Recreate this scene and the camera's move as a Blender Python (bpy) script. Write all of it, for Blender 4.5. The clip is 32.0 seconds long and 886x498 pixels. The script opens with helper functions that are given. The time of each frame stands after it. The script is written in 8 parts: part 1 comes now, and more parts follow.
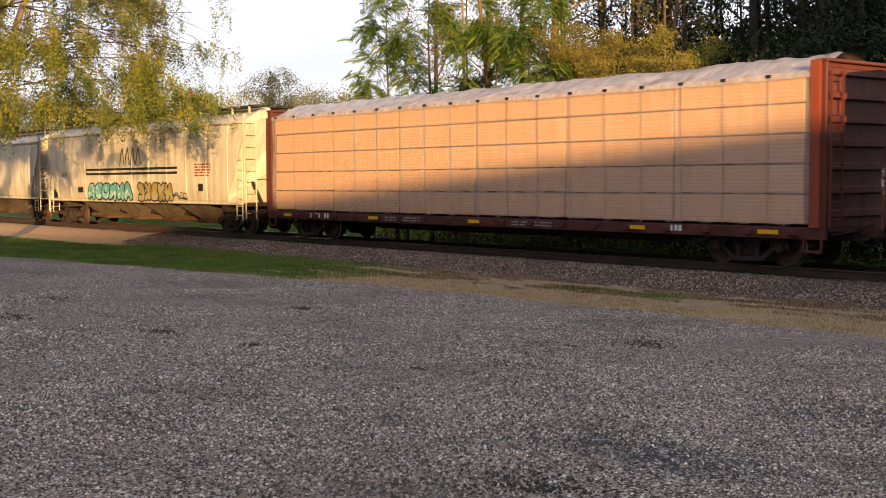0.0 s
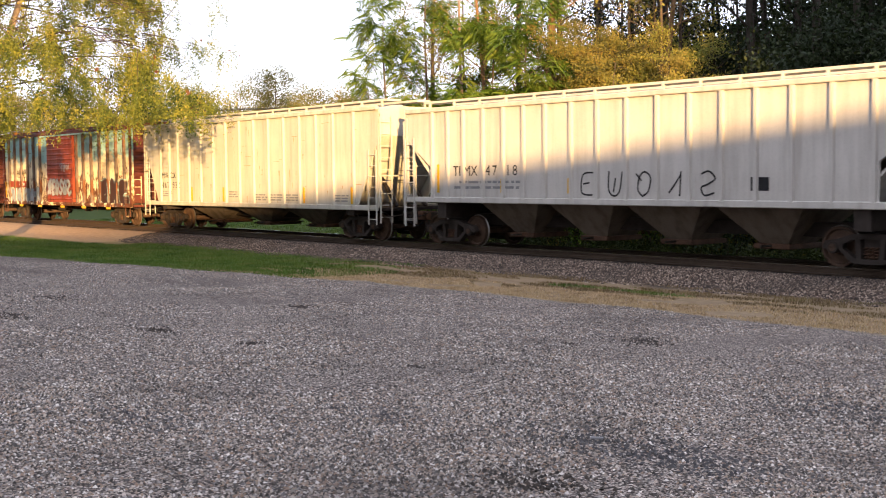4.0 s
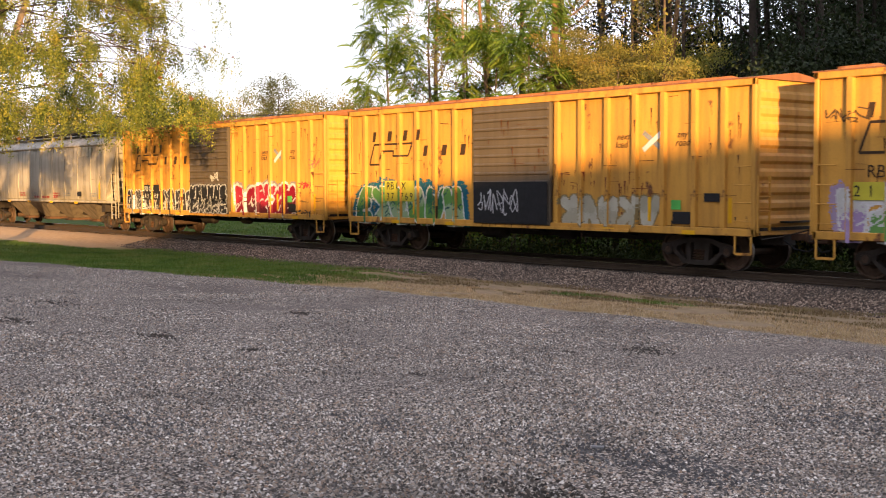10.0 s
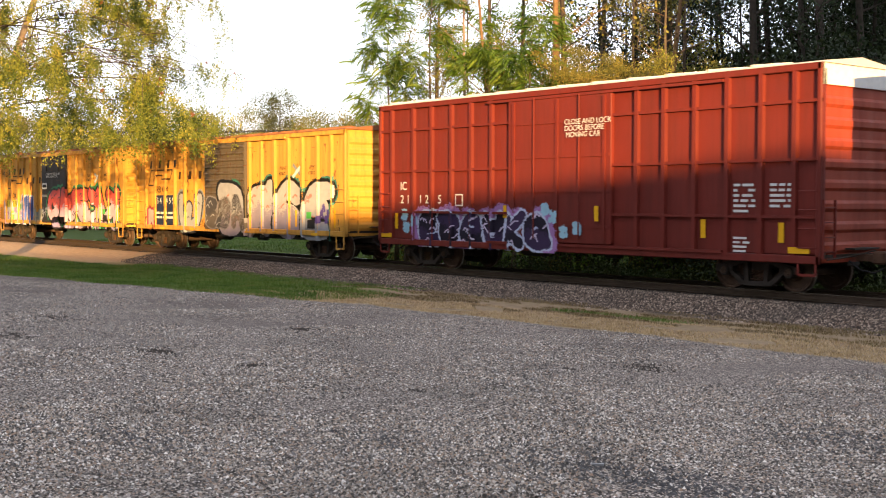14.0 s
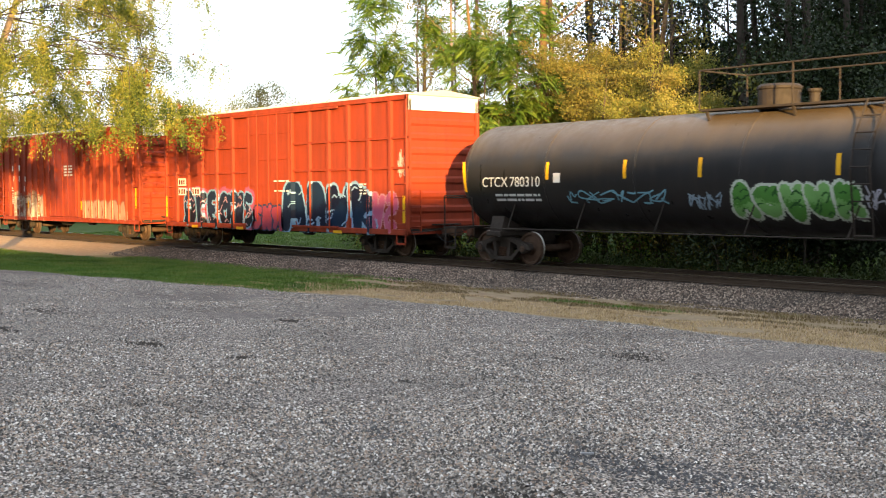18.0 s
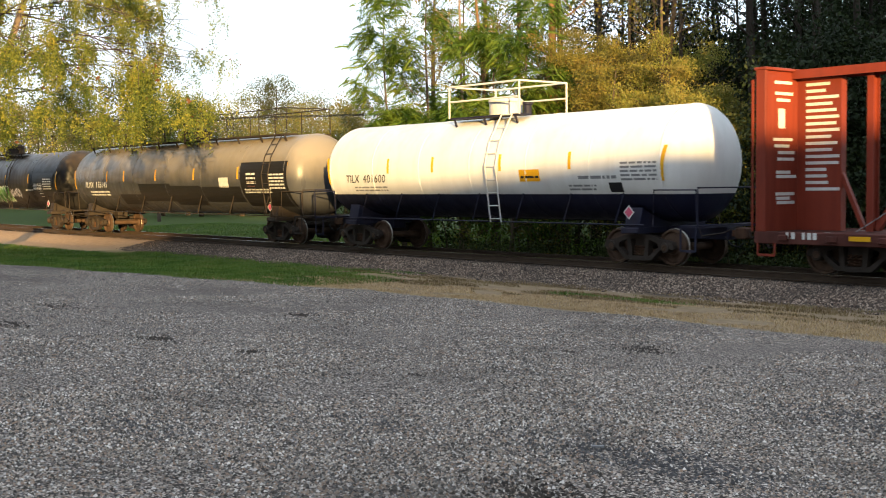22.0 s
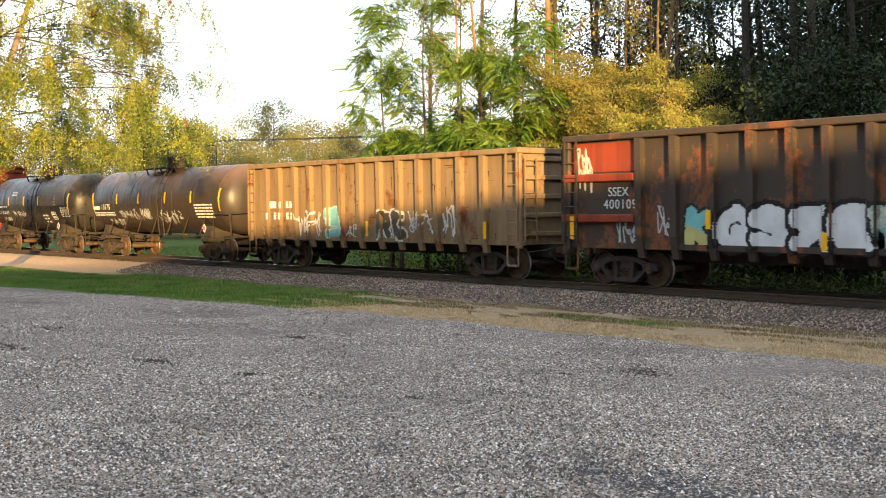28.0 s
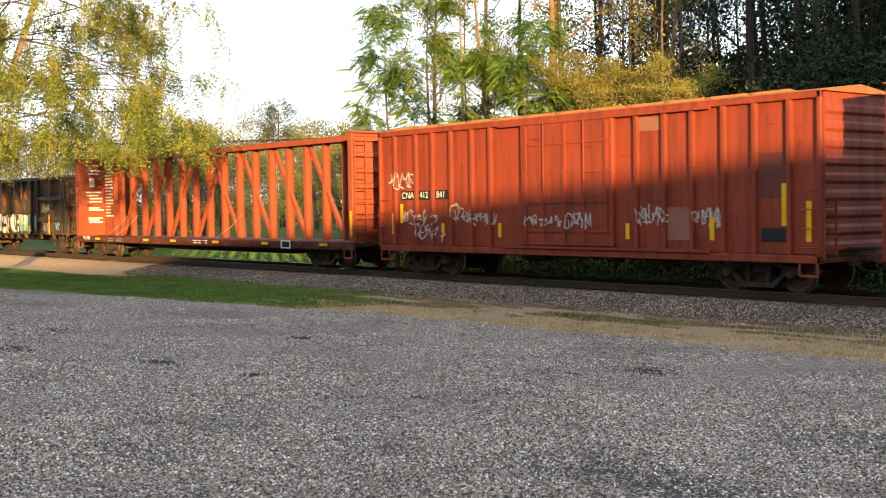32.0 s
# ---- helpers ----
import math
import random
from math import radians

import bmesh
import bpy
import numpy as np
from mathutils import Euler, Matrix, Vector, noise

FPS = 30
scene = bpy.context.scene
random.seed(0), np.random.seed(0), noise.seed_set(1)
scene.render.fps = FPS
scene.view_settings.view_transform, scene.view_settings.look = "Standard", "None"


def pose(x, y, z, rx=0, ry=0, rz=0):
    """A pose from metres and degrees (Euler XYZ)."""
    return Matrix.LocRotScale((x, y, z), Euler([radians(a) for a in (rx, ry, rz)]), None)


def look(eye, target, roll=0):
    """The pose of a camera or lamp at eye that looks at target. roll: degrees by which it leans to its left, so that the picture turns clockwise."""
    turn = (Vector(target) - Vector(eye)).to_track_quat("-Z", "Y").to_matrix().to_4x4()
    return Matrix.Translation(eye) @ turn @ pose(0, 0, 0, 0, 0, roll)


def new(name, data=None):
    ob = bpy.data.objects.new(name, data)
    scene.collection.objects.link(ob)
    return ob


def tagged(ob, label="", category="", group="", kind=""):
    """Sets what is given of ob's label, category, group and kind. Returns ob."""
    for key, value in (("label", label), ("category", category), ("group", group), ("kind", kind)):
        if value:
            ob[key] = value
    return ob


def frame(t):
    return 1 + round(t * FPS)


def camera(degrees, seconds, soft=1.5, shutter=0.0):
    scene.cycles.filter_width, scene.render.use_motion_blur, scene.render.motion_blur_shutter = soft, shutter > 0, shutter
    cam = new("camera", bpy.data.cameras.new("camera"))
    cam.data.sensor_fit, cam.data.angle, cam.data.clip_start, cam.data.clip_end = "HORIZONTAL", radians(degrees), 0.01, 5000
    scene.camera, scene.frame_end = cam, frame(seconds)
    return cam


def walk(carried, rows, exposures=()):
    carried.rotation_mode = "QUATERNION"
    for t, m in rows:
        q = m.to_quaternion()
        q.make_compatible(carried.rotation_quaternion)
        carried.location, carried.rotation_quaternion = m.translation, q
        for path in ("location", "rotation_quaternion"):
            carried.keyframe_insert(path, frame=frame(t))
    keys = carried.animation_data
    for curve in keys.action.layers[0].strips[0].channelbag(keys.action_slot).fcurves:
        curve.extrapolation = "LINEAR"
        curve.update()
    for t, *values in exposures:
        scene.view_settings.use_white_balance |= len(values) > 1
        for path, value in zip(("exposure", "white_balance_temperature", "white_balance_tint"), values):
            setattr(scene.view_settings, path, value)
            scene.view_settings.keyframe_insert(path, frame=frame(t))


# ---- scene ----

# World: z = 0 at the rail heads, the track runs along x, the camera stands at the origin.
EYE = (0.0, 0.0, 2.07)
TRACK_Y = 24.14
HALF = 1.5


def gaze(yaw, pitch, roll):
    """Pose of the hand-held phone: yaw to the left of +y, pitch up, roll."""
    return Matrix.Translation(EYE) @ pose(0, 0, 0, 90 + pitch, 0, yaw) @ pose(0, 0, 0, 0, 0, roll)


cam = camera(40.885, 32.0, soft=1.0, shutter=0.12)
walk(cam, [(t, gaze(a, b, c)) for t, a, b, c in (
    (0.0, 50.79, -3.37, -0.39), (0.5, 50.77, -3.36, -0.42), (1.0, 50.77, -3.49, -0.51), (1.5, 50.82, -3.64, -0.59), (2.0, 50.84, -3.65, -0.57), (2.5, 50.79, -3.60, -0.57), (3.0, 50.73, -3.54, -0.55), (3.5, 50.69, -3.48, -0.58), (5.5, 50.51, -3.39, -0.21), (6.0, 50.57, -3.27, -0.09), (6.5, 50.64, -3.23, -0.04), (7.0, 50.78, -3.27, -0.07), (7.5, 50.88, -3.29, -0.14), (8.0, 50.86, -3.25, -0.16), (8.5, 50.79, -3.22, -0.17), (9.0, 50.74, -3.23, -0.19), (9.5, 50.73, -3.22, -0.18), (10.0, 50.74, -3.10, -0.14), (10.5, 50.73, -2.88, -0.03), (11.0, 50.73, -2.66, 0.09), (11.5, 50.76, -2.52, 0.11), (12.0, 50.80, -2.41, 0.07), (12.5, 50.82, -2.31, 0.07), (13.0, 50.81, -2.26, 0.09), (13.5, 50.77, -2.29, 0.11), (14.0, 50.76, -2.31, 0.08), (14.5, 50.74, -2.23, -0.01), (16.5, 50.54, -2.21, -0.04), (17.0, 50.42, -2.32, -0.05), (17.5, 50.32, -2.52, -0.17), (18.0, 50.22, -2.76, -0.27), (18.5, 50.17, -2.91, -0.35), (19.0, 50.21, -2.98, -0.42), (19.5, 50.22, -3.04, -0.46), (20.0, 50.21, -3.12, -0.48), (20.5, 50.23, -3.16, -0.46), (21.0, 50.24, -3.19, -0.44), (21.5, 50.33, -3.18, -0.48), (22.0, 50.68, -3.07, -0.56), (22.5, 51.35, -2.79, -0.67), (23.0, 52.04, -2.38, -0.72), (23.5, 52.31, -2.07, -0.74), (24.0, 52.20, -1.94, -0.73), (24.5, 51.98, -1.88, -0.68), (25.0, 51.82, -1.83, -0.64), (25.5, 51.72, -1.79, -0.66), (27.5, 50.45, -2.00, -0.48), (28.0, 50.53, -2.00, -0.55), (28.5, 50.62, -2.04, -0.59), (29.0, 50.68, -2.09, -0.64), (29.5, 50.70, -2.13, -0.70), (30.0, 50.72, -2.11, -0.78), (30.5, 50.77, -2.04, -0.79), (31.0, 50.78, -1.96, -0.78), (31.5, 50.78, -1.93, -0.77), (32.0, 50.77, -2.00, -0.83),
)], exposures=((0.0, 1.22, 7050, 21), (0.6, 1.35, 7000, 21), (1.5, 1.68, 6750, 20), (3.5, 1.82, 6720, 21), (6.0, 1.79, 6850, 21), (9.0, 1.77, 6950, 21), (12.0, 1.62, 7050, 20), (14.0, 1.86, 6950, 16), (17.0, 1.98, 6700, 11), (18.0, 2.12, 6600, 8), (19.0, 2.4, 6450, 4), (20.5, 2.4, 6450, 5), (21.3, 2.05, 6500, 6), (22.0, 1.62, 6550, 7), (23.5, 1.6, 6650, 8), (25.0, 2.22, 6700, 8), (28.0, 2.16, 6700, 8), (30.0, 2.03, 6720, 8), (32.0, 1.94, 6750, 9)))

# ---- light: a low evening sun behind the camera, a pale sky with thin cloud ----
SUN_EL = 5.8
SUN_AZ = (0.862, -0.507)   # unit vector on the ground towards the sun
world = bpy.data.worlds.new("world")
scene.world = world
world.use_nodes = True
wn, wl = world.node_tree.nodes, world.node_tree.links
bg = wn["Background"]
sky = wn.new("ShaderNodeTexSky")
sky.sky_type = "NISHITA"
sky.sun_disc = False
sky.sun_elevation = radians(SUN_EL)
sky.sun_rotation = math.atan2(SUN_AZ[0], SUN_AZ[1])
sky.air_density, sky.dust_density, sky.ozone_density = 1.0, 0.8, 1.5
tc = wn.new("ShaderNodeTexCoord")
mp = wn.new("ShaderNodeMapping")
mp.inputs["Scale"].default_value = (1.0, 1.0, 4.0)
cloud = wn.new("ShaderNodeTexNoise")
cloud.inputs["Scale"].default_value, cloud.inputs["Detail"].default_value = 2.2, 6
cr = wn.new("ShaderNodeValToRGB")
cr.color_ramp.elements[0].position, cr.color_ramp.elements[1].position = 0.35, 0.7
cm = wn.new("ShaderNodeMixRGB")
cm.inputs[2].default_value = (12.2, 13.8, 16.2, 1)
wl.new(tc.outputs["Generated"], mp.inputs["Vector"])
wl.new(mp.outputs[0], cloud.inputs["Vector"])
wl.new(cloud.outputs["Fac"], cr.inputs[0])
cmul = wn.new("ShaderNodeMath")
cmul.operation = "MULTIPLY_ADD"
cmul.inputs[1].default_value, cmul.inputs[2].default_value = 0.4, 0.45
wl.new(cr.outputs[0], cmul.inputs[0])
wl.new(cmul.outputs[0], cm.inputs[0])
wl.new(sky.outputs[0], cm.inputs[1])
wl.new(cm.outputs[0], bg.inputs[0])
bg.inputs[1].default_value = 0.05

sun = new("sun", bpy.data.lights.new("sun", "SUN"))
sun.data.energy, sun.data.angle, sun.data.color = 5.0, radians(0.6), (1.0, 0.66, 0.27)
sun.matrix_world = look((SUN_AZ[0] * 100, SUN_AZ[1] * 100, 100 * math.tan(radians(SUN_EL))), (0, 0, 0))

# ---- materials ----
def ramp(nt, fac, a, b, ca=(0, 0, 0, 1), cb=(1, 1, 1, 1)):
    r = nt.nodes.new("ShaderNodeValToRGB")
    r.color_ramp.elements[0].position, r.color_ramp.elements[1].position = a, b
    r.color_ramp.elements[0].color, r.color_ramp.elements[1].color = ca, cb
    nt.links.new(fac, r.inputs[0])
    return r.outputs[0]


def tex(nt, vec, scale, detail=4.0, rough=0.55, stretch=None, kind="noise"):
    if stretch:
        m = nt.nodes.new("ShaderNodeMapping")
        m.inputs["Scale"].default_value = stretch
        nt.links.new(vec, m.inputs["Vector"])
        vec = m.outputs[0]
    n = nt.nodes.new("ShaderNodeTexVoronoi" if kind == "voronoi" else "ShaderNodeTexNoise")
    n.inputs["Scale"].default_value = scale
    if kind == "noise":
        n.inputs["Detail"].default_value, n.inputs["Roughness"].default_value = detail, rough
    nt.links.new(vec, n.inputs["Vector"])
    return n


def mix(nt, fac, a, b, how="MIX"):
    m = nt.nodes.new("ShaderNodeMixRGB")
    m.blend_type = how
    for sock, v in ((m.inputs[0], fac), (m.inputs[1], a), (m.inputs[2], b)):
        if isinstance(v, (int, float)):
            sock.default_value = v
        elif isinstance(v, tuple):
            sock.default_value = (*v[:3], 1)
        else:
            nt.links.new(v, sock)
    return m.outputs[0]


def times(nt, a, k):
    m = nt.nodes.new("ShaderNodeMath")
    m.operation = "MULTIPLY"
    nt.links.new(a, m.inputs[0])
    if isinstance(k, (int, float)):
        m.inputs[1].default_value = k
    else:
        nt.links.new(k, m.inputs[1])
    return m.outputs[0]


def material(name, rough=0.6, metal=0.0, spec=0.4):
    m = bpy.data.materials.new(name)
    m.use_nodes = True
    nt = m.node_tree
    b = nt.nodes["Principled BSDF"]
    b.inputs["Roughness"].default_value = rough
    b.inputs["Metallic"].default_value = metal
    b.inputs["Specular IOR Level"].default_value = spec
    co = nt.nodes.new("ShaderNodeTexCoord")
    return m, nt, b, co.outputs["Object"]


def bump(nt, b, height, strength, dist):
    n = nt.nodes.new("ShaderNodeBump")
    n.inputs["Strength"].default_value, n.inputs["Distance"].default_value = strength, dist
    nt.links.new(height, n.inputs["Height"])
    nt.links.new(n.outputs[0], b.inputs["Normal"])


def paint(name, col, grime=(0.09, 0.07, 0.05), dirt=0.5, rust=0.0, rough=0.55, fade=0.8, metal=0.0):
    """Weathered vehicle paint: fading in patches, vertical streaks of grime, rust patches."""
    m, nt, b, co = material(name, rough, metal, 0.2)
    col, grime = tuple(v * 0.76 for v in col), tuple(v * 0.7 for v in grime)
    big = tex(nt, co, 0.55, 5)
    streak = tex(nt, co, 1.0, 6, 0.6, (3.2, 3.2, 0.28))
    fine = tex(nt, co, 22.0, 5, 0.65)
    c = mix(nt, ramp(nt, big.outputs["Fac"], 0.3, 0.72), col, tuple(v * fade for v in col))
    c = mix(nt, times(nt, ramp(nt, streak.outputs["Fac"], 0.45, 0.78), dirt), c, grime)
    c = mix(nt, times(nt, ramp(nt, fine.outputs["Fac"], 0.5, 0.75), 0.3 * dirt), c, tuple(v * 0.5 for v in grime))
    if rust > 0:
        patch = tex(nt, co, 1.3, 9, 0.68, (1.0, 1.0, 0.7))
        k = 0.66 - 0.2 * rust
        c = mix(nt, ramp(nt, patch.outputs["Fac"], k, k + 0.05), c, mix(nt, fine.outputs["Fac"], (0.045, 0.02, 0.012), (0.2, 0.075, 0.03)))
    nt.links.new(c, b.inputs["Base Color"])
    nt.links.new(ramp(nt, streak.outputs["Fac"], 0.3, 0.8, (rough - 0.1,) * 3 + (1,), (min(1, rough + 0.25),) * 3 + (1,)), b.inputs["Roughness"])
    bump(nt, b, fine.outputs["Fac"], 0.25, 0.01)
    return m


def plain(name, col, rough=0.6, metal=0.0, var=0.7, scale=3.0):
    m, nt, b, co = material(name, rough, metal, 0.15)
    col = tuple(v * 0.78 for v in col)
    n = tex(nt, co, scale, 5)
    f = tex(nt, co, scale * 12, 4)
    c = mix(nt, ramp(nt, n.outputs["Fac"], 0.3, 0.7), col, tuple(v * var for v in col))
    c = mix(nt, times(nt, f.outputs["Fac"], 0.25), c, tuple(v * 0.6 for v in col))
    nt.links.new(c, b.inputs["Base Color"])
    bump(nt, b, f.outputs["Fac"], 0.2, 0.01)
    return m


def leaf(name, cols, trans=0.35, clump=0.9):
    """Foliage: colour by the clump and by the leaf's chance, light passes through."""
    m, nt, b, co = material(name, 0.6, 0, 0.15)
    cols = [tuple(v * 0.8 for v in c) for c in cols]
    g = nt.nodes.new("ShaderNodeNewGeometry")
    r = nt.nodes.new("ShaderNodeValToRGB")
    e = r.color_ramp.elements
    e[0].color, e[1].color = (*cols[0], 1), (*cols[-1], 1)
    for i, cc in enumerate(cols[1:-1]):
        e.new((i + 1) / (len(cols) - 1)).color = (*cc, 1)
    n = tex(nt, co, clump, 3)
    add = nt.nodes.new("ShaderNodeMath")
    add.operation = "ADD"
    nt.links.new(times(nt, g.outputs["Random Per Island"], 0.3), add.inputs[0])
    nt.links.new(times(nt, ramp(nt, n.outputs["Fac"], 0.33, 0.67), 0.7), add.inputs[1])
    nt.links.new(add.outputs[0], r.inputs[0])
    c = r.outputs[0]
    nt.links.new(c, b.inputs["Base Color"])
    t = nt.nodes.new("ShaderNodeBsdfTranslucent")
    nt.links.new(mix(nt, 1.0, c, (1.0, 0.95, 0.5), "MULTIPLY"), t.inputs["Color"])
    s = nt.nodes.new("ShaderNodeMixShader")
    s.inputs[0].default_value = trans
    out = nt.nodes["Material Output"]
    nt.links.new(b.outputs[0], s.inputs[1])
    nt.links.new(t.outputs[0], s.inputs[2])
    nt.links.new(s.outputs[0], out.inputs["Surface"])
    return m


def stone(name, cols, scale=0.0):
    """Loose stones: colour by island."""
    m, nt, b, co = material(name, 0.9, 0, 0.1)
    g = nt.nodes.new("ShaderNodeNewGeometry")
    r = nt.nodes.new("ShaderNodeValToRGB")
    e = r.color_ramp.elements
    e[0].color, e[1].color = (*cols[0], 1), (*cols[-1], 1)
    for i, cc in enumerate(cols[1:-1]):
        e.new((i + 1) / (len(cols) - 1)).color = (*cc, 1)
    nt.links.new(g.outputs["Random Per Island"], r.inputs[0])
    n = tex(nt, co, 40, 4)
    big = tex(nt, co, 0.42, 6, 0.65)
    c = mix(nt, times(nt, n.outputs["Fac"], 0.35), r.outputs[0], (0.06, 0.055, 0.05))
    c = mix(nt, times(nt, ramp(nt, big.outputs["Fac"], 0.46, 0.68), 0.6), c, (0.035, 0.031, 0.028))
    nt.links.new(c, b.inputs["Base Color"])
    return m


MAT_STEEL = plain("dark_cast_steel", (0.055, 0.043, 0.036), 0.7, 0.0, 0.5, 5)
MAT_RUSTSTEEL = plain("rusty_steel", (0.13, 0.07, 0.045), 0.75, 0.0, 0.5, 5)
MAT_WHEEL = plain("wheel_steel", (0.13, 0.08, 0.055), 0.6, 0.2, 0.5, 6)
MAT_TREAD = plain("polished_wheel_rim", (0.36, 0.33, 0.3), 0.35, 0.8, 0.8, 6)
MAT_RAIL = plain("rail_steel", (0.10, 0.07, 0.05), 0.6, 0.4, 0.7, 4)
MAT_RAILTOP = plain("polished_rail_head", (0.6, 0.6, 0.6), 0.22, 1.0, 0.9, 4)
MAT_TIE = plain("tarred_timber", (0.035, 0.028, 0.024), 0.9, 0.0, 0.6, 6)
MAT_WHITE = plain("white_stencil_paint", (0.75, 0.75, 0.72), 0.6, 0.0, 0.85, 8)
MAT_BLACK = plain("black_stencil_paint", (0.025, 0.025, 0.028), 0.6, 0.0, 0.7, 8)
MAT_REFLECT = plain("yellow_reflector", (0.85, 0.45, 0.02), 0.35, 0.0, 0.9, 8)
MAT_GREYPAINT = plain("grey_stencil_paint", (0.3, 0.3, 0.3), 0.6, 0.0, 0.7, 8)
MAT_BARK = plain("tree_bark", (0.16, 0.12, 0.085), 0.9, 0.0, 0.5, 5)
# bark darkened to carry the wood's shade; also coats the shade walls
MAT_DARKBARK = plain("shade_darkened_bark", (0.06, 0.048, 0.038), 0.9, 0.0, 0.6, 5)

# ---- mesh helpers ----
class Shape:
    """Collects vertices and faces for one mesh."""

    def __init__(self):
        self.v, self.f = [], []

    def add(self, verts, faces):
        k = len(self.v)
        self.v.extend(tuple(p) for p in verts)
        self.f.extend(tuple(i + k for i in f) for f in faces)
        return self

    def box(self, x0, x1, y0, y1, z0, z1, c=0.0):
        """A box; c chamfers its twelve edges."""
        if c <= 0:
            return self.add([(x, y, z) for x in (x0, x1) for y in (y0, y1) for z in (z0, z1)],
                            [(0, 1, 3, 2), (4, 6, 7, 5), (0, 4, 5, 1), (2, 3, 7, 6), (0, 2, 6, 4), (1, 5, 7, 3)])
        lo, hi, k, verts, ids = (x0, y0, z0), (x1, y1, z1), len(self.v), [], {}
        for sx in (0, 1):
            for sy in (0, 1):
                for sz in (0, 1):
                    s = (sx, sy, sz)
                    for ax in range(3):
                        p = [(hi[i] - c if s[i] else lo[i] + c) for i in range(3)]
                        p[ax] = hi[ax] if s[ax] else lo[ax]
                        ids[(s, ax)] = len(verts)
                        verts.append(p)
        faces = []
        for ax in range(3):
            a, b = [i for i in range(3) if i != ax]
            for side in (0, 1):
                q = []
                for u, w in ((0, 0), (1, 0), (1, 1), (0, 1)):
                    s = [0, 0, 0]
                    s[ax], s[a], s[b] = side, u, w
                    q.append(ids[(tuple(s), ax)])
                faces.append(tuple(q if (side == 1) == (ax != 1) else q[::-1]))
            for u in (0, 1):
                for w in (0, 1):
                    s0, s1 = [0, 0, 0], [0, 0, 0]
                    s0[a], s0[b], s1[a], s1[b], s1[ax] = u, w, u, w, 1
                    s0, s1 = tuple(s0), tuple(s1)
                    q = (ids[(s0, a)], ids[(s1, a)], ids[(s1, b)], ids[(s0, b)])
                    faces.append(q if (u == w) == (ax != 1) else q[::-1])
        for sx in (0, 1):
            for sy in (0, 1):
                for sz in (0, 1):
                    s = (sx, sy, sz)
                    q = (ids[(s, 0)], ids[(s, 1)], ids[(s, 2)])
                    faces.append(q if (sx + sy + sz) % 2 else q[::-1])
        return self.add(verts, faces)

    def beam(self, a, b, w, h=None, up=(0, 0, 1)):
        """A rectangular bar from a to b."""
        h = w if h is None else h
        a, b = Vector(a), Vector(b)
        d = (b - a).normalized()
        u = Vector(up)
        if abs(d.dot(u)) > 0.98:
            u = Vector((0, 1, 0))
        s = d.cross(u).normalized() * (w / 2)
        t = s.cross(d).normalized() * (h / 2)
        vs = [p + i * s + j * t for p in (a, b) for i, j in ((-1, -1), (1, -1), (1, 1), (-1, 1))]
        return self.add(vs, [(3, 2, 1, 0), (4, 5, 6, 7), (0, 1, 5, 4), (1, 2, 6, 5), (2, 3, 7, 6), (3, 0, 4, 7)])

    def tube(self, pts, rad, n=6, caps=True):
        """A round bar along pts; rad one number or one per point."""
        pts = [Vector(p) for p in pts]
        rads = [rad] * len(pts) if isinstance(rad, (int, float)) else rad
        k, m = len(self.v), len(pts)
        for i, p in enumerate(pts):
            d = (pts[min(i + 1, m - 1)] - pts[max(i - 1, 0)]).normalized()
            u = Vector((0, 0, 1)) if abs(d.z) < 0.9 else Vector((1, 0, 0))
            s = d.cross(u).normalized()
            t = s.cross(d)
            for j in range(n):
                a = 2 * math.pi * j / n
                self.v.append(tuple(p + rads[i] * (math.cos(a) * s + math.sin(a) * t)))
        for i in range(m - 1):
            for j in range(n):
                a, b = k + i * n + j, k + i * n + (j + 1) % n
                self.f.append((a, b, b + n, a + n))
        if caps:
            self.f.append(tuple(k + j for j in range(n))[::-1])
            self.f.append(tuple(k + (m - 1) * n + j for j in range(n)))
        return self

    def lathe(self, prof, centre, axis="x", n=24):
        """prof: (along, radius) pairs turned about an axis through centre."""
        k, c = len(self.v), centre
        for a, r in prof:
            for j in range(n):
                t = 2 * math.pi * j / n
                p, q = r * math.cos(t), r * math.sin(t)
                self.v.append({"x": (c[0] + a, c[1] + p, c[2] + q), "y": (c[0] + q, c[1] + a, c[2] + p), "z": (c[0] + p, c[1] + q, c[2] + a)}[axis])
        for i in range(len(prof) - 1):
            for j in range(n):
                a, b = k + i * n + j, k + i * n + (j + 1) % n
                self.f.append((a, a + n, b + n, b))
        self.f.append(tuple(k + j for j in range(n)))
        self.f.append(tuple(k + (len(prof) - 1) * n + j for j in range(n))[::-1])
        return self

    def prism(self, poly, lo, hi, axis="y"):
        """A polygon (u, w) pulled from lo to hi along an axis."""
        n = len(poly)
        put = {"y": lambda u, w, a: (u, a, w), "x": lambda u, w, a: (a, u, w), "z": lambda u, w, a: (u, w, a)}[axis]
        vs = [put(u, w, a) for a in (lo, hi) for u, w in poly]
        fs = [tuple(range(n)), tuple(range(2 * n - 1, n - 1, -1))]
        fs += [(i, i + n, (i + 1) % n + n, (i + 1) % n) for i in range(n)]
        return self.add(vs, fs)

    def mesh(self, name, mat, smooth=False):
        me = bpy.data.meshes.new(name)
        me.from_pydata(self.v, [], self.f)
        me.update()
        if smooth:
            me.shade_smooth()
        me.materials.append(mat)
        return me


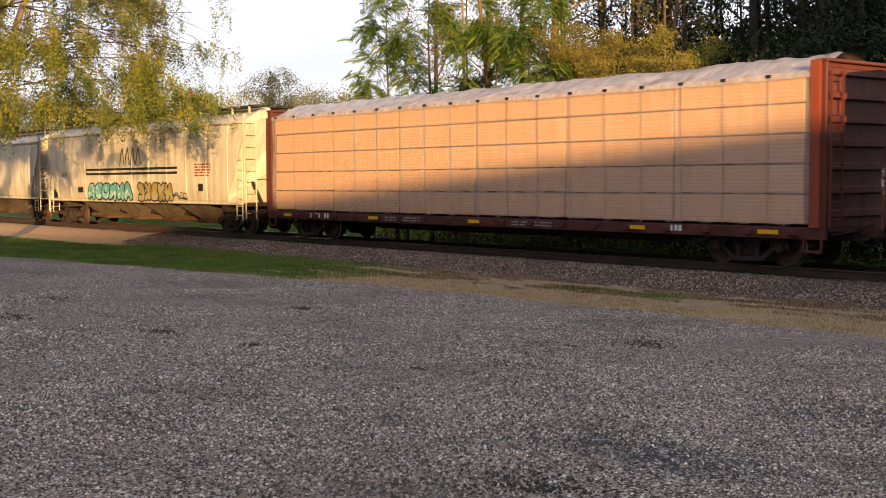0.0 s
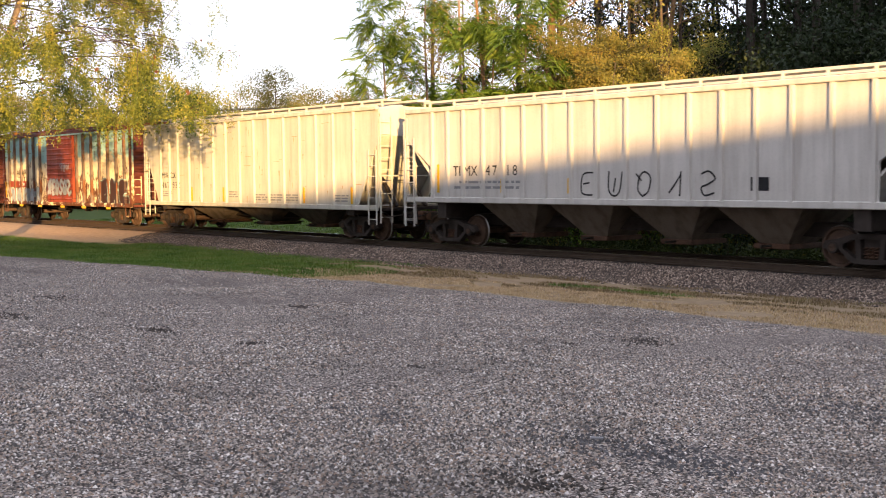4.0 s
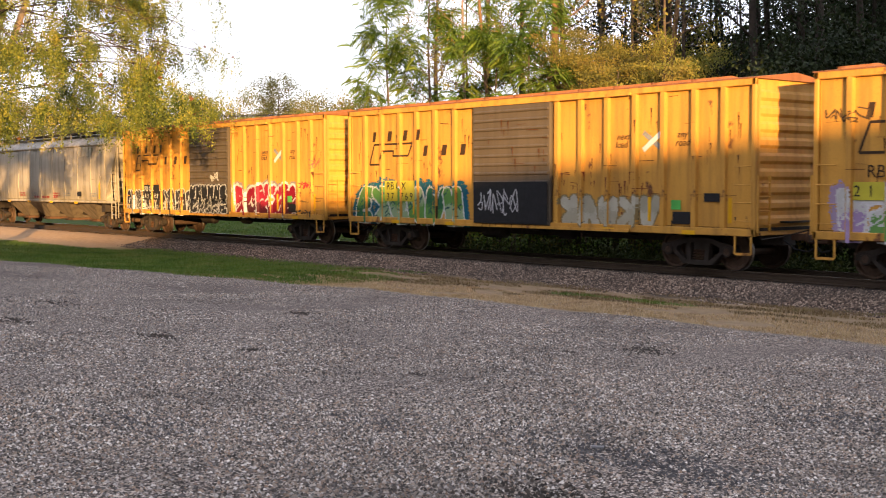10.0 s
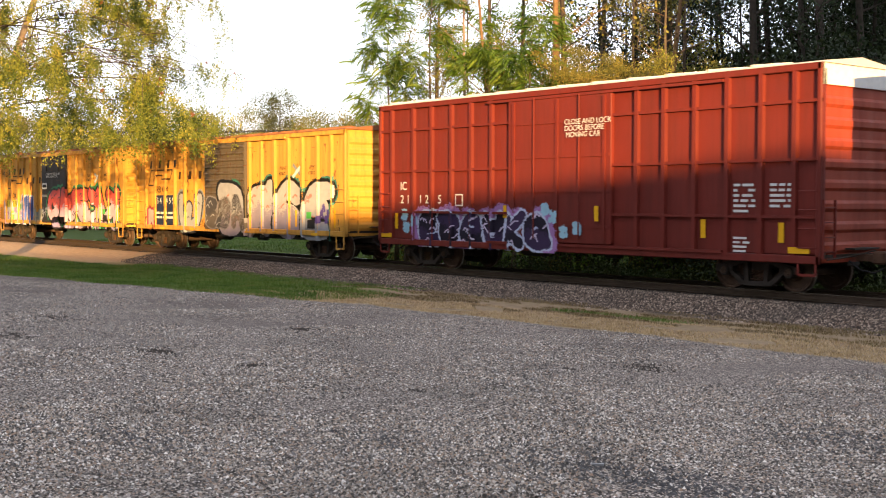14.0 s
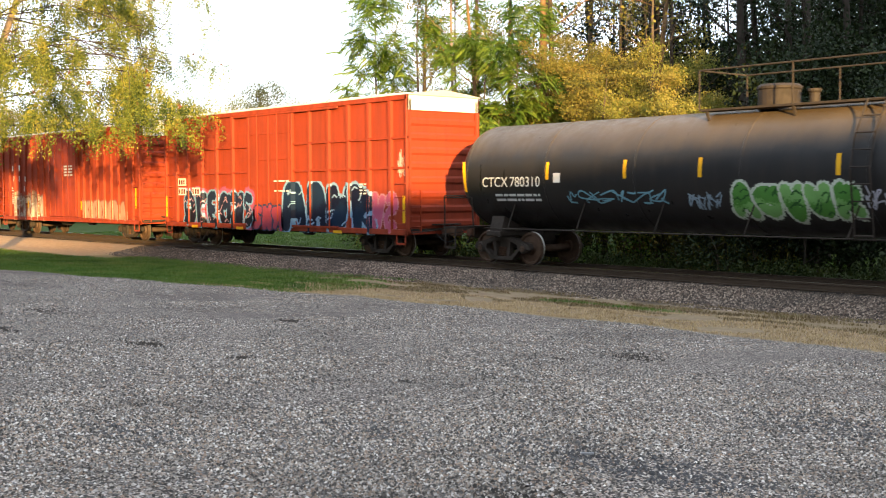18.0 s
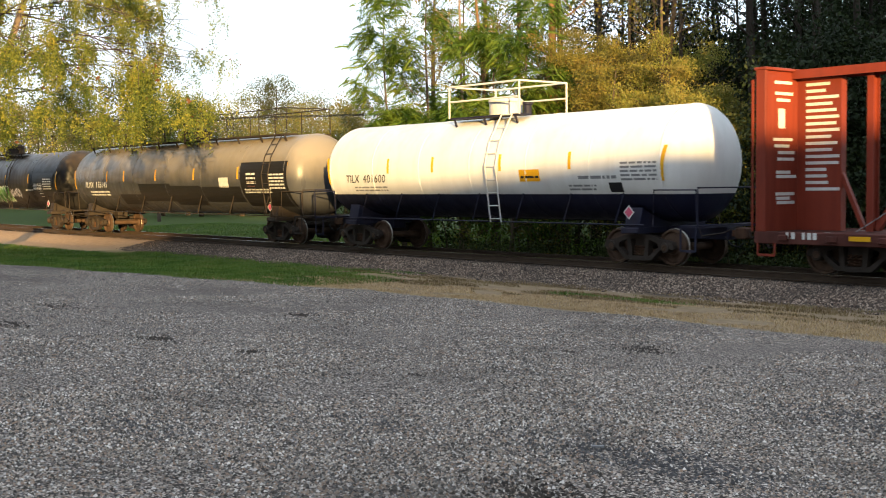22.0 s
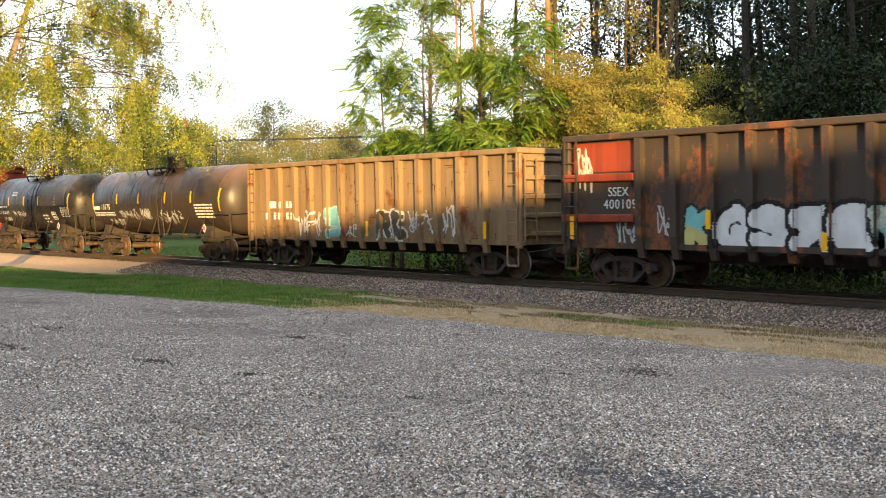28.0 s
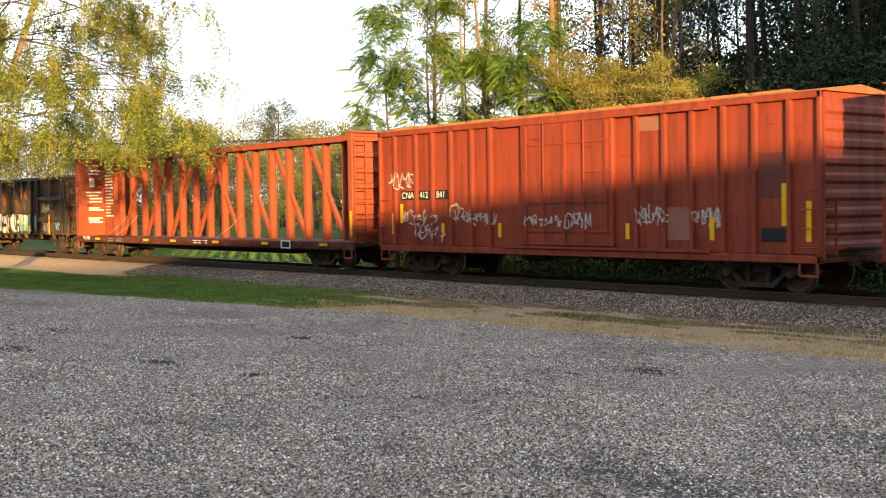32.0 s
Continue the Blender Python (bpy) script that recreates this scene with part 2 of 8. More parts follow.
def part(name, shape, mat, parent, label="", smooth=False, at=None):
    """Links a shape (or a ready mesh) as one mesh object under a thing or a part."""
    ob = new(name, shape if isinstance(shape, bpy.types.Mesh) else shape.mesh(name, mat, smooth))
    ob.parent = parent
    if at is not None:
        ob.location = at
    if label:
        tagged(ob, label)
    return ob


def thing(name, shape, mat, label, category, group="", kind="", smooth=False):
    ob = new(name, shape.mesh(name, mat, smooth) if shape else None)
    return tagged(ob, label, category, group, kind)


def soup(name, verts, faces_n, mat, smooth=False):
    """A mesh from numpy: verts (N, k, 3), each row of k corners one face."""
    n, k = verts.shape[0], verts.shape[1]
    me = bpy.data.meshes.new(name)
    me.vertices.add(n * k)
    me.vertices.foreach_set("co", verts.reshape(-1).astype(np.float32))
    me.loops.add(n * k)
    me.loops.foreach_set("vertex_index", np.arange(n * k, dtype=np.int32))
    me.polygons.add(n)
    me.polygons.foreach_set("loop_start", np.arange(0, n * k, k, dtype=np.int32))
    me.update(calc_edges=True)
    me.materials.append(mat)
    return me


def many(name, base_v, base_f, mats, mat):
    """A mesh of many transformed copies: mats (N, 3, 4)."""
    bv, bf = np.array(base_v, float), np.array(base_f, np.int32)
    n, k, m, c = len(mats), len(bv), len(bf), bf.shape[1]
    pts = np.einsum("nij,kj->nki", mats[:, :, :3], bv) + mats[:, None, :, 3]
    me = bpy.data.meshes.new(name)
    me.vertices.add(n * k)
    me.vertices.foreach_set("co", pts.reshape(-1).astype(np.float32))
    idx = (bf[None] + (np.arange(n) * k)[:, None, None]).astype(np.int32)
    me.loops.add(n * m * c)
    me.loops.foreach_set("vertex_index", idx.reshape(-1))
    me.polygons.add(n * m)
    me.polygons.foreach_set("loop_start", np.arange(0, n * m * c, c, dtype=np.int32))
    me.update(calc_edges=True)
    me.materials.append(mat)
    return me


rng = np.random.default_rng(7)


def turns(n, r, lo, hi, flat=1.0):
    """n random rotations with sizes lo..hi, squashed in their own z by flat."""
    q = r.normal(size=(n, 4))
    q /= np.linalg.norm(q, axis=1)[:, None]
    w, x, y, z = q.T
    m = np.stack([1 - 2 * (y * y + z * z), 2 * (x * y - w * z), 2 * (x * z + w * y), 2 * (x * y + w * z), 1 - 2 * (x * x + z * z), 2 * (y * z - w * x),
                  2 * (x * z - w * y), 2 * (y * z + w * x), 1 - 2 * (x * x + y * y)], 1).reshape(n, 3, 3)
    return m * r.uniform(lo, hi, n)[:, None, None]


# ---- ground ----
def lot_edge(x):
    return np.where(x > -22, 16.7, np.maximum(16.7 + (x + 22) * 0.245, 7.0))


def ground_z(x, y):
    """Height of the ground: a lot that falls to the grass, the raised ballast bed, a field beyond."""
    d = np.abs(y - TRACK_Y)
    lot = np.interp(y, [-60, -3, 15.5, 17.5, 19.2], [0.45, 0.42, -0.36, -0.46, -0.47])
    bed = np.interp(d, [0, 1.85, 3.3, 4.9], [-0.19, -0.20, -0.45, -0.47])
    far = np.interp(y, [28.5, 31, 34, 60, 300, 4000], [-0.47, -0.75, -0.7, -0.5, 4.0, 40.0])
    z = np.where(y < 19.24, lot, np.where(y < 29.04, bed, far))
    lump = 0.03 * np.sin(x * 0.9 + 1.3 * np.sin(y * 0.7)) * np.sin(y * 1.1 + 0.5 * x) * (d > 2.2) * (np.abs(x) < 90)
    return z + lump * np.clip((d - 2.2) / 2, 0, 1)


def build_ground():
    xs = np.concatenate([np.array([-4000, -2000, -1000, -500, -300, -200, -150]), np.arange(-110, 30.1, 0.7), np.array([40, 60, 100, 200, 500, 1500, 4000])])
    ys = np.concatenate([np.array([-4000, -1500, -500, -200, -100, -50, -30, -20, -10, -5, -2]), np.arange(0, 36, 0.35), np.array([38, 42, 50, 60, 80, 120, 200, 300, 500, 1000, 2000, 4000])])
    X, Y = np.meshgrid(xs, ys)
    Z = ground_z(X, Y)
    nx, ny = len(xs), len(ys)
    v = np.stack([X, Y, Z], -1).reshape(-1, 3)
    s = Shape()
    s.v = [tuple(p) for p in v]
    s.f = [(j * nx + i, j * nx + i + 1, (j + 1) * nx + i + 1, (j + 1) * nx + i) for j in range(ny - 1) for i in range(nx - 1)]
    m, nt, b, co = material("ground_cover", 0.98, 0, 0.05)
    sep = nt.nodes.new("ShaderNodeSeparateXYZ")
    nt.links.new(co, sep.inputs[0])

    def line(sock, lo, hi):
        r = nt.nodes.new("ShaderNodeMapRange")
        r.inputs[1].default_value, r.inputs[2].default_value = lo, hi
        nt.links.new(sock, r.inputs[0])
        return r.outputs[0]

    wob = tex(nt, co, 0.7, 6, 0.65)
    wob2 = tex(nt, co, 5.0, 4, 0.6)
    wy = nt.nodes.new("ShaderNodeMath")
    wy.operation = "MULTIPLY_ADD"
    wy.inputs[1].default_value = 1.6
    nt.links.new(wob.outputs["Fac"], wy.inputs[0])
    nt.links.new(sep.outputs["Y"], wy.inputs[2])
    fine = tex(nt, co, 60, 4, 0.7)
    vor = tex(nt, co, 28, kind="voronoi")
    patch = tex(nt, co, 0.35, 6, 0.6)
    cell = tex(nt, co, 52, kind="voronoi")
    cell.inputs["Randomness"].default_value = 1.0
    chance = nt.nodes.new("ShaderNodeSeparateColor")
    nt.links.new(cell.outputs["Color"], chance.inputs[0])
    grav = mix(nt, ramp(nt, chance.outputs[0], 0.15, 0.95), (0.03, 0.025, 0.021), (0.60, 0.52, 0.455))
    grav = mix(nt, times(nt, ramp(nt, chance.outputs[1], 0.75, 0.8), 0.6), grav, (0.34, 0.25, 0.21))
    grav = mix(nt, times(nt, ramp(nt, cell.outputs["Distance"], 0.3, 0.7), 0.92), grav, (0.024, 0.021, 0.02))
    mott = tex(nt, co, 9.0, 7, 0.8)
    grav = mix(nt, times(nt, ramp(nt, mott.outputs["Fac"], 0.46, 0.62), 0.4), grav, (0.075, 0.062, 0.056))
    grav = mix(nt, times(nt, ramp(nt, patch.outputs["Fac"], 0.46, 0.68), 0.65), grav, (0.07, 0.058, 0.052))
    dry = mix(nt, wob2.outputs["Fac"], (0.11, 0.08, 0.048), (0.29, 0.215, 0.14))
    green = mix(nt, wob2.outputs["Fac"], (0.03, 0.06, 0.012), (0.09, 0.13, 0.03))
    bal = mix(nt, vor.outputs["Color"], (0.023, 0.017, 0.014), (0.102, 0.080, 0.064))
    # lot edge follows a bent line: shift y by x beyond the corner
    shift = nt.nodes.new("ShaderNodeMath")
    shift.operation = "MULTIPLY_ADD"
    shift.inputs[1].default_value = 4.0
    nt.links.new(line(sep.outputs["X"], -22, -39), shift.inputs[0])
    nt.links.new(wy.outputs[0], shift.inputs[2])
    toDry = line(shift.outputs[0], 17.3, 17.8)
    isGreen = line(sep.outputs["X"], -22, -36)
    turf = mix(nt, ramp(nt, mix(nt, 0.55, isGreen, wob.outputs["Fac"]), 0.42, 0.62), dry, green)
    c = mix(nt, toDry, grav, turf)
    c = mix(nt, line(wy.outputs[0], 21.3, 21.8), c, bal)
    dirt = mix(nt, wob2.outputs["Fac"], (0.26, 0.165, 0.095), (0.52, 0.35, 0.21))
    inDirt = times(nt, times(nt, line(sep.outputs["X"], -43, -47), line(wy.outputs[0], 20.0, 20.6)), line(wy.outputs[0], 26.5, 26.0))
    c = mix(nt, inDirt, c, dirt)
    fieldc = mix(nt, wob2.outputs["Fac"], (0.02, 0.038, 0.01), (0.07, 0.09, 0.026))
    c = mix(nt, line(wy.outputs[0], 29.0, 30.5), c, fieldc)
    nt.links.new(c, b.inputs["Base Color"])
    bump(nt, b, cell.outputs["Distance"], -0.9, 0.03)
    tagged(part("ground", s, m, None, smooth=True), "grey gravel lot with a strip of dry grass before the ballast", "ground", kind="structure")


build_ground()


def shade_wall():
    """Unseen walls added behind the camera to keep the lot in shade at this low sun: one low roofline, and tall rows
    that also cut sky light.
    """
    p = (-SUN_AZ[1], SUN_AZ[0])
    for lo, hi, h in ((-170, -38.0, 38), (-38.0, -4.0, 9.6), (-4.0, 15.0, 10.2), (15.0, 160, 38)):
        s = Shape().box(-1.0, 1.0, lo, hi, -1.0, h)
        ob = part("wall_west", s, MAT_DARKBARK, None)
        ob.matrix_world = Matrix(((SUN_AZ[0], p[0], 0, SUN_AZ[0] * 45), (SUN_AZ[1], p[1], 0, SUN_AZ[1] * 45), (0, 0, 1, 0), (0, 0, 0, 1)))
        tagged(ob, "plain dark unseen wall added behind the lot to cast its shade", "wall", kind="structure")
    # added only to block sky light from the cars' shaded sides
    ob = part("wall_south", Shape().box(-220, -37, -28, -26, -1.0, 34), MAT_DARKBARK, None)
    tagged(ob, "plain dark unseen wall added behind the lot to block sky light", "wall", kind="structure")


shade_wall()


def build_track():
    tr = thing("railroad_track", None, None, "single railroad track of steel rails on tarred timber ties", "railroad track", kind="structure")
    for y in (TRACK_Y - 0.755, TRACK_Y + 0.755):
        prof = [(-0.07, -0.18), (0.07, -0.18), (0.07, -0.165), (0.012, -0.15), (0.012, -0.05), (0.036, -0.04), (0.036, -0.006), (-0.036, -0.006), (-0.036, -0.04), (-0.012, -0.05), (-0.012, -0.15), (-0.07, -0.165)]
        part("rail", Shape().prism([(y + a, z) for a, z in prof], -320, 120, "x"), MAT_RAIL, tr)
        part("rail_head", Shape().box(-320, 120, y - 0.03, y + 0.03, -0.006, 0.0), MAT_RAILTOP, tr, "polished running surface")
    tie = Shape().box(-0.11, 0.11, TRACK_Y - 1.3, TRACK_Y + 1.3, -0.4, -0.182, 0.01).mesh("tie", MAT_TIE)
    for i in range(170):
        part("tie", tie, None, tr, at=(-90 + i * 0.6, random.uniform(-0.04, 0.04), random.uniform(-0.012, 0.004)))


build_track()

# ---- rolling stock: each car is built about its own middle, x along the track, -y towards the camera, z = 0 on the rails ----
WHEEL_R = 0.457
WHEELSETS = []


def wheelset_mesh():
    s = Shape().lathe([(-1.14, 0.07), (-1.14, 0.085), (-0.85, 0.085), (-0.8, 0.1), (0.8, 0.1), (0.85, 0.085), (1.14, 0.085), (1.14, 0.07)], (0, 0, 0), "y", 12)
    for k in (-1, 1):
        prof = [(-0.83, 0.12), (-0.83, 0.17), (-0.775, 0.2), (-0.765, 0.37), (-0.825, 0.40), (-0.825, 0.45), (-0.72, 0.457), (-0.70, 0.485), (-0.688, 0.48), (-0.69, 0.40), (-0.74, 0.37), (-0.74, 0.2), (-0.68, 0.17), (-0.68, 0.12)]
        s.lathe([(k * a, r) for a, r in (prof if k > 0 else prof)], (0, 0, 0), "y", 28)
    for k in (-1, 1):
        for j in range(3):
            a = 2 * math.pi * j / 3
            s.box(0.045 * math.cos(a) - 0.015, 0.045 * math.cos(a) + 0.015, k * 1.14 - 0.02, k * 1.14 + 0.02, 0.045 * math.sin(a) - 0.015, 0.045 * math.sin(a) + 0.015)
    me = s.mesh("wheelset", MAT_WHEEL)
    me.materials.append(MAT_TREAD)
    for p in me.polygons:
        if math.hypot(p.center.x, p.center.z) > 0.452:
            p.material_index = 1
    return me


def sideframe_mesh():
    s = Shape()
    y0, y1 = -0.09, 0.09
    for k in (-1, 1):
        s.prism([(k * a, z) for a, z in ((0, 0.78), (0.42, 0.76), (0.72, 0.66), (1.08, 0.6), (1.14, 0.5), (1.14, 0.42), (1.03, 0.42), (1.02, 0.5), (0.76, 0.5), (0.75, 0.42), (0.66, 0.42), (0.64, 0.55), (0.4, 0.64), (0, 0.66))][::k], y0, y1)
        s.prism([(k * a, z) for a, z in ((0.66, 0.44), (0.76, 0.42), (0.44, 0.13), (0, 0.11), (0, 0.22), (0.36, 0.23))][::k], y0, y1)
        s.prism([(k * a, z) for a, z in ((0.2, 0.22), (0.32, 0.22), (0.36, 0.66), (0.24, 0.66))][::k], y0, y1)
        s.lathe([(-0.13, 0.06), (-0.13, 0.12), (-0.1, 0.14), (0.1, 0.14)], (k * 0.889, 0, 0.457), "y", 12)
    return s.mesh("sideframe", MAT_STEEL)


def spring_mesh():
    s = Shape()
    for dx in (-0.13, 0, 0.13):
        pts = [(dx + 0.055 * math.cos(t * 1.3), 0.055 * math.sin(t * 1.3), 0.22 + 0.27 * t / 20) for t in range(21)]
        s.tube(pts, 0.016, 4)
    return s.mesh("spring", MAT_RUSTSTEEL)


WHEELSET, SIDEFRAME, SPRING = wheelset_mesh(), sideframe_mesh(), spring_mesh()
BOLSTER = Shape().box(-0.2, 0.2, -1.0, 1.0, 0.45, 0.72, 0.03).box(-0.3, 0.3, -0.3, 0.3, 0.7, 0.82, 0.02).beam((-0.45, -0.75, 0.42), (-0.45, 0.75, 0.42), 0.08, 0.14).beam((0.45, -0.75, 0.42), (0.45, 0.75, 0.42), 0.08, 0.14).mesh("bolster", MAT_STEEL)


def truck(car, x):
    tr = part("truck", BOLSTER, None, car, "cast steel truck", at=(x, 0, 0))
    for y in (-1.0, 1.0):
        part("sideframe", SIDEFRAME, None, tr, at=(0, y, 0))
        part("spring", SPRING, None, tr, at=(0, y, 0))
    for dx in (-0.889, 0.889):
        w = part("wheelset", WHEELSET, None, tr, at=(dx, 0, WHEEL_R))
        WHEELSETS.append((w, car, x + dx, dx))
    return tr


def coupler(car, x, k, reach):
    s = Shape().box(min(x, x + k * (reach - 0.25)), max(x, x + k * (reach - 0.25)), -0.08, 0.08, 0.74, 0.9, 0.01)
    c = x + k * (reach - 0.12)
    s.box(c - 0.16, c + 0.16, -0.17, 0.13, 0.68, 0.97, 0.04)
    s.box(c + k * 0.02 - 0.06, c + k * 0.02 + 0.06, 0.1, 0.2, 0.7, 0.95, 0.02)
    part("coupler", s, MAT_RUSTSTEEL, car, "knuckle coupler")
    h = Shape().tube([(x, -0.35, 0.75), (x + k * reach * 0.4, -0.32, 0.55), (x + k * reach * 0.8, -0.25, 0.5), (x + k * reach, -0.15, 0.6)], 0.022, 5)
    part("brake_hose", h, MAT_BLACK, car)
    lv = Shape().tube([(x + k * 0.1, -1.45, 0.95), (x + k * 0.12, -1.4, 0.8), (x + k * 0.15, -0.6, 0.85), (x + k * (reach - 0.2), -0.1, 1.0)], 0.018, 5)
    part("uncoupling_lever", lv, MAT_STEEL, car)


def ladder(car, mat, x0, x1, y, z0, z1, n, name="ladder", axis="x"):
    """Stiles and rungs, standing off a wall."""
    s = Shape()
    P = (lambda a, z: (a, y, z)) if axis == "x" else (lambda a, z: (y, a, z))
    for a in (x0, x1):
        s.beam(P(a, z0), P(a, z1), 0.05, 0.03)
    for i in range(n):
        z = z0 + (z1 - z0) * (i + 0.5) / n
        s.tube([P(x0, z), P(x1, z)], 0.015, 5)
    return part(name, s, mat, car)


def grabs(car, mat, x0, x1, y, zs):
    for z in zs:
        part("grab_iron", Shape().tube([(x0, y + 0.06, z), (x0, y - 0.03, z), (x1, y - 0.03, z), (x1, y + 0.06, z)], 0.014, 5), mat, car)


def step(car, mat, x0, x1, y, z0, z1):
    part("sill_step", Shape().beam((x0, y, z1), (x0, y, z0), 0.05, 0.02).beam((x1, y, z1), (x1, y, z0), 0.05, 0.02).beam((x0, y, z0), (x1, y, z0), 0.02, 0.06), mat, car)


def bars(car, mat, x0, x1, z1, rows, y, h=0.05, gap=0.05, name="stencil", fill=0.8, seed=0):
    """Unreadable stencilled lines, as plain bars in rows."""
    r = random.Random(seed)
    s = Shape()
    for i in range(rows):
        z, x = z1 - i * (h + gap), x0
        while x < x1 - 0.05:
            w = min(r.uniform(0.1, 0.45), x1 - x)
            if r.random() < fill + 0.15:
                s.box(x, x + w, y(x) if callable(y) else y, (y(x) if callable(y) else y) + 0.003, z - h, z)
            x += w + r.uniform(0.04, 0.1)
    if s.v:
        tagged(part(name, s, mat, car), kind="stuff")


def glyphs(car, mat, x0, z0, h, n, y, name="reporting_mark", w=0.62, gap=0.3, lean=0.0, skip=()):
    """A mark that is not lettered: n plain bars of a letter's size."""
    s = Shape()
    for i in range(n):
        if i in skip:
            continue
        a = x0 + i * h * (w + gap)
        b = a + h * w * (1.0 if i % 3 else 0.8)
        yy = y(a) if callable(y) else y
        q = [(a, z0), (b, z0), (b + lean * h, z0 + h), (a + lean * h, z0 + h)]
        s.prism(q, yy, yy + 0.003)
    tagged(part(name, s, mat, car), kind="stuff")


def digits(car, mat, text, x0, z0, h, y, pitch=0.8):
    """A car number, figure by figure, as it is split between the posts."""
    for i, ch in enumerate(text):
        if ch != " ":
            xa = x0 + i * h * pitch
            words(car, ch, xa, z0, h * 1.4, mat, (y(xa + 0.1) if callable(y) else y), name="figure")


FONT = {}


def flat_text(body):
    """Mesh of a text one unit high, made once."""
    if body not in FONT:
        cu = bpy.data.curves.new("lettering", "FONT")
        cu.body, cu.size, cu.extrude, cu.space_line = body, 1.0, 0.004, 0.85
        tmp = bpy.data.objects.new("lettering", cu)
        scene.collection.objects.link(tmp)
        FONT[body] = bpy.data.meshes.new_from_object(tmp.evaluated_get(bpy.context.evaluated_depsgraph_get()))
        bpy.data.objects.remove(tmp)
    return FONT[body]


CODES = ("MW CX", "TI MX", "GACX", "CTCX", "PLMX", "TILX", "UTLX", "SSEX", "CNA", "412", "841", "IC", "RB OX", "AC WR", "811 008")
for body_ in CODES + ("0", "1", "2", "3", "4", "5", "6", "7", "8", "9", "next\nload", "any\nroad", "CLOSE AND LOCK DOORS\n BEFORE MOVING CAR", " CLOSE AND LOCK\n DOORS BEFORE\n  MOVING CAR", "LIQUEFIED\nPETROLEUM GAS\nNON-ODORIZED"):
    flat_text(body_)


def words(car, body, x, z, size, mat, y, shear=0.0, name="lettering"):
    """Readable lettering in the built-in font, as flat mesh."""
    me = flat_text(body).copy()
    me.name = name
    me.materials.clear()
    me.materials.append(mat)
    slant = Matrix.Identity(4)
    slant[0][1] = shear
    me.transform(Matrix.Translation((x, y, z)) @ pose(0, 0, 0, 90, 0, 0) @ Matrix.Diagonal((size, size, size, 1)) @ slant)
    return part(name, me, None, car)


def patch(car, mat, x0, x1, z0, z1, y, name="panel", label="", th=0.004):
    part(name, Shape().box(x0, x1, y, y + th, z0, z1), mat, car, label)


def reflector(car, x, z, y, w=0.45, h=0.1):
    part("reflector", Shape().box(x, x + w, y, y + 0.006, z, z + h), MAT_REFLECT, car)


# graffiti is laid on the wall's relief: y as a function of x
def drape_fill(s, x0, x1, lo, hi, y, step_=0.05):
    n = max(2, int((x1 - x0) / step_) + 1)
    k = len(s.v)
    for i in range(n):
        x = x0 + (x1 - x0) * i / (n - 1)
        a, b = lo(x), max(hi(x), lo(x) + 0.002)
        s.v += [(x, y(x), a), (x, y(x), b)]
    s.f += [(k + 2 * i, k + 2 * i + 2, k + 2 * i + 3, k + 2 * i + 1) for i in range(n - 1)]


def drape_line(s, pts, w, y, step_=0.05, rise=0.0):
    """A ribbon of paint along (x, z) points, rounded by dense sampling."""
    P = []
    for (ax, az), (bx, bz) in zip(pts[:-1], pts[1:]):
        n = max(1, int(math.hypot(bx - ax, bz - az) / step_))
        P += [(ax + (bx - ax) * i / n, az + (bz - az) * i / n) for i in range(n)]
    P.append(pts[-1])
    k = len(s.v)
    for i, (x, z) in enumerate(P):
        a, b = P[max(i - 1, 0)], P[min(i + 1, len(P) - 1)]
        d = math.hypot(b[0] - a[0], b[1] - a[1]) or 1
        nx, nz = -(b[1] - a[1]) / d * w / 2, (b[0] - a[0]) / d * w / 2
        s.v += [(x - nx, y(x - nx) - i * rise, z - nz), (x + nx, y(x + nx) - i * rise, z + nz)]
    s.f += [(k + 2 * i, k + 2 * i + 2, k + 2 * i + 3, k + 2 * i + 1) for i in range(len(P) - 1)]


# bent strokes in a unit box, from which the painted shapes are put together
BENDS = (
    (((0.1, 0.0), (0.32, 0.95), (0.62, 0.95), (0.9, 0.0)), ((0.28, 0.38), (0.76, 0.42))),
    (((0.15, 0.0), (0.12, 1.0)), ((0.15, 0.95), (0.8, 0.84), (0.72, 0.52), (0.3, 0.5)), ((0.4, 0.5), (0.92, 0.02))),
    (((0.92, 0.88), (0.4, 0.98), (0.12, 0.7), (0.55, 0.5), (0.88, 0.28), (0.55, 0.02), (0.06, 0.1)),),
    (((0.18, 0.0), (0.14, 1.0)), ((0.88, 1.0), (0.36, 0.52), (0.95, 0.0))),
    (((0.94, 0.95), (0.2, 0.9), (0.14, 0.08), (0.92, 0.04)), ((0.22, 0.5), (0.74, 0.54))),
    (((0.5, 0.98), (0.14, 0.78), (0.12, 0.24), (0.5, 0.02), (0.88, 0.24), (0.86, 0.78), (0.52, 0.98)), ((0.6, 0.4), (1.0, 0.05))),
    (((0.12, 0.0), (0.15, 1.0)), ((0.2, 0.9), (0.5, 0.4), (0.8, 0.1)), ((0.88, 0.0), (0.85, 1.0))),
    (((0.1, 1.0), (0.16, 0.2), (0.5, 0.02), (0.84, 0.22), (0.9, 1.0)), ((0.5, 0.1), (0.52, 0.7))),
)


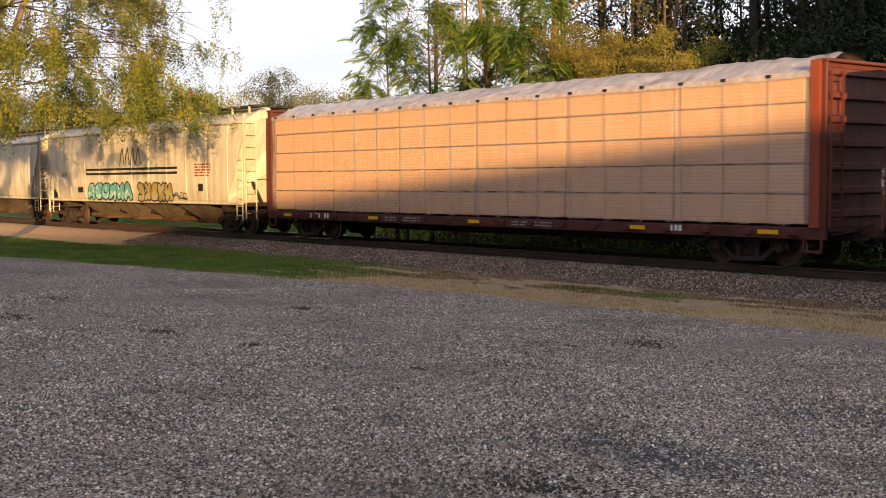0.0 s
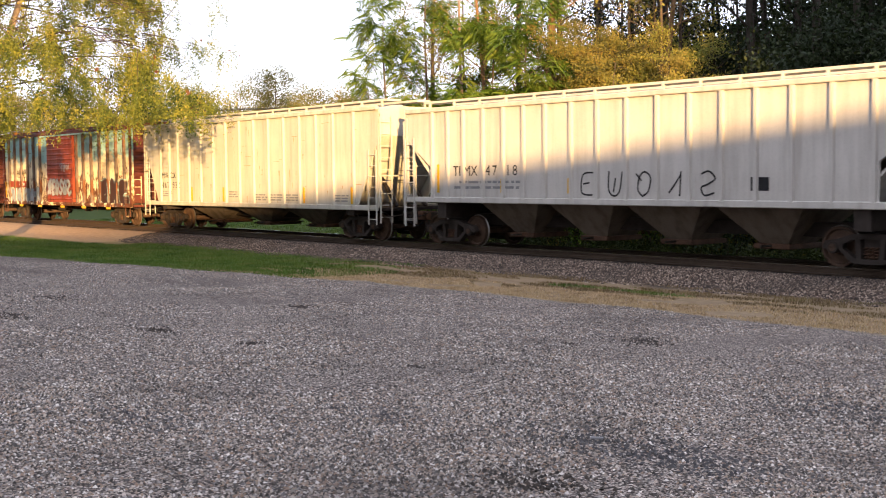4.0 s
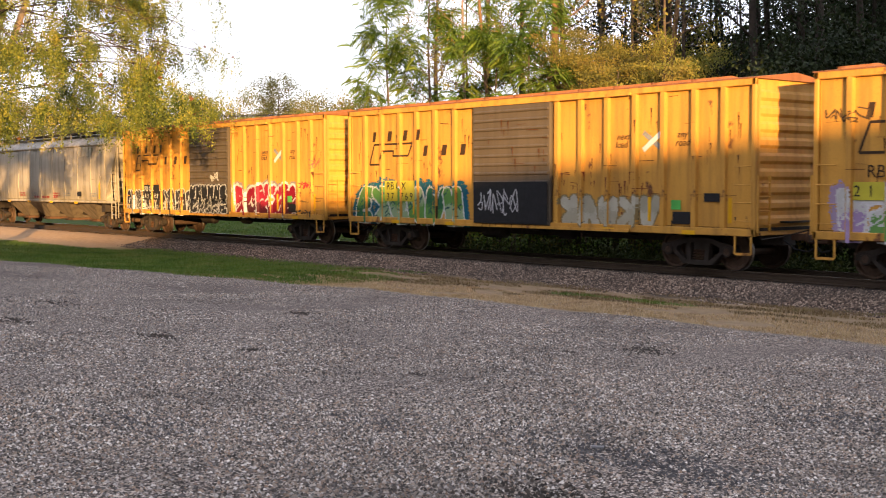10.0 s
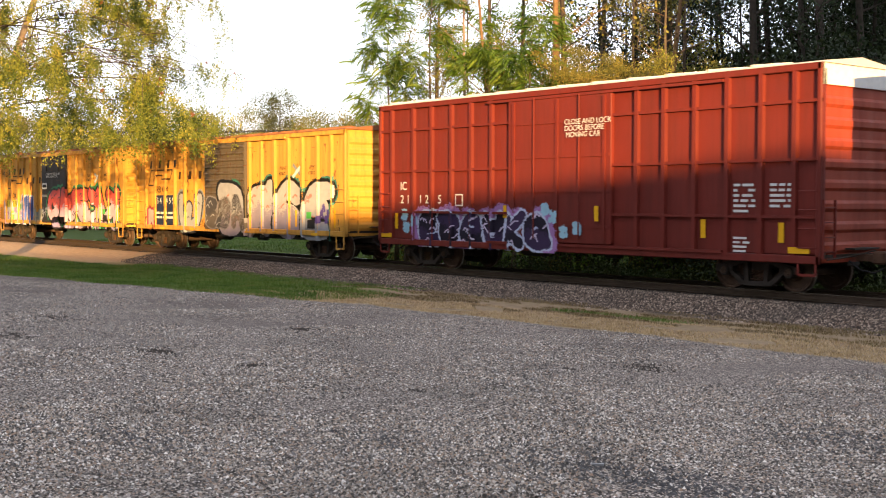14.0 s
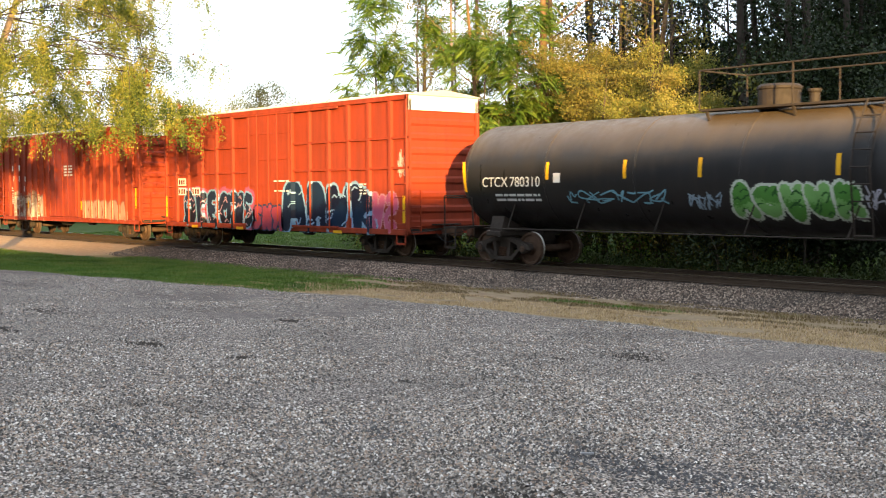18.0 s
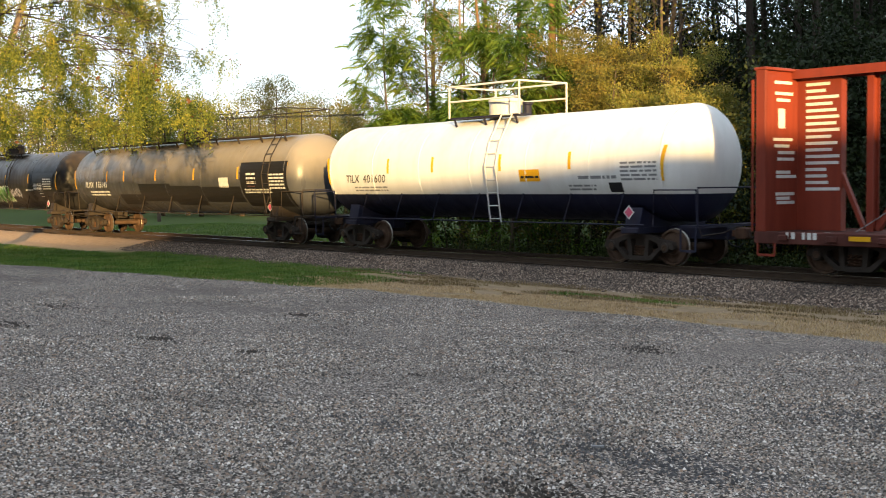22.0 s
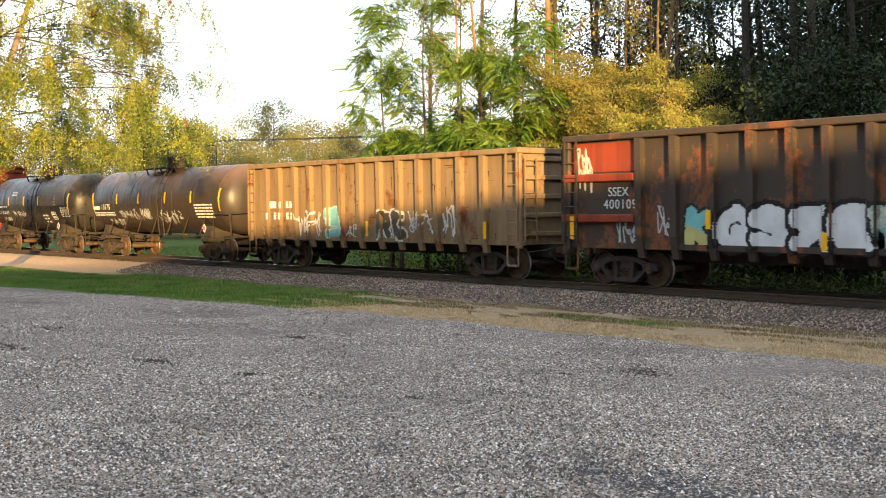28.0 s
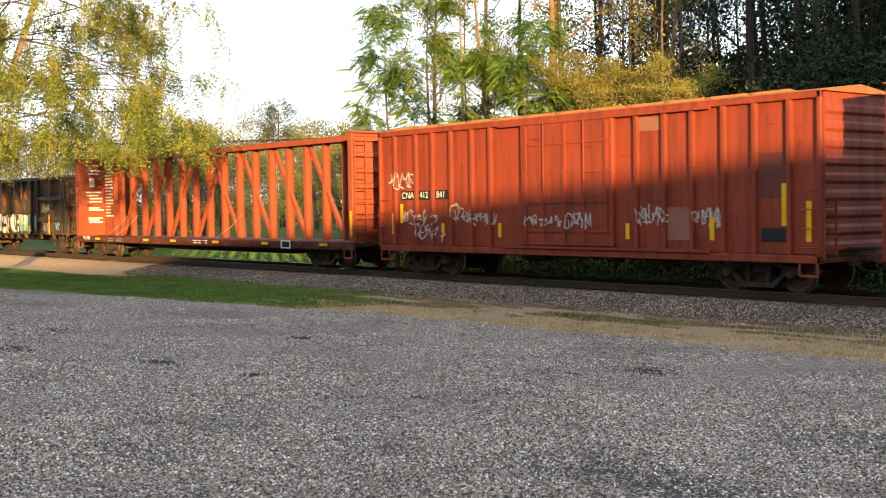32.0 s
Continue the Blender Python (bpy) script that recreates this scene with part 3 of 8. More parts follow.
def rounded(P):
    """The points joined by a smooth curve."""
    q = []
    for j in range(len(P) - 1):
        p0, p1, p2, p3 = P[max(j - 1, 0)], P[j], P[j + 1], P[min(j + 2, len(P) - 1)]
        for t in (0.0, 0.2, 0.4, 0.6, 0.8):
            q.append(tuple(0.5 * (2 * p1[e] + (p2[e] - p0[e]) * t + (2 * p0[e] - 5 * p1[e] + 4 * p2[e] - p3[e]) * t * t + (3 * p1[e] - p0[e] - 3 * p2[e] + p3[e]) * t ** 3) for e in (0, 1)))
    return q + [P[-1]]


def strokes(r, x0, x1, z0, z1, lean):
    """Rounded lines of one bent shape in a box, mirrored and shaken by chance."""
    zm, out = (z0 + z1) / 2, []
    fx, fz = r.random() < 0.4, r.random() < 0.4
    for line in r.choice(BENDS):
        P = []
        for u, v in line:
            u, v = (1 - u if fx else u) + r.uniform(-0.07, 0.07), (1 - v if fz else v) + r.uniform(-0.06, 0.06)
            z = z0 + (z1 - z0) * v
            P.append((x0 + (x1 - x0) * u + lean * (z - zm), z))
        out.append(rounded(P))
    return out


PAINTS = {}


def spray(col):
    if col not in PAINTS:
        PAINTS[col] = plain("spray_paint", col, 0.5, 0.0, 0.75, 2.5)
    return PAINTS[col]


def away(px, pz, q):
    """Distance of points from a line of joined pieces."""
    q = np.array(q)
    a, d = q[:-1], q[1:] - q[:-1]
    n = np.maximum((d * d).sum(1), 1e-9)
    t = np.clip(((px[..., None] - a[:, 0]) * d[:, 0] + (pz[..., None] - a[:, 1]) * d[:, 1]) / n, 0, 1)
    return np.sqrt((px[..., None] - a[:, 0] - t * d[:, 0]) ** 2 + (pz[..., None] - a[:, 1] - t * d[:, 1]) ** 2).min(-1)


def patches(mask, least):
    """The joined patches of a mask that have so many cells at least."""
    left, out = set(map(tuple, np.argwhere(mask))), []
    while left:
        todo, got = [left.pop()], []
        while todo:
            a, b = todo.pop()
            got.append((a, b))
            for q in ((a + 1, b), (a - 1, b), (a, b + 1), (a, b - 1)):
                if q in left:
                    left.remove(q)
                    todo.append(q)
        if len(got) >= least:
            out.append(np.array(sorted(got)))
    return sorted(out, key=lambda c: tuple(c[0]))


def graffiti(car, x0, x1, z0, z1, y, fills, line=(0.02, 0.02, 0.025), glow=None, n=6, seed=1, lw=0.07, inner=None, halo=0.1, wild=1.0, stack=False, fat=0.4):
    """A piece of spray paint: fat bent shapes that overlap, filled, outlined and shaded; no words. It lies on the wall's relief in small cells."""
    r, g = random.Random(seed), np.random.default_rng(seed)
    w, H = (x1 - x0) / n, z1 - z0
    pad, cell = lw + 0.08 + (halo * 2 if glow else 0), 0.03
    ex, ez = np.arange(x0 - pad - 0.1 * H, x1 + pad + 0.1 * H, cell), np.arange(z0 - pad, z1 + pad, cell)
    px, pz = np.meshgrid((ex[:-1] + ex[1:]) / 2, (ez[:-1] + ez[1:]) / 2)
    own, ink = np.full(px.shape, -2), np.zeros(px.shape, int)
    near = np.full(px.shape, 9.0)
    mats = [spray(c_) for c_ in (*fills, line, inner or line, glow or line)]
    k = len(fills)
    for i in range(n):
        a, b = x0 + (i - 0.06) * w, x0 + (i + 1.06) * w
        sw = min(fat * w, 0.36 * H) * r.uniform(0.85, 1.1)
        mid = z0 + H * r.uniform(0.4, 0.6)
        u, v = (0, 1) if stack else (r.sample(range(k), 2) if k > 1 else (0, 0))
        sel = (px > a - w * 0.6) & (px < b + w * 0.6)
        X, Z = px[sel], pz[sel]
        d = np.full(X.shape, 9.0)
        for q in strokes(r, a + sw * 0.5, b - sw * 0.5, z0 + sw * 0.45, z1 - sw * 0.45, r.uniform(-0.22, 0.22) * wild):
            d = np.minimum(d, away(X, Z, q))
        d += 0.012 * g.normal(size=d.shape) * (d > sw * 0.5)
        near[sel] = np.minimum(near[sel], d - sw / 2)
        edge, body = d < sw / 2 + lw, d < sw / 2
        tone = np.where(Z > mid + 0.08 * H * np.sin(X * 6) + 0.05 * H * g.normal(size=Z.shape), v, u)
        if inner:
            for _ in range(5):
                c_, zc, e_ = a + (b - a) * r.uniform(0.1, 0.9), z0 + H * r.uniform(0.1, 0.9), r.uniform(0.06, 0.16)
                tone[away(X, Z, [(c_ - e_, zc), (c_, zc + e_ * 0.7), (c_ + e_, zc + r.uniform(-0.1, 0.25))]) < max(0.02, lw * 0.28)] = k + 1
        o, m = own[sel], ink[sel]
        o[edge], m[edge] = i, k
        m[body] = tone[body]
        own[sel], ink[sel] = o, m
    if glow:
        ph = r.uniform(0, 6)
        soft = (own == -2) & (near < lw + halo * (1.0 + 0.6 * np.sin(px * 3 + ph) + 0.3 * g.normal(size=px.shape)))
        own[soft], ink[soft] = -1, k + 2
    if z0 < 0.9:
        own[pz < z0 - 0.05] = -2  # the paint ends with the sill
    ys = np.array([y(x) - 0.006 for x in ex])
    for i in range(-1, n):
        for cells in patches(own == i, 60 if i < 0 else 14):
            jz, jx = cells[:, 0], cells[:, 1]
            co = np.stack([np.stack([ex[jx + p], ys[jx + p], ez[jz + q]], -1) for p, q in ((0, 0), (1, 0), (1, 1), (0, 1))], 1)
            me = soup("graffiti_shape", co, 4, mats[0])
            for mt in mats[1:]:
                me.materials.append(mt)
            me.polygons.foreach_set("material_index", ink[jz, jx].astype(np.int32))
            part("graffiti_halo" if i < 0 else "graffiti_shape", me, None, car, "soft-edged sprayed ground of a graffiti piece" if i < 0 else "spray-painted graffiti shape")


def scrawl(car, x0, x1, z0, z1, y, col, seed=1, lw=0.05, n=5):
    """A thin looping tag, not a word."""
    r = random.Random(seed)
    s = Shape()
    w = (x1 - x0) / n
    for i in range(n):
        for k in range(2):
            P = [(x0 + (i + r.uniform(-0.2, 1.2)) * w, z0 + r.uniform(0, 1) * (z1 - z0)) for _ in range(5 - 2 * k)]
            drape_line(s, rounded(P), lw * r.uniform(0.6, 0.9), lambda x: y(x) - 0.004 - 0.0006 * k, 0.05, 0.00004)
    part("graffiti_tag", s, spray(col), car, "thin spray-painted tag")


# ---- box cars ----
def boxcar(name, length, top, sill, mat, roof_mat, label, ribs, door, rib_mat=None, door_mat=None, end_mat=None, end_top=None, hbars=(), rib_w=0.16, proud=0.1, sill_mat=None, cc=None, trim_mat=None):
    """ribs: x of the posts; door: (x0, x1, z0, z1) of the near side's door. Returns the car and its relief y(x)."""
    car = tagged(new(name), label, "box car", "cars of the freight train")
    L, y0 = length / 2, -HALF
    wall_y = y0 + proud
    eave = top - 0.16
    s = Shape()
    s.box(-L, L, wall_y, wall_y + 0.08, sill + 0.16, eave).box(-L, L, -wall_y - 0.08, -wall_y, sill + 0.16, eave)
    part("side_wall", s, mat, car)
    rib = Shape().prism([(-rib_w / 2, wall_y), (-rib_w * 0.4, y0), (rib_w * 0.4, y0), (rib_w / 2, wall_y)], sill + 0.17, eave - 0.01, "z").mesh("side_post", rib_mat or mat)
    for x in ribs:
        part("side_post", rib, None, car, at=(x, 0, 0))
    back = [-L + 0.9 + i * (2 * L - 1.8) / 11 for i in range(12)]
    for x in back:
        o = part("side_post", rib, None, car, at=(x, 0, 0))
        o.rotation_euler = (0, 0, math.pi)
    for k in (-1, 1):
        a, b = sorted((k * y0, k * (y0 + 0.1)))
        part("top_chord", Shape().box(-L, L, a, b, eave - 0.02, top - 0.02, 0.015), trim_mat or mat, car)
        part("side_sill", Shape().box(-L, L, a, b, sill, sill + 0.18, 0.015), sill_mat or mat, car)
        for e in (-1, 1):
            x = e * L
            x0, x1 = sorted((x, x - e * 0.12))
            part("corner_post", Shape().box(x0, x1, a, b, sill, top - 0.02, 0.02), trim_mat or mat, car)
    for z in hbars:
        part("side_rail", Shape().box(-L, L, y0 + 0.015, y0 + 0.1, z - 0.035, z + 0.035), mat, car)
    # roof: a shallow gable with raised seams
    r = Shape().prism([(y0 - 0.01, top - 0.03), (y0, top), (0, top + 0.17), (-y0, top), (-y0 + 0.01, top - 0.03)], -L - 0.04, L + 0.04, "x")
    roof = part("roof", r, roof_mat, car, "weathered sheet metal roof")
    seam = Shape().prism([(y0 + 0.02, top), (0, top + 0.17), (-y0 - 0.02, top), (-y0 - 0.02, top + 0.06), (0, top + 0.23), (y0 + 0.02, top + 0.06)], -0.04, 0.04, "x").mesh("roof_seam", roof_mat)
    for i in range(int(length / 1.25)):
        part("roof_seam", seam, None, roof, at=(-L + 0.6 + i * 1.25, 0, 0))
    # corrugated ends
    for k in (-1, 1):
        x = k * (L - 0.06)
        a, b = sorted((x, x - k * 0.06))
        e = part("end_wall", Shape().box(a, b, y0 + 0.03, -y0 - 0.03, sill + 0.02, top), end_mat or mat, car)
        nb = 9
        for i in range(nb):
            z = sill + 0.35 + (top - sill - 0.75) * i / (nb - 1)
            h = 0.13
            p = [(x, z - h), (x + k * 0.045, z - h * 0.45), (x + k * 0.045, z + h * 0.45), (x, z + h)]
            part("end_rib", Shape().prism(p, y0 + 0.08, -y0 - 0.08, "y"), end_mat or mat, e)
        if end_top:
            a, b = sorted((x + k * 0.06, x + k * 0.005))
            part("end_panel", Shape().box(a, b, y0 + 0.02, -y0 - 0.02, top - 0.5, top - 0.04), end_top, car, "white upper end panel")
        ladder(car, mat, y0 + 0.05, y0 + 0.5, x + k * 0.11, sill + 0.1, sill + 1.4, 4, "end_ladder", "y")
        part("brake_step", Shape().box(*sorted((x + k * 0.05, x + k * 0.3)), -0.5, 0.5, sill + 0.3, sill + 0.34), MAT_STEEL, car)
        coupler(car, k * L, k, 0.72)
        xs = sorted((k * (L - 0.1), k * (L - 0.55)))
        step(car, mat, xs[0], xs[1], y0 + 0.01, 0.45, sill)
        grabs(car, mat, xs[0], xs[1], y0, [sill + 0.35 + 0.42 * i for i in range(4)])
    part("brake_wheel", Shape().lathe([(0, 0.22), (0.03, 0.26), (0.05, 0.22)], (-L - 0.16, -0.5, 2.6), "x", 16), MAT_RUSTSTEEL, car)
    # door with its rails, ribs and lock bars
    if door:
        x0, x1, z0, z1, kind = door
        dm = door_mat or mat
        d = part("door", Shape().box(x0, x1, y0 - 0.03, wall_y, z0, z1, 0.015), dm, car, "sliding door")
        if kind == "slats":
            nb = 13
            for i in range(nb):
                z = z0 + (z1 - z0) * (i + 0.7) / (nb + 0.4)
                part("door_rib", Shape().prism([(y0 - 0.03, z - 0.05), (y0 - 0.065, z - 0.015), (y0 - 0.065, z + 0.015), (y0 - 0.03, z + 0.05)], x0 + 0.06, x1 - 0.06, "x"), dm, d)
        elif kind == "sheet":
            for f in (0.02, 0.27, 0.52, 0.77, 0.97):
                z = z0 + (z1 - z0) * f
                part("door_rail", Shape().box(x0 + 0.02, x1 - 0.02, y0 - 0.06, y0 - 0.02, z - 0.025, z + 0.025), dm, d)
            for f in (0.22, 0.72):
                x = x0 + (x1 - x0) * f
                part("door_hook", Shape().box(x - 0.05, x + 0.05, y0 - 0.08, y0 - 0.02, z1 - 0.75, z1 - 0.5, 0.01), dm, d)
        else:
            for f in (0.06, 0.5, 0.94) if x1 - x0 > 2.5 else (0.06, 0.94):
                x = x0 + (x1 - x0) * f
                part("door_post", Shape().box(x - 0.05, x + 0.05, y0 - 0.07, y0 - 0.02, z0 + 0.05, z1 - 0.05), dm, d)
            for i in range(4):
                z = z0 + (z1 - z0) * (i + 0.5) / 4.2
                part("door_rail", Shape().box(x0 + 0.05, x1 - 0.05, y0 - 0.055, y0 - 0.02, z - 0.035, z + 0.035), dm, d)
            for f in (0.28, 0.72):
                x = x0 + (x1 - x0) * f
                part("lock_rod", Shape().tube([(x, y0 - 0.09, z0 + 0.1), (x, y0 - 0.09, z1 + 0.03)], 0.022, 6), dm, d)
        for z in (z0 - 0.06, z1 + 0.03):
            part("door_track", Shape().box(x0 - 0.9, min(x1 + (x1 - x0) * 0.9, L - 0.3), y0 - 0.05, y0 + 0.02, z - 0.03, z + 0.04), mat, car)
        far = Shape().box(x0, x1, -wall_y, -y0 + 0.03, z0, z1, 0.015)
        part("door", far, dm, car)
    # underframe
    part("center_sill", Shape().box(-L + 0.1, L - 0.1, -0.25, 0.25, 0.62, 1.0), MAT_STEEL, car)
    for i in range(9):
        x = -L + 1.2 + i * (2 * L - 2.4) / 8
        part("cross_bearer", Shape().prism([(y0 + 0.05, sill + 0.05), (-0.25, 0.7), (0.25, 0.7), (-y0 - 0.05, sill + 0.05), (-y0 - 0.05, sill + 0.15), (y0 + 0.05, sill + 0.15)], x - 0.05, x + 0.05, "x"), MAT_STEEL, car)
    part("floor", Shape().box(-L + 0.05, L - 0.05, wall_y, -wall_y, sill + 0.12, sill + 0.2), MAT_STEEL, car)
    part("brake_cylinder", Shape().lathe([(0, 0.1), (0.05, 0.17), (0.5, 0.17), (0.55, 0.1)], (1.0, -0.6, 0.72), "x", 12), MAT_STEEL, car)
    part("air_reservoir", Shape().lathe([(0, 0.1), (0.06, 0.2), (0.9, 0.2), (0.96, 0.1)], (-2.2, -0.6, 0.7), "x", 12), MAT_STEEL, car)
    c = cc or L - 1.95
    truck(car, -c), truck(car, c)

    def relief(x):
        if door and door[0] <= x <= door[1]:
            return y0 - (0.066 if door[4] == "slats" else 0.072)
        t = min([abs(x - q) for q in ribs] or [9])
        if t < rib_w * 0.4:
            return y0 - 0.002
        if t < rib_w / 2:
            return y0 + (wall_y - y0) * (t - rib_w * 0.4) / (rib_w * 0.1) - 0.002
        return wall_y - 0.002

    return car, relief


# ---- covered hoppers ----
# streaked brown-grey, darker than the body to paint in the underside's shade
PAINT_BAY = paint("shade_toned_hopper_bay", (0.2, 0.16, 0.12), (0.06, 0.045, 0.035), 0.8)

def hopper_common(car, L, mat, sill, top, frame_mat, bays, board_mat=None, lift=0.0):
    y0 = -HALF
    part("center_sill", Shape().box(-L - 0.2, L + 0.2, -0.25, 0.25, 0.62, 0.95), MAT_STEEL, car)
    for k in (-1, 1):
        x = k * L
        # end platform, posts, ladders
        a, b = sorted((x, x - k * 1.9))
        part("end_platform", Shape().box(a, b, y0 + 0.05, -y0 - 0.05, sill - 0.12, sill - 0.02), MAT_STEEL, car)
        for s_ in (-1, 1):
            part("end_post", Shape().beam((x - k * 0.1, s_ * (HALF - 0.08), sill), (x - k * 0.1, s_ * (HALF - 0.08), top - 0.2), 0.1, 0.08), frame_mat, car)
            # dark colour here paints in the black shade inside the end
            part("slope_brace", Shape().beam((x - k * 0.25, s_ * 0.6, sill), (x - k * 1.3, s_ * 0.6, sill + 1.2), 0.1, 0.1), MAT_STEEL, car)
        ladder(car, frame_mat, *sorted((x - k * 0.12, x - k * 0.55)), y0 - 0.02, 0.55, sill + 1.85, 7)
        ladder(car, frame_mat, y0 + 0.05, y0 + 0.5, x + k * 0.02, 0.6, top - 0.3, 9, "end_ladder", "y")
        # dark as well, for the same painted shade
        part("bolster_plate", Shape().box(*sorted((x - k * 1.55, x - k * 1.95)), y0 + 0.1, -y0 - 0.1, 0.84, sill - 0.02), MAT_STEEL, car)
        part("handrail", Shape().tube([(x, y0 + 0.1, sill), (x, y0 + 0.1, sill + 1.0), (x, -y0 - 0.1, sill + 1.0), (x, -y0 - 0.1, sill)], 0.02, 5), frame_mat, car)
        coupler(car, x, k, 0.55)
        truck(car, k * (L - 1.75))
    n = bays
    for i in range(n):
        c = (i - (n - 1) / 2) * (2 * L - 6.2) / n
        w = (2 * L - 6.2) / n / 2 - 0.08
        top_ = [(c - w, -1.3), (c + w, -1.3), (c + w, 1.3), (c - w, 1.3)]
        bot = [(c - 0.35, -0.55), (c + 0.35, -0.55), (c + 0.35, 0.55), (c - 0.35, 0.55)]
        s = Shape().add([(a, b, sill + 0.02) for a, b in top_] + [(a, b, 0.42) for a, b in bot], [(0, 1, 5, 4), (1, 2, 6, 5), (2, 3, 7, 6), (3, 0, 4, 7), (4, 5, 6, 7), (3, 2, 1, 0)])
        bay = part("hopper_bay", s, PAINT_BAY, car, "streaked sloped discharge bay, coloured dark for the shade under the car")
        part("outlet_gate", Shape().box(c - 0.5, c + 0.5, -0.7, 0.7, 0.32, 0.45, 0.02), MAT_RUSTSTEEL, bay)
        part("gate_shaft", Shape().tube([(c, -1.1, 0.4), (c, 1.1, 0.4)], 0.03, 6), MAT_STEEL, bay)
    # running boards, hatches on the roof
    for s_ in (-1, 1):
        rb = part("running_board", Shape().box(-L + 0.3, L - 0.3, s_ * 0.62 - 0.28, s_ * 0.62 + 0.28, top + 0.13 + lift, top + 0.2 + lift), board_mat or MAT_STEEL, car)
        for i in range(15):
            x = -L + 0.6 + i * (2 * L - 1.2) / 14
            part("bracket", Shape().box(x - 0.03, x + 0.03, *sorted((s_ * 0.86, s_ * 0.92)), top - 0.1, top + 0.16 + lift), mat, rb)
    part("hatch_cover", Shape().box(-L + 0.9, L - 0.9, -0.28, 0.28, top - 0.02, top + 0.16, 0.06), mat, car, "trough hatch covers")


def smooth_hopper(name, length, top, sill, mat, frame_mat, label, bays=4, end_slope=1.25):
    """Rounded steel sides without posts."""
    car = tagged(new(name), label, "hopper car", "cars of the freight train")
    L = length / 2
    ev = top - 0.5
    prof = [(-1.40, sill), (-1.5, sill + 0.1), (-1.54, sill + 0.8), (-1.54, ev - 0.7), (-1.5, ev - 0.25), (-1.46, ev), (-1.32, ev + 0.15), (-0.8, top - 0.06), (0, top)]
    prof = prof + [(-a, b) for a, b in prof[-2::-1]]
    s = Shape()
    n = len(prof)
    zcut = sill + 2.05

    def ends(z):
        return L - 0.06 - max(0, (zcut - z)) * end_slope / 2

    for k in (-1, 1):
        s.v += [(k * ends(z), y, z) for y, z in prof]
    s.f += [(i, i + n, i + n + 1, i + 1) for i in range(n - 1)]
    body = part("body", s, mat, car, smooth=True)
    for k in (-1, 1):
        e = Shape()
        e.add([(k * ends(z), y, z) for y, z in prof], [tuple(range(n))])
        part("end_sheet", e, mat, car)
    for i in range(11):
        x = -L + 1.2 + i * (2 * L - 2.4) / 10
        seam = Shape()
        pts = [(x, y * 1.001, z) for y, z in prof[1:6]]
        seam.tube(pts, 0.02, 4, False)
        part("weld_seam", seam, mat, body)
    part("side_sill", Shape().box(-L + 0.2, L - 0.2, -1.52, -1.4, sill - 0.07, sill + 0.03, 0.02), mat, car)
    part("side_sill", Shape().box(-L + 0.2, L - 0.2, 1.4, 1.52, sill - 0.16, sill + 0.06, 0.02), frame_mat, car)
    part("eave_rail", Shape().box(-L + 0.05, L - 0.05, -1.53, -1.4, ev - 0.03, ev + 0.05, 0.02), mat, car)
    hopper_common(car, L, mat, sill, top, frame_mat, bays)

    def relief(x):
        return -1.545

    return car, relief


def ribbed_hopper(name, length, top, sill, mat, frame_mat, label, posts, bays=3, cut=(3.4, 1.2, 1.05)):
    """cut: height where the end slopes in, how far, and the height where it ends; posts: x of the side posts."""
    car = tagged(new(name), label, "hopper car", "cars of the freight train")
    L, y0, wall = length / 2, -HALF, -HALF + 0.1
    zcut, inset, zlow = cut
    for k in (-1, 1):
        y = k * wall
        p = [(-L + 0.05, top), (-L + 0.05, zcut), (-L + inset, zlow), (-L + inset, sill), (L - inset, sill), (L - inset, zlow), (L - 0.05, zcut), (L - 0.05, top)]
        part("side_wall", Shape().prism(p, *sorted((y, y - k * 0.04))), mat, car)
        part("top_chord", Shape().box(-L + 0.1, L - 0.1, *sorted((k * (y0 - 0.02), k * wall)), top - 0.06, top + 0.08, 0.02), mat, car)
        part("side_sill", Shape().box(-L + 0.1, L - 0.1, *sorted((k * y0, k * wall)), sill - 0.12, sill + 0.05, 0.02), frame_mat, car)
    post = Shape().prism([(-0.08, wall), (-0.045, y0 - 0.01), (0.045, y0 - 0.01), (0.08, wall)], sill, top - 0.05, "z").mesh("side_post", mat)
    for x in posts:
        part("side_post", post, None, car, at=(x, 0, 0))
        o = part("side_post", post, None, car, at=(x, 0, 0))
        o.rotation_euler = (0, 0, math.pi)
    for k in (-1, 1):
        e = [(k * (L - 0.06), top), (k * (L - 0.06), zcut), (k * (L - 1.9), sill), (k * (L - 2.0), sill), (k * (L - 0.12), zcut), (k * (L - 0.12), top)]
        part("end_sheet", Shape().prism(e, wall, -wall), mat, car)
    part("roof", Shape().prism([(-1.42, top), (-0.9, top + 0.08), (0.9, top + 0.08), (1.42, top)], -L + 0.1, L - 0.1, "x"), mat, car)
    hopper_common(car, L, mat, sill, top + 0.03, frame_mat, bays, mat, 0.1)

    def relief(x):
        return wall - 0.044

    return car, relief


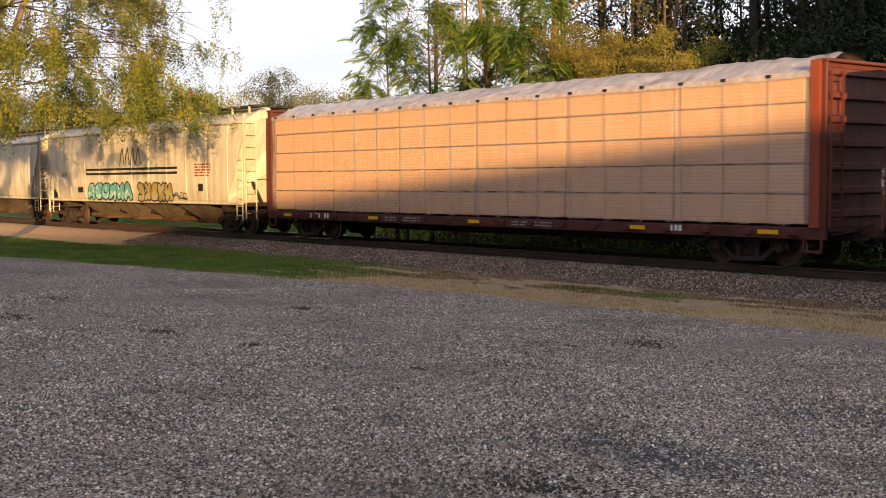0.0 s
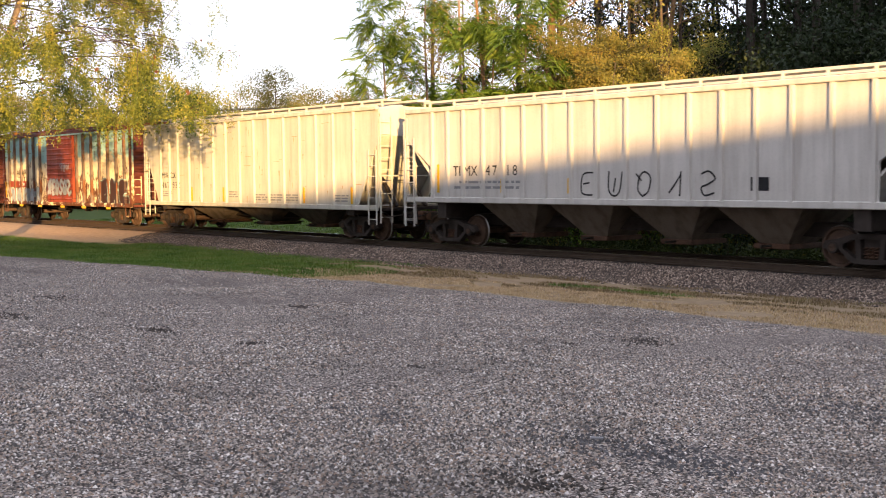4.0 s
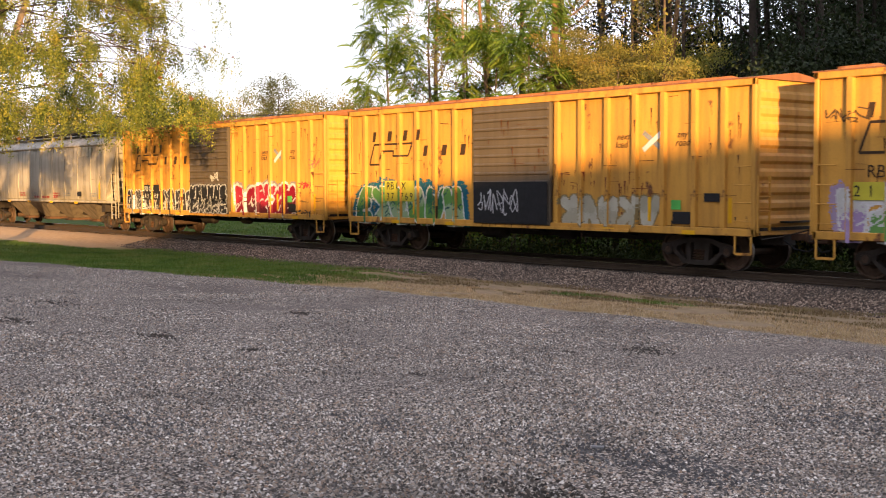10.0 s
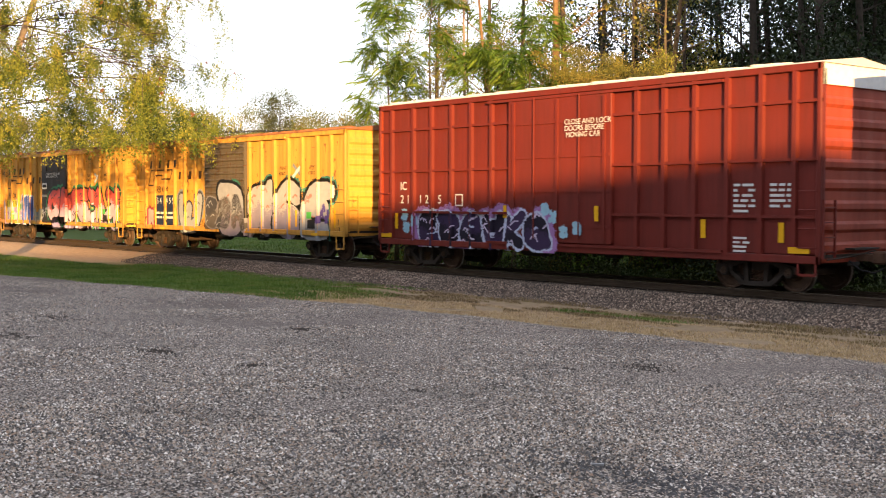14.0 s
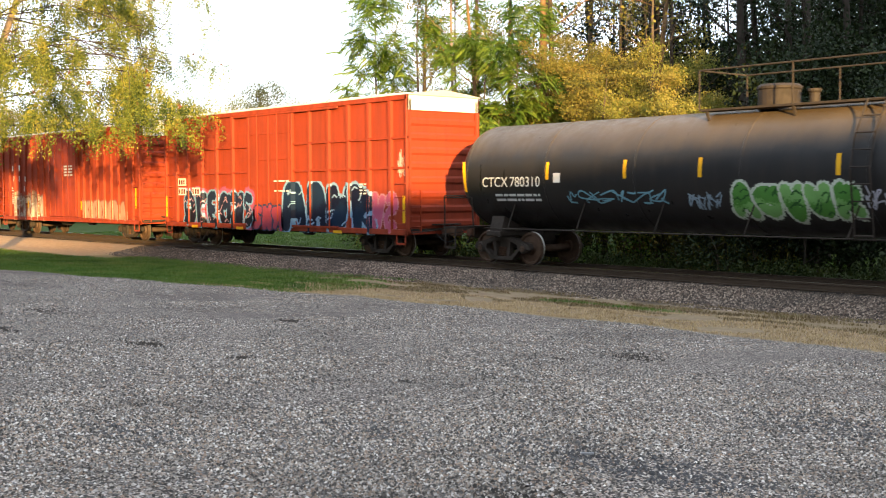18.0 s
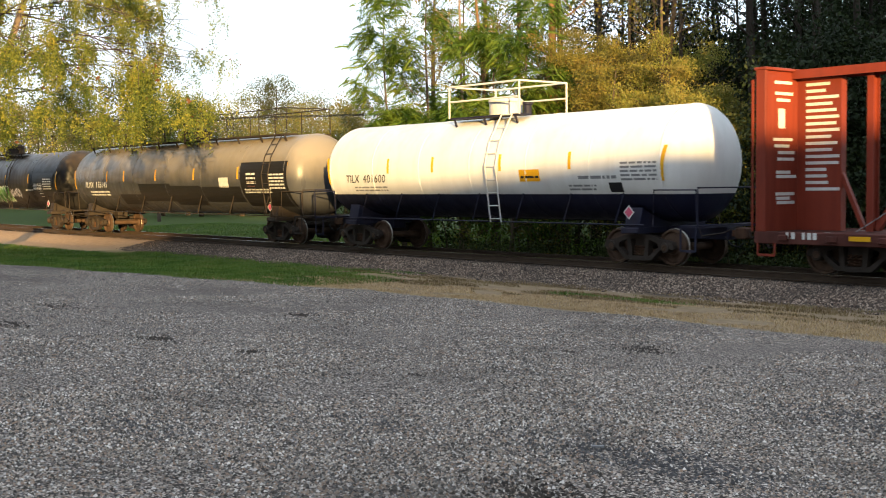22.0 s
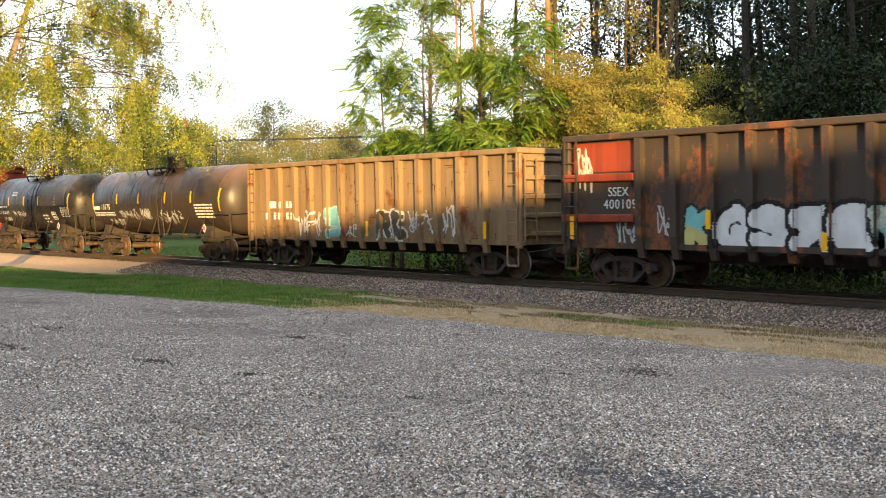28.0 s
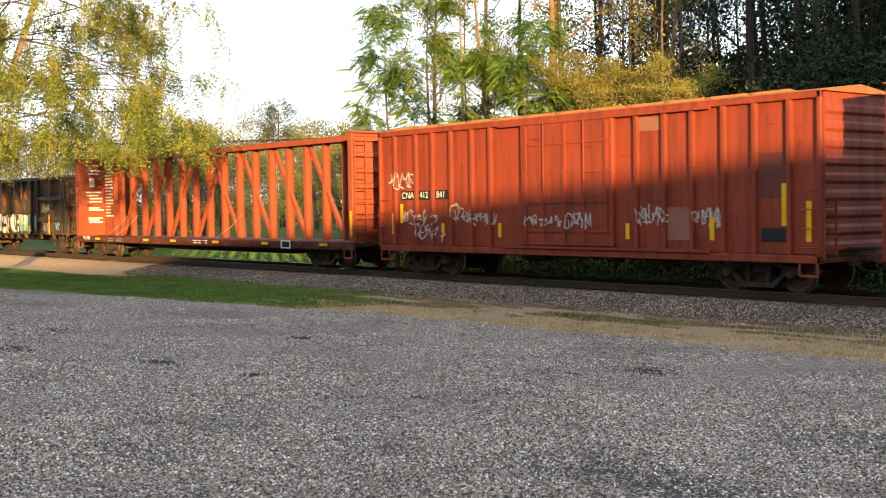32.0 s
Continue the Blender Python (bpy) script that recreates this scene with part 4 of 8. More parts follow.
# ---- tank cars ----
def tank_car(name, tangent, radius, centre_z, mat, head_mat, frame_mat, label, dome="low", stripes=(), rail=True):
    """tangent: length of the straight shell."""
    car = tagged(new(name), label, "tank car", "cars of the freight train")
    T, r, c = tangent / 2, radius, centre_z
    depth = r * 0.5
    head = [(T + depth * math.sin(a), r * math.cos(a)) for a in [radians(q) for q in (0, 12, 25, 38, 50, 62, 74, 84, 89)]]
    prof = [(-x, q) for x, q in head[::-1]] + head
    s = Shape().lathe(prof, (0, 0, c), "x", 72)
    me = s.mesh("tank_shell", mat, True)
    shell = part("tank_shell", me, None, car)
    for i in range(7):
        x = -T + 2 * T * i / 6
        part("weld_band", Shape().lathe([(-0.03, r), (-0.02, r + 0.008), (0.02, r + 0.008), (0.03, r)], (x, 0, c), "x", 48), mat, shell, smooth=True)
    E = T + depth + 0.35
    for k in (-1, 1):
        part("stub_sill", Shape().box(*sorted((k * (T - 1.9), k * E)), -0.25, 0.25, 0.66, 0.98, 0.02), frame_mat, car)
        part("end_platform", Shape().box(*sorted((k * (T + depth - 0.2), k * E)), -1.4, 1.4, 0.98, 1.04), frame_mat, car)
        x = k * (T - 1.05)
        part("saddle", Shape().prism([(-1.35, 0.85), (1.35, 0.85), (1.2, c - 0.75 * r), (0.7, c - 0.9 * r), (-0.7, c - 0.9 * r), (-1.2, c - 0.75 * r)], x - 0.25, x + 0.25, "x"), frame_mat, car)
        part("body_bolster", Shape().box(x - 0.3, x + 0.3, -1.42, 1.42, 0.8, 0.95, 0.02), frame_mat, car)
        part("end_handrail", Shape().tube([(k * E, -1.4, 1.0), (k * E, -1.4, 1.95), (k * E, 1.4, 1.95), (k * E, 1.4, 1.0)], 0.022, 6), frame_mat, car)
        part("corner_handrail", Shape().tube([(k * E, -1.42, 1.0), (k * (E - 0.02), -1.44, 1.9), (k * (T - 0.2), -1.47, 1.9), (k * (T - 0.25), -1.45, 1.0)], 0.022, 6), frame_mat, car)
        step(car, frame_mat, *sorted((k * (E - 0.05), k * (E - 0.5))), -1.42, 0.42, 1.0)
        coupler(car, k * E, k, 0.42)
        truck(car, k * (T - 1.05))
    for k in (-1, 1):
        y = k * 1.36
        hr = part("side_handrail", Shape().tube([(-T + 0.6, y, 1.02), (T - 0.6, y, 1.02)], 0.02, 5), frame_mat, car)
        for i in range(7):
            x = -T + 1.6 + i * (2 * T - 3.2) / 6
            part("bracket", Shape().beam((x, y, 1.02), (x + 0.25, k * r * 0.86, c - r * 0.5), 0.03, 0.03), frame_mat, hr)
    # running board, manway, ladder
    if dome == "long":
        w = T - 0.6
        px0, px1 = -w, w
    elif dome == "half":
        px0, px1 = -1.6, 3.6
    else:
        px0, px1 = -1.5, 1.6
    top = c + r
    plat = part("top_platform", Shape().box(px0, px1, -0.95, -0.45, top - 0.03, top + 0.02).box(px0, px1, 0.45, 0.95, top - 0.03, top + 0.02), frame_mat, car)
    for i in range(max(3, int((px1 - px0) / 1.6))):
        x = px0 + 0.2 + i * (px1 - px0 - 0.4) / (max(3, int((px1 - px0) / 1.6)) - 1)
        for k in (-1, 1):
            part("platform_bracket", Shape().beam((x, k * 0.93, top), (x, k * 0.8, c + r * 0.78), 0.05, 0.05), frame_mat, plat)
    hz = top + 0.95
    if rail == "cage":
        rx0, rx1 = -1.5, 1.6
    elif rail == "long":
        rx0, rx1 = px0, px1
    else:
        rx0, rx1 = px0, px1
    rail_mat, rr_ = (PAINT_TANKWHITE, 0.03) if rail == "cage" else (frame_mat, 0.022)
    hrail = part("platform_handrail", Shape().tube([(rx0, -0.95, hz), (rx1, -0.95, hz), (rx1, 0.95, hz), (rx0, 0.95, hz), (rx0, -0.95, hz)], rr_, 6), rail_mat, car)
    for y in (-0.95, 0.95):
        if rail == "cage":
            part("middle_rail", Shape().tube([(rx0, y, hz - 0.45), (rx1, y, hz - 0.45)], rr_, 6), rail_mat, hrail)
        m = max(2, int((rx1 - rx0) / 1.9) + 1)
        for i in range(m):
            x = rx0 + (rx1 - rx0) * i / (m - 1)
            part("rail_post", Shape().tube([(x, y, top), (x, y, hz)], rr_, 6), rail_mat, hrail)
    part("manway", Shape().lathe([(-0.05, 0.5), (0.42, 0.5), (0.45, 0.53), (0.5, 0.53), (0.56, 0.45)], (0, 0, top), "z", 24), frame_mat if rail != "cage" else PAINT_TANKWHITE, car, "valve housing with a lid", smooth=False)
    part("valve", Shape().lathe([(0, 0.12), (0.3, 0.12), (0.34, 0.16), (0.4, 0.16)], (0.95, 0, top), "z", 12), frame_mat, car)
    lad = []
    for x in (px1 - 0.75, px1 - 0.3):
        lad.append(Shape().tube([(x, -1.4, 1.0), (x, -r - 0.12, c), (x, -r * 0.9 - 0.1, c + r * 0.45), (x, -0.95, top)], 0.022, 5))
    lad_mat = PAINT_TANKWHITE if rail == "cage" else frame_mat
    lads = [part("ladder_stile", q, lad_mat, car) for q in lad]
    for i in range(9):
        t = i / 8
        z = 1.1 + t * (top - 1.1)
        y = -1.4 - (r + 0.12 - 1.4) * min(1, (z - 1.0) / (c - 1.0)) if z < c else -math.sqrt(max(0, (r + 0.1) ** 2 - (z - c) ** 2)) - 0.02
        part("rung", Shape().tube([(px1 - 0.75, min(y, -0.95), z), (px1 - 0.3, min(y, -0.95), z)], 0.018, 5), lad_mat, lads[0])

    def on(z):
        """y of the shell at height z"""
        return -math.sqrt(max(0.01, r * r - (z - c) ** 2)) - 0.006

    def mark(mat_, x0, x1, z0, z1, nm="stencil", rows=1, fill=1.0, seed=0):
        rr = random.Random(seed)
        m_ = Shape()
        hh = (z1 - z0) / (2 * rows - 1)
        for i in range(rows):
            za = z0 + 2 * i * hh
            x = x0
            while x < x1 - 0.02:
                ww = x1 - x if rows == 1 and fill >= 1 else min(rr.uniform(0.08, 0.4), x1 - x)
                nseg = max(1, int(hh / 0.12))
                for j in range(nseg):
                    zb, zc = za + hh * j / nseg, za + hh * (j + 1) / nseg
                    m_.add([(x, on(zb), zb), (x + ww, on(zb), zb), (x + ww, on(zc), zc), (x, on(zc), zc)], [(0, 1, 2, 3)])
                x += ww + (0.05 if not (rows == 1 and fill >= 1) else 1)
        o = part(nm, m_, mat_, car)
        if rows > 1 or fill < 1:
            tagged(o, kind="stuff")

    for x in stripes:
        mark(MAT_REFLECT, x, x + 0.11, c - 0.12, c + 0.35, "reflector")
    for k in (-1, 1):
        cur = Shape()
        pts = [(k * (T + 0.05 + 0.12 * (t / 8) ** 2), c - 0.45 + t * 0.11) for t in range(9)]
        for (xa, za), (xb, zb) in zip(pts[:-1], pts[1:]):
            ya, yb = on(za) * 0.998, on(zb) * 0.998
            cur.add([(xa - 0.06, ya, za), (xa + 0.06, ya, za), (xb + 0.06, yb, zb), (xb - 0.06, yb, zb)], [(0, 1, 2, 3)])
        part("reflector", cur, MAT_REFLECT, car)
    # hazard placard holder, a white diamond
    part("placard", Shape().prism([(T - 1.05, 1.16), (T - 0.87, 1.34), (T - 1.05, 1.52), (T - 1.23, 1.34)], -1.44, -1.43), MAT_WHITE, car, "small diamond placard")
    part("placard_face", Shape().prism([(T - 1.05, 1.2), (T - 0.91, 1.34), (T - 1.05, 1.48), (T - 1.19, 1.34)], -1.443, -1.44), spray((0.7, 0.12, 0.2)), car, "red placard face")
    return car, on, mark


# ---- centre-beam flats ----
# oxide red darkened to maroon: the shade low on the car is painted in
MAT_OXDECK = plain("shade_toned_oxide_deck", (0.13, 0.045, 0.035), 0.75, 0.0, 0.5, 3)


def centerbeam(name, length, top, mat, label, sill=0.95, loaded=None):
    car = tagged(new(name), label, "flat car", "cars of the freight train")
    L, y0 = length / 2, -1.45
    for k in (-1, 1):
        part("side_sill", Shape().box(-L, L, *sorted((k * y0, k * (y0 + 0.1))), sill - 0.27, sill, 0.015), MAT_OXDECK, car)
        for i in range(19):
            x = -L + 0.8 + i * (2 * L - 1.6) / 18
            part("winch", Shape().box(x - 0.12, x + 0.12, *sorted((k * y0, k * (y0 - 0.07))), sill - 0.2, sill - 0.06, 0.02), MAT_OXDECK, car)
    part("deck", Shape().box(-L, L, y0 + 0.1, -y0 - 0.1, sill - 0.1, sill - 0.02), MAT_OXDECK, car)
    part("center_sill", Shape().box(-L, L, -0.3, 0.3, 0.62, 0.9), MAT_STEEL, car)
    part("fish_belly", Shape().prism([(-L + 3.5, 0.7), (L - 3.5, 0.7), (L - 5.5, 0.42), (-L + 5.5, 0.42)], -0.25, 0.25), MAT_STEEL, car)
    # bulkheads
    for k in (-1, 1):
        x = k * (L - 0.12)
        bh = part("bulkhead", Shape().box(*sorted((x, x - k * 0.1)), y0 + 0.05, -y0 - 0.05, sill, top), mat, car, "steel end bulkhead")
        for i in range(7):
            z = sill + 0.3 + i * (top - sill - 0.5) / 6
            part("stiffener", Shape().prism([(x, z - 0.1), (x + k * 0.1, z - 0.06), (x + k * 0.1, z + 0.06), (x, z + 0.1)], y0 + 0.1, -y0 - 0.1), mat, bh)
        for y in (y0 + 0.02, -y0 - 0.12):
            part("corner_post", Shape().box(*sorted((x + k * 0.1, x - k * 0.16)), y, y + 0.1, sill, top + 0.02, 0.015), mat, bh)
        part("bulkhead_cap", Shape().box(*sorted((x + k * 0.14, x - k * 0.2)), y0, -y0, top, top + 0.07, 0.015), mat, bh)
        # gusset wall beside the centre beam
        part("gusset_wall", Shape().box(*sorted((x - k * 0.1, x - k * 1.25)), -0.1, 0.1, sill, top - 0.06), mat, car)
        coupler(car, k * L, k, 0.55)
        step(car, mat, *sorted((k * (L - 0.1), k * (L - 0.55))), y0 + 0.01, 0.42, sill - 0.2)
        ladder(car, mat, y0 + 0.05, y0 + 0.5, x + k * 0.2, sill, top - 0.2, 9, "end_ladder", "y")
        truck(car, k * (L - 2.3))
    chord = part("top_chord", Shape().box(-L + 0.2, L - 0.2, -0.28, 0.28, top - 0.02, top + 0.05), mat, car, "top chord of the centre beam")
    for k in (-1, 1):
        part("chord_flange", Shape().box(-L + 0.2, L - 0.2, *sorted((k * 0.28, k * 0.34)), top - 0.16, top + 0.04), mat, chord)
    xs = [-9.65 + 1.257 * i for i in range(16)]
    post = Shape().prism([(-0.08, -0.13), (0.08, -0.13), (0.08, -0.105), (0.012, -0.105), (0.012, 0.105), (0.08, 0.105), (0.08, 0.13), (-0.08, 0.13), (-0.08, 0.105), (-0.012, 0.105), (-0.012, -0.105), (-0.08, -0.105)], sill, top - 0.02, "z").mesh("beam_post", mat)
    for x in xs:
        part("beam_post", post, None, car, at=(x, 0, 0))
    zb, zt = sill + 0.05, top - 0.1
    if not loaded:
        for i, j in ((0, 2), (2, 4), (4, 6), (6, 8), (9, 7), (11, 9), (13, 11), (15, 13)):
            part("diagonal", Shape().beam((xs[i] + (0.12 if j > i else -0.12), 0.03, zb), (xs[j] + (-0.1 if j > i else 0.1), 0.03, zt), 0.13, 0.13, (0, 1, 0)), mat, car)
        for k in (-1, 1):
            part("end_brace", Shape().beam((k * (L - 0.3), 0, zt), (k * (L - 1.9), 0, zb), 0.1, 0.1, (0, 1, 0)), mat, car)

    def relief(x):
        return y0 - 0.003

    return car, relief


# ---- gondolas ----
def gondola(name, length, top, sill, mat, label, posts, dark):
    car = tagged(new(name), label, "gondola car", "cars of the freight train")
    L, y0, wall = length / 2, -HALF, -HALF + 0.16
    for k in (-1, 1):
        part("side_wall", Shape().box(-L + 0.06, L - 0.06, *sorted((k * wall, k * (wall + 0.05))), sill, top - 0.1), mat, car)
        part("top_chord", Shape().box(-L, L, *sorted((k * (y0 - 0.03), k * (wall + 0.08))), top - 0.16, top, 0.02), mat, car)
        part("side_sill", Shape().box(-L, L, *sorted((k * (wall - 0.03), k * (wall + 0.08))), sill - 0.02, sill + 0.12), mat, car)
        part("end_wall", Shape().box(*sorted((k * (L - 0.08), k * (L - 0.14))), wall, -wall, sill, top - 0.05), mat, car)
        for i in range(5):
            z = sill + 0.3 + i * (top - sill - 0.6) / 4
            part("end_rib", Shape().box(*sorted((k * (L - 0.08), k * (L + 0.03))), wall, -wall, z - 0.07, z + 0.07, 0.02), mat, car)
        for y in (y0 + 0.02, -y0 - 0.14):
            part("corner_post", Shape().box(*sorted((k * (L - 0.2), k * L)), y, y + 0.12, sill - 0.1, top, 0.02), mat, car)
        part("end_chord", Shape().box(*sorted((k * (L - 0.16), k * (L + 0.04))), y0, -y0, top - 0.16, top, 0.02), mat, car)
        ladder(car, mat, *sorted((k * (L - 0.08), k * (L - 0.52))), y0 - 0.03, sill + 0.1, top - 0.15, 7)
        ladder(car, mat, y0 + 0.1, y0 + 0.55, k * (L + 0.12), sill + 0.1, top - 0.3, 6, "end_ladder", "y")
        step(car, mat, *sorted((k * (L - 0.08), k * (L - 0.52))), y0 + 0.02, 0.42, sill)
        coupler(car, k * L, k, 0.55)
        truck(car, k * (L - 1.75))
    for i, x in enumerate(posts):
        w = 0.1
        p = [(wall, top - 0.16), (y0 - 0.02, top - 0.16), (y0 + 0.01, sill + 0.3), (wall - 0.02, sill - 0.25), (wall + 0.1, sill - 0.25), (wall + 0.05, sill)]
        part("side_post", Shape().prism(p, x - w, x + w, "x"), mat, car)
        part("side_post", Shape().prism([(-a, b) for a, b in p][::-1], x - w, x + w, "x"), mat, car)
    part("floor", Shape().box(-L + 0.1, L - 0.1, wall, -wall, sill, sill + 0.06), dark, car)
    part("center_sill", Shape().box(-L, L, -0.25, 0.25, 0.62, sill), MAT_STEEL, car)

    def relief(x):
        t = min(abs(x - q) for q in posts)
        return (y0 - 0.014 if t < 0.1 else wall - 0.006)

    return car, relief

# ---- the train ----
TRAIN = []   # (car, u of its middle): x = u + run(t)


def run(t):
    """How far the train has gone at t seconds (it rolls towards -x and slows a little)."""
    return -(13.03 * t - 0.00625 * t * t)


def couple(car, u0, u1):
    TRAIN.append((car, (u0 + u1) / 2))


def even(a, b, n):
    return [a + (b - a) * i / (n - 1) for i in range(n)]


def peeling():
    """Pale blue paint that has worn through to cream primer and, low down, to brown rust."""
    m = paint("peeling_aqua_paint", (0.36, 0.62, 0.62), (0.20, 0.12, 0.07), 0.3)
    nt = m.node_tree
    b = nt.nodes["Principled BSDF"]
    old = b.inputs["Base Color"].links[0].from_socket
    co = [n for n in nt.nodes if n.type == "TEX_COORD"][0].outputs["Object"]
    sep = nt.nodes.new("ShaderNodeSeparateXYZ")
    nt.links.new(co, sep.inputs[0])
    big, fine = tex(nt, co, 0.8, 9, 0.68), tex(nt, co, 2.2, 10, 0.72, (1.3, 1, 0.7))

    def wear(noise_, amount, lo, hi):
        add = nt.nodes.new("ShaderNodeMath")
        add.operation = "MULTIPLY_ADD"
        add.inputs[1].default_value = amount
        nt.links.new(noise_.outputs["Fac"], add.inputs[0])
        nt.links.new(sep.outputs["Z"], add.inputs[2])
        return ramp(nt, times(nt, add.outputs[0], 0.1), lo, hi, (1, 1, 1, 1), (0, 0, 0, 1))

    c = mix(nt, wear(big, 2.4, 0.425, 0.435), old, (0.62, 0.53, 0.36))
    c = mix(nt, wear(fine, 12.0, 0.75, 0.762), c, mix(nt, fine.outputs["Fac"], (0.03, 0.016, 0.012), (0.2, 0.075, 0.035)))
    nt.links.new(c, b.inputs["Base Color"])
    return m


PAINT_GREYHOP = paint("grey_hopper_paint", (0.72, 0.67, 0.57), (0.16, 0.12, 0.08), 0.5)
PAINT_WHITEHOP = paint("white_hopper_paint", (0.64, 0.61, 0.52), (0.2, 0.16, 0.11), 0.45)
PAINT_TANHOP = paint("beige_hopper_paint", (0.50, 0.37, 0.235), (0.14, 0.10, 0.075), 0.7, 0.1)
PAINT_YELLOW = paint("yellow_car_paint", (0.72, 0.36, 0.066), (0.20, 0.10, 0.04), 0.65, 0.3)
PAINT_BROWNDOOR = paint("bronze_door_paint", (0.13, 0.10, 0.07), (0.06, 0.05, 0.04), 0.4)
PAINT_BLACKDOOR = paint("black_door_paint", (0.03, 0.028, 0.026), (0.08, 0.06, 0.05), 0.4)
PAINT_RUSTROOF = paint("rusted_roof", (0.30, 0.115, 0.045), (0.10, 0.05, 0.03), 0.5, 0.5)
PAINT_AQUA = peeling()
PAINT_REDDOOR = paint("red_door_paint", (0.36, 0.07, 0.035), (0.08, 0.03, 0.02), 0.4)
PAINT_MAROON = paint("maroon_car_paint", (0.185, 0.026, 0.018), (0.07, 0.02, 0.016), 0.45)
PAINT_ORANGERED = paint("faded_red_car_paint", (0.35, 0.05, 0.02), (0.12, 0.035, 0.022), 0.5)
PAINT_BOXRED = paint("brown_red_car_paint", (0.29, 0.052, 0.024), (0.06, 0.02, 0.015), 0.75, 0.15)
PAINT_TANKWHITE = paint("white_tank_paint", (0.74, 0.73, 0.70), (0.35, 0.3, 0.24), 0.2)
PAINT_NAVY = paint("navy_tank_paint", (0.018, 0.02, 0.045), (0.10, 0.07, 0.06), 0.3)
PAINT_CENTERBEAM = paint("oxide_red_paint", (0.33, 0.074, 0.036), (0.11, 0.035, 0.025), 0.4)
PAINT_CENTERBEAM_DARK = paint("deep_oxide_red_paint", (0.25, 0.042, 0.022), (0.09, 0.025, 0.018), 0.45)
PAINT_DARKRED = paint("dark_oxide_paint", (0.14, 0.04, 0.03), (0.06, 0.03, 0.025), 0.4)
PAINT_GON = paint("brown_gondola_paint", (0.25, 0.165, 0.09), (0.07, 0.045, 0.03), 0.5, 0.4)
PAINT_GON2 = paint("black_rust_gondola_paint", (0.055, 0.044, 0.036), (0.12, 0.055, 0.03), 0.5, 0.6)
PAINT_WHITEROOF = plain("galvanised_roof", (0.62, 0.6, 0.57), 0.45, 0.2, 0.8, 1.5)

PAINT_AQUARIB = paint("rusted_post_paint", (0.2, 0.16, 0.13), (0.16, 0.08, 0.05), 0.5, 0.9)
PAINT_WHITEHOP2 = paint("pale_grey_hopper_paint", (0.66, 0.63, 0.57), (0.2, 0.16, 0.12), 0.4)
PAINT_GREYHOP2 = paint("dirty_grey_hopper_paint", (0.47, 0.42, 0.345), (0.13, 0.10, 0.08), 0.75)
PAINT_NAVYPANEL = plain("dark_blue_panel", (0.02, 0.035, 0.08), 0.5, 0, 0.8, 3)
PAINT_TANKPATCH = plain("fresh_black_patch", (0.02, 0.019, 0.019), 0.4, 0, 0.75, 2)
PAINT_TANPANEL = plain("tan_sprayed_panel", (0.15, 0.115, 0.075), 0.55, 0, 0.8, 1.5)
PAINT_TANPINK = plain("dull_pink_patch", (0.3, 0.13, 0.09), 0.6, 0, 0.8, 2)

def dusty(name, col, dust_sun, amount=0.8, lo=0.68, hi=0.95):
    """Tank paint with a dusted crown; the sun's warm tone is painted into the same tan."""
    m = paint(name, col, tuple(v * 0.6 for v in dust_sun), 0.12, 0.0, 0.36)
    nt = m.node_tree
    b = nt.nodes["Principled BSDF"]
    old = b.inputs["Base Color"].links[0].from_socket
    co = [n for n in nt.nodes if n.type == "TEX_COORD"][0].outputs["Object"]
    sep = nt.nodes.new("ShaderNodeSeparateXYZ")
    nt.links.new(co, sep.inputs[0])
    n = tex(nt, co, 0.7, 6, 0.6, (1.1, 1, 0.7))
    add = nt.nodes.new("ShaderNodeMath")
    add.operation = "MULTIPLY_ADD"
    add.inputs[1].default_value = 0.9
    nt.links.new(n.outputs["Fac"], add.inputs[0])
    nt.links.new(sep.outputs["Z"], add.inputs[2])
    nt.links.new(mix(nt, times(nt, ramp(nt, times(nt, add.outputs[0], 0.2), lo, hi), amount), old, dust_sun), b.inputs["Base Color"])
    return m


def belly(m, col, z1):
    """Paints everything below z1 in a second colour."""
    nt = m.node_tree
    b = nt.nodes["Principled BSDF"]
    old = b.inputs["Base Color"].links[0].from_socket
    sep = nt.nodes.new("ShaderNodeSeparateXYZ")
    nt.links.new([n for n in nt.nodes if n.type == "TEX_COORD"][0].outputs["Object"], sep.inputs[0])
    below = nt.nodes.new("ShaderNodeMath")
    below.operation = "LESS_THAN"
    below.inputs[1].default_value = z1
    nt.links.new(sep.outputs["Z"], below.inputs[0])
    nt.links.new(mix(nt, below.outputs[0], old, col), b.inputs["Base Color"])
    return m


PAINT_TANKBICOLOR = belly(paint("white_tank_with_navy_belly", (0.90, 0.89, 0.86), (0.45, 0.4, 0.33), 0.2, 0.0, 0.45), (0.012, 0.014, 0.034), 1.8)
# the black shells' warm tan also stands in for the sun's glint
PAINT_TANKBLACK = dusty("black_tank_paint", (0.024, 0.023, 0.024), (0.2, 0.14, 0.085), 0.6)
# tan upper half, dark lower half: sunlit and shaded parts put into the colour
PAINT_TANKGREY = dusty("dusty_sunlit_grey_tank_paint", (0.06, 0.062, 0.07), (0.21, 0.18, 0.14), 0.95, 0.54, 0.74)
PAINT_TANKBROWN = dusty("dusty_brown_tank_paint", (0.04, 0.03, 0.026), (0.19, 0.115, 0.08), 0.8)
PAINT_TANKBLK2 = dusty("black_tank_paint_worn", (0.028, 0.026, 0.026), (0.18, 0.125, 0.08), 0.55)


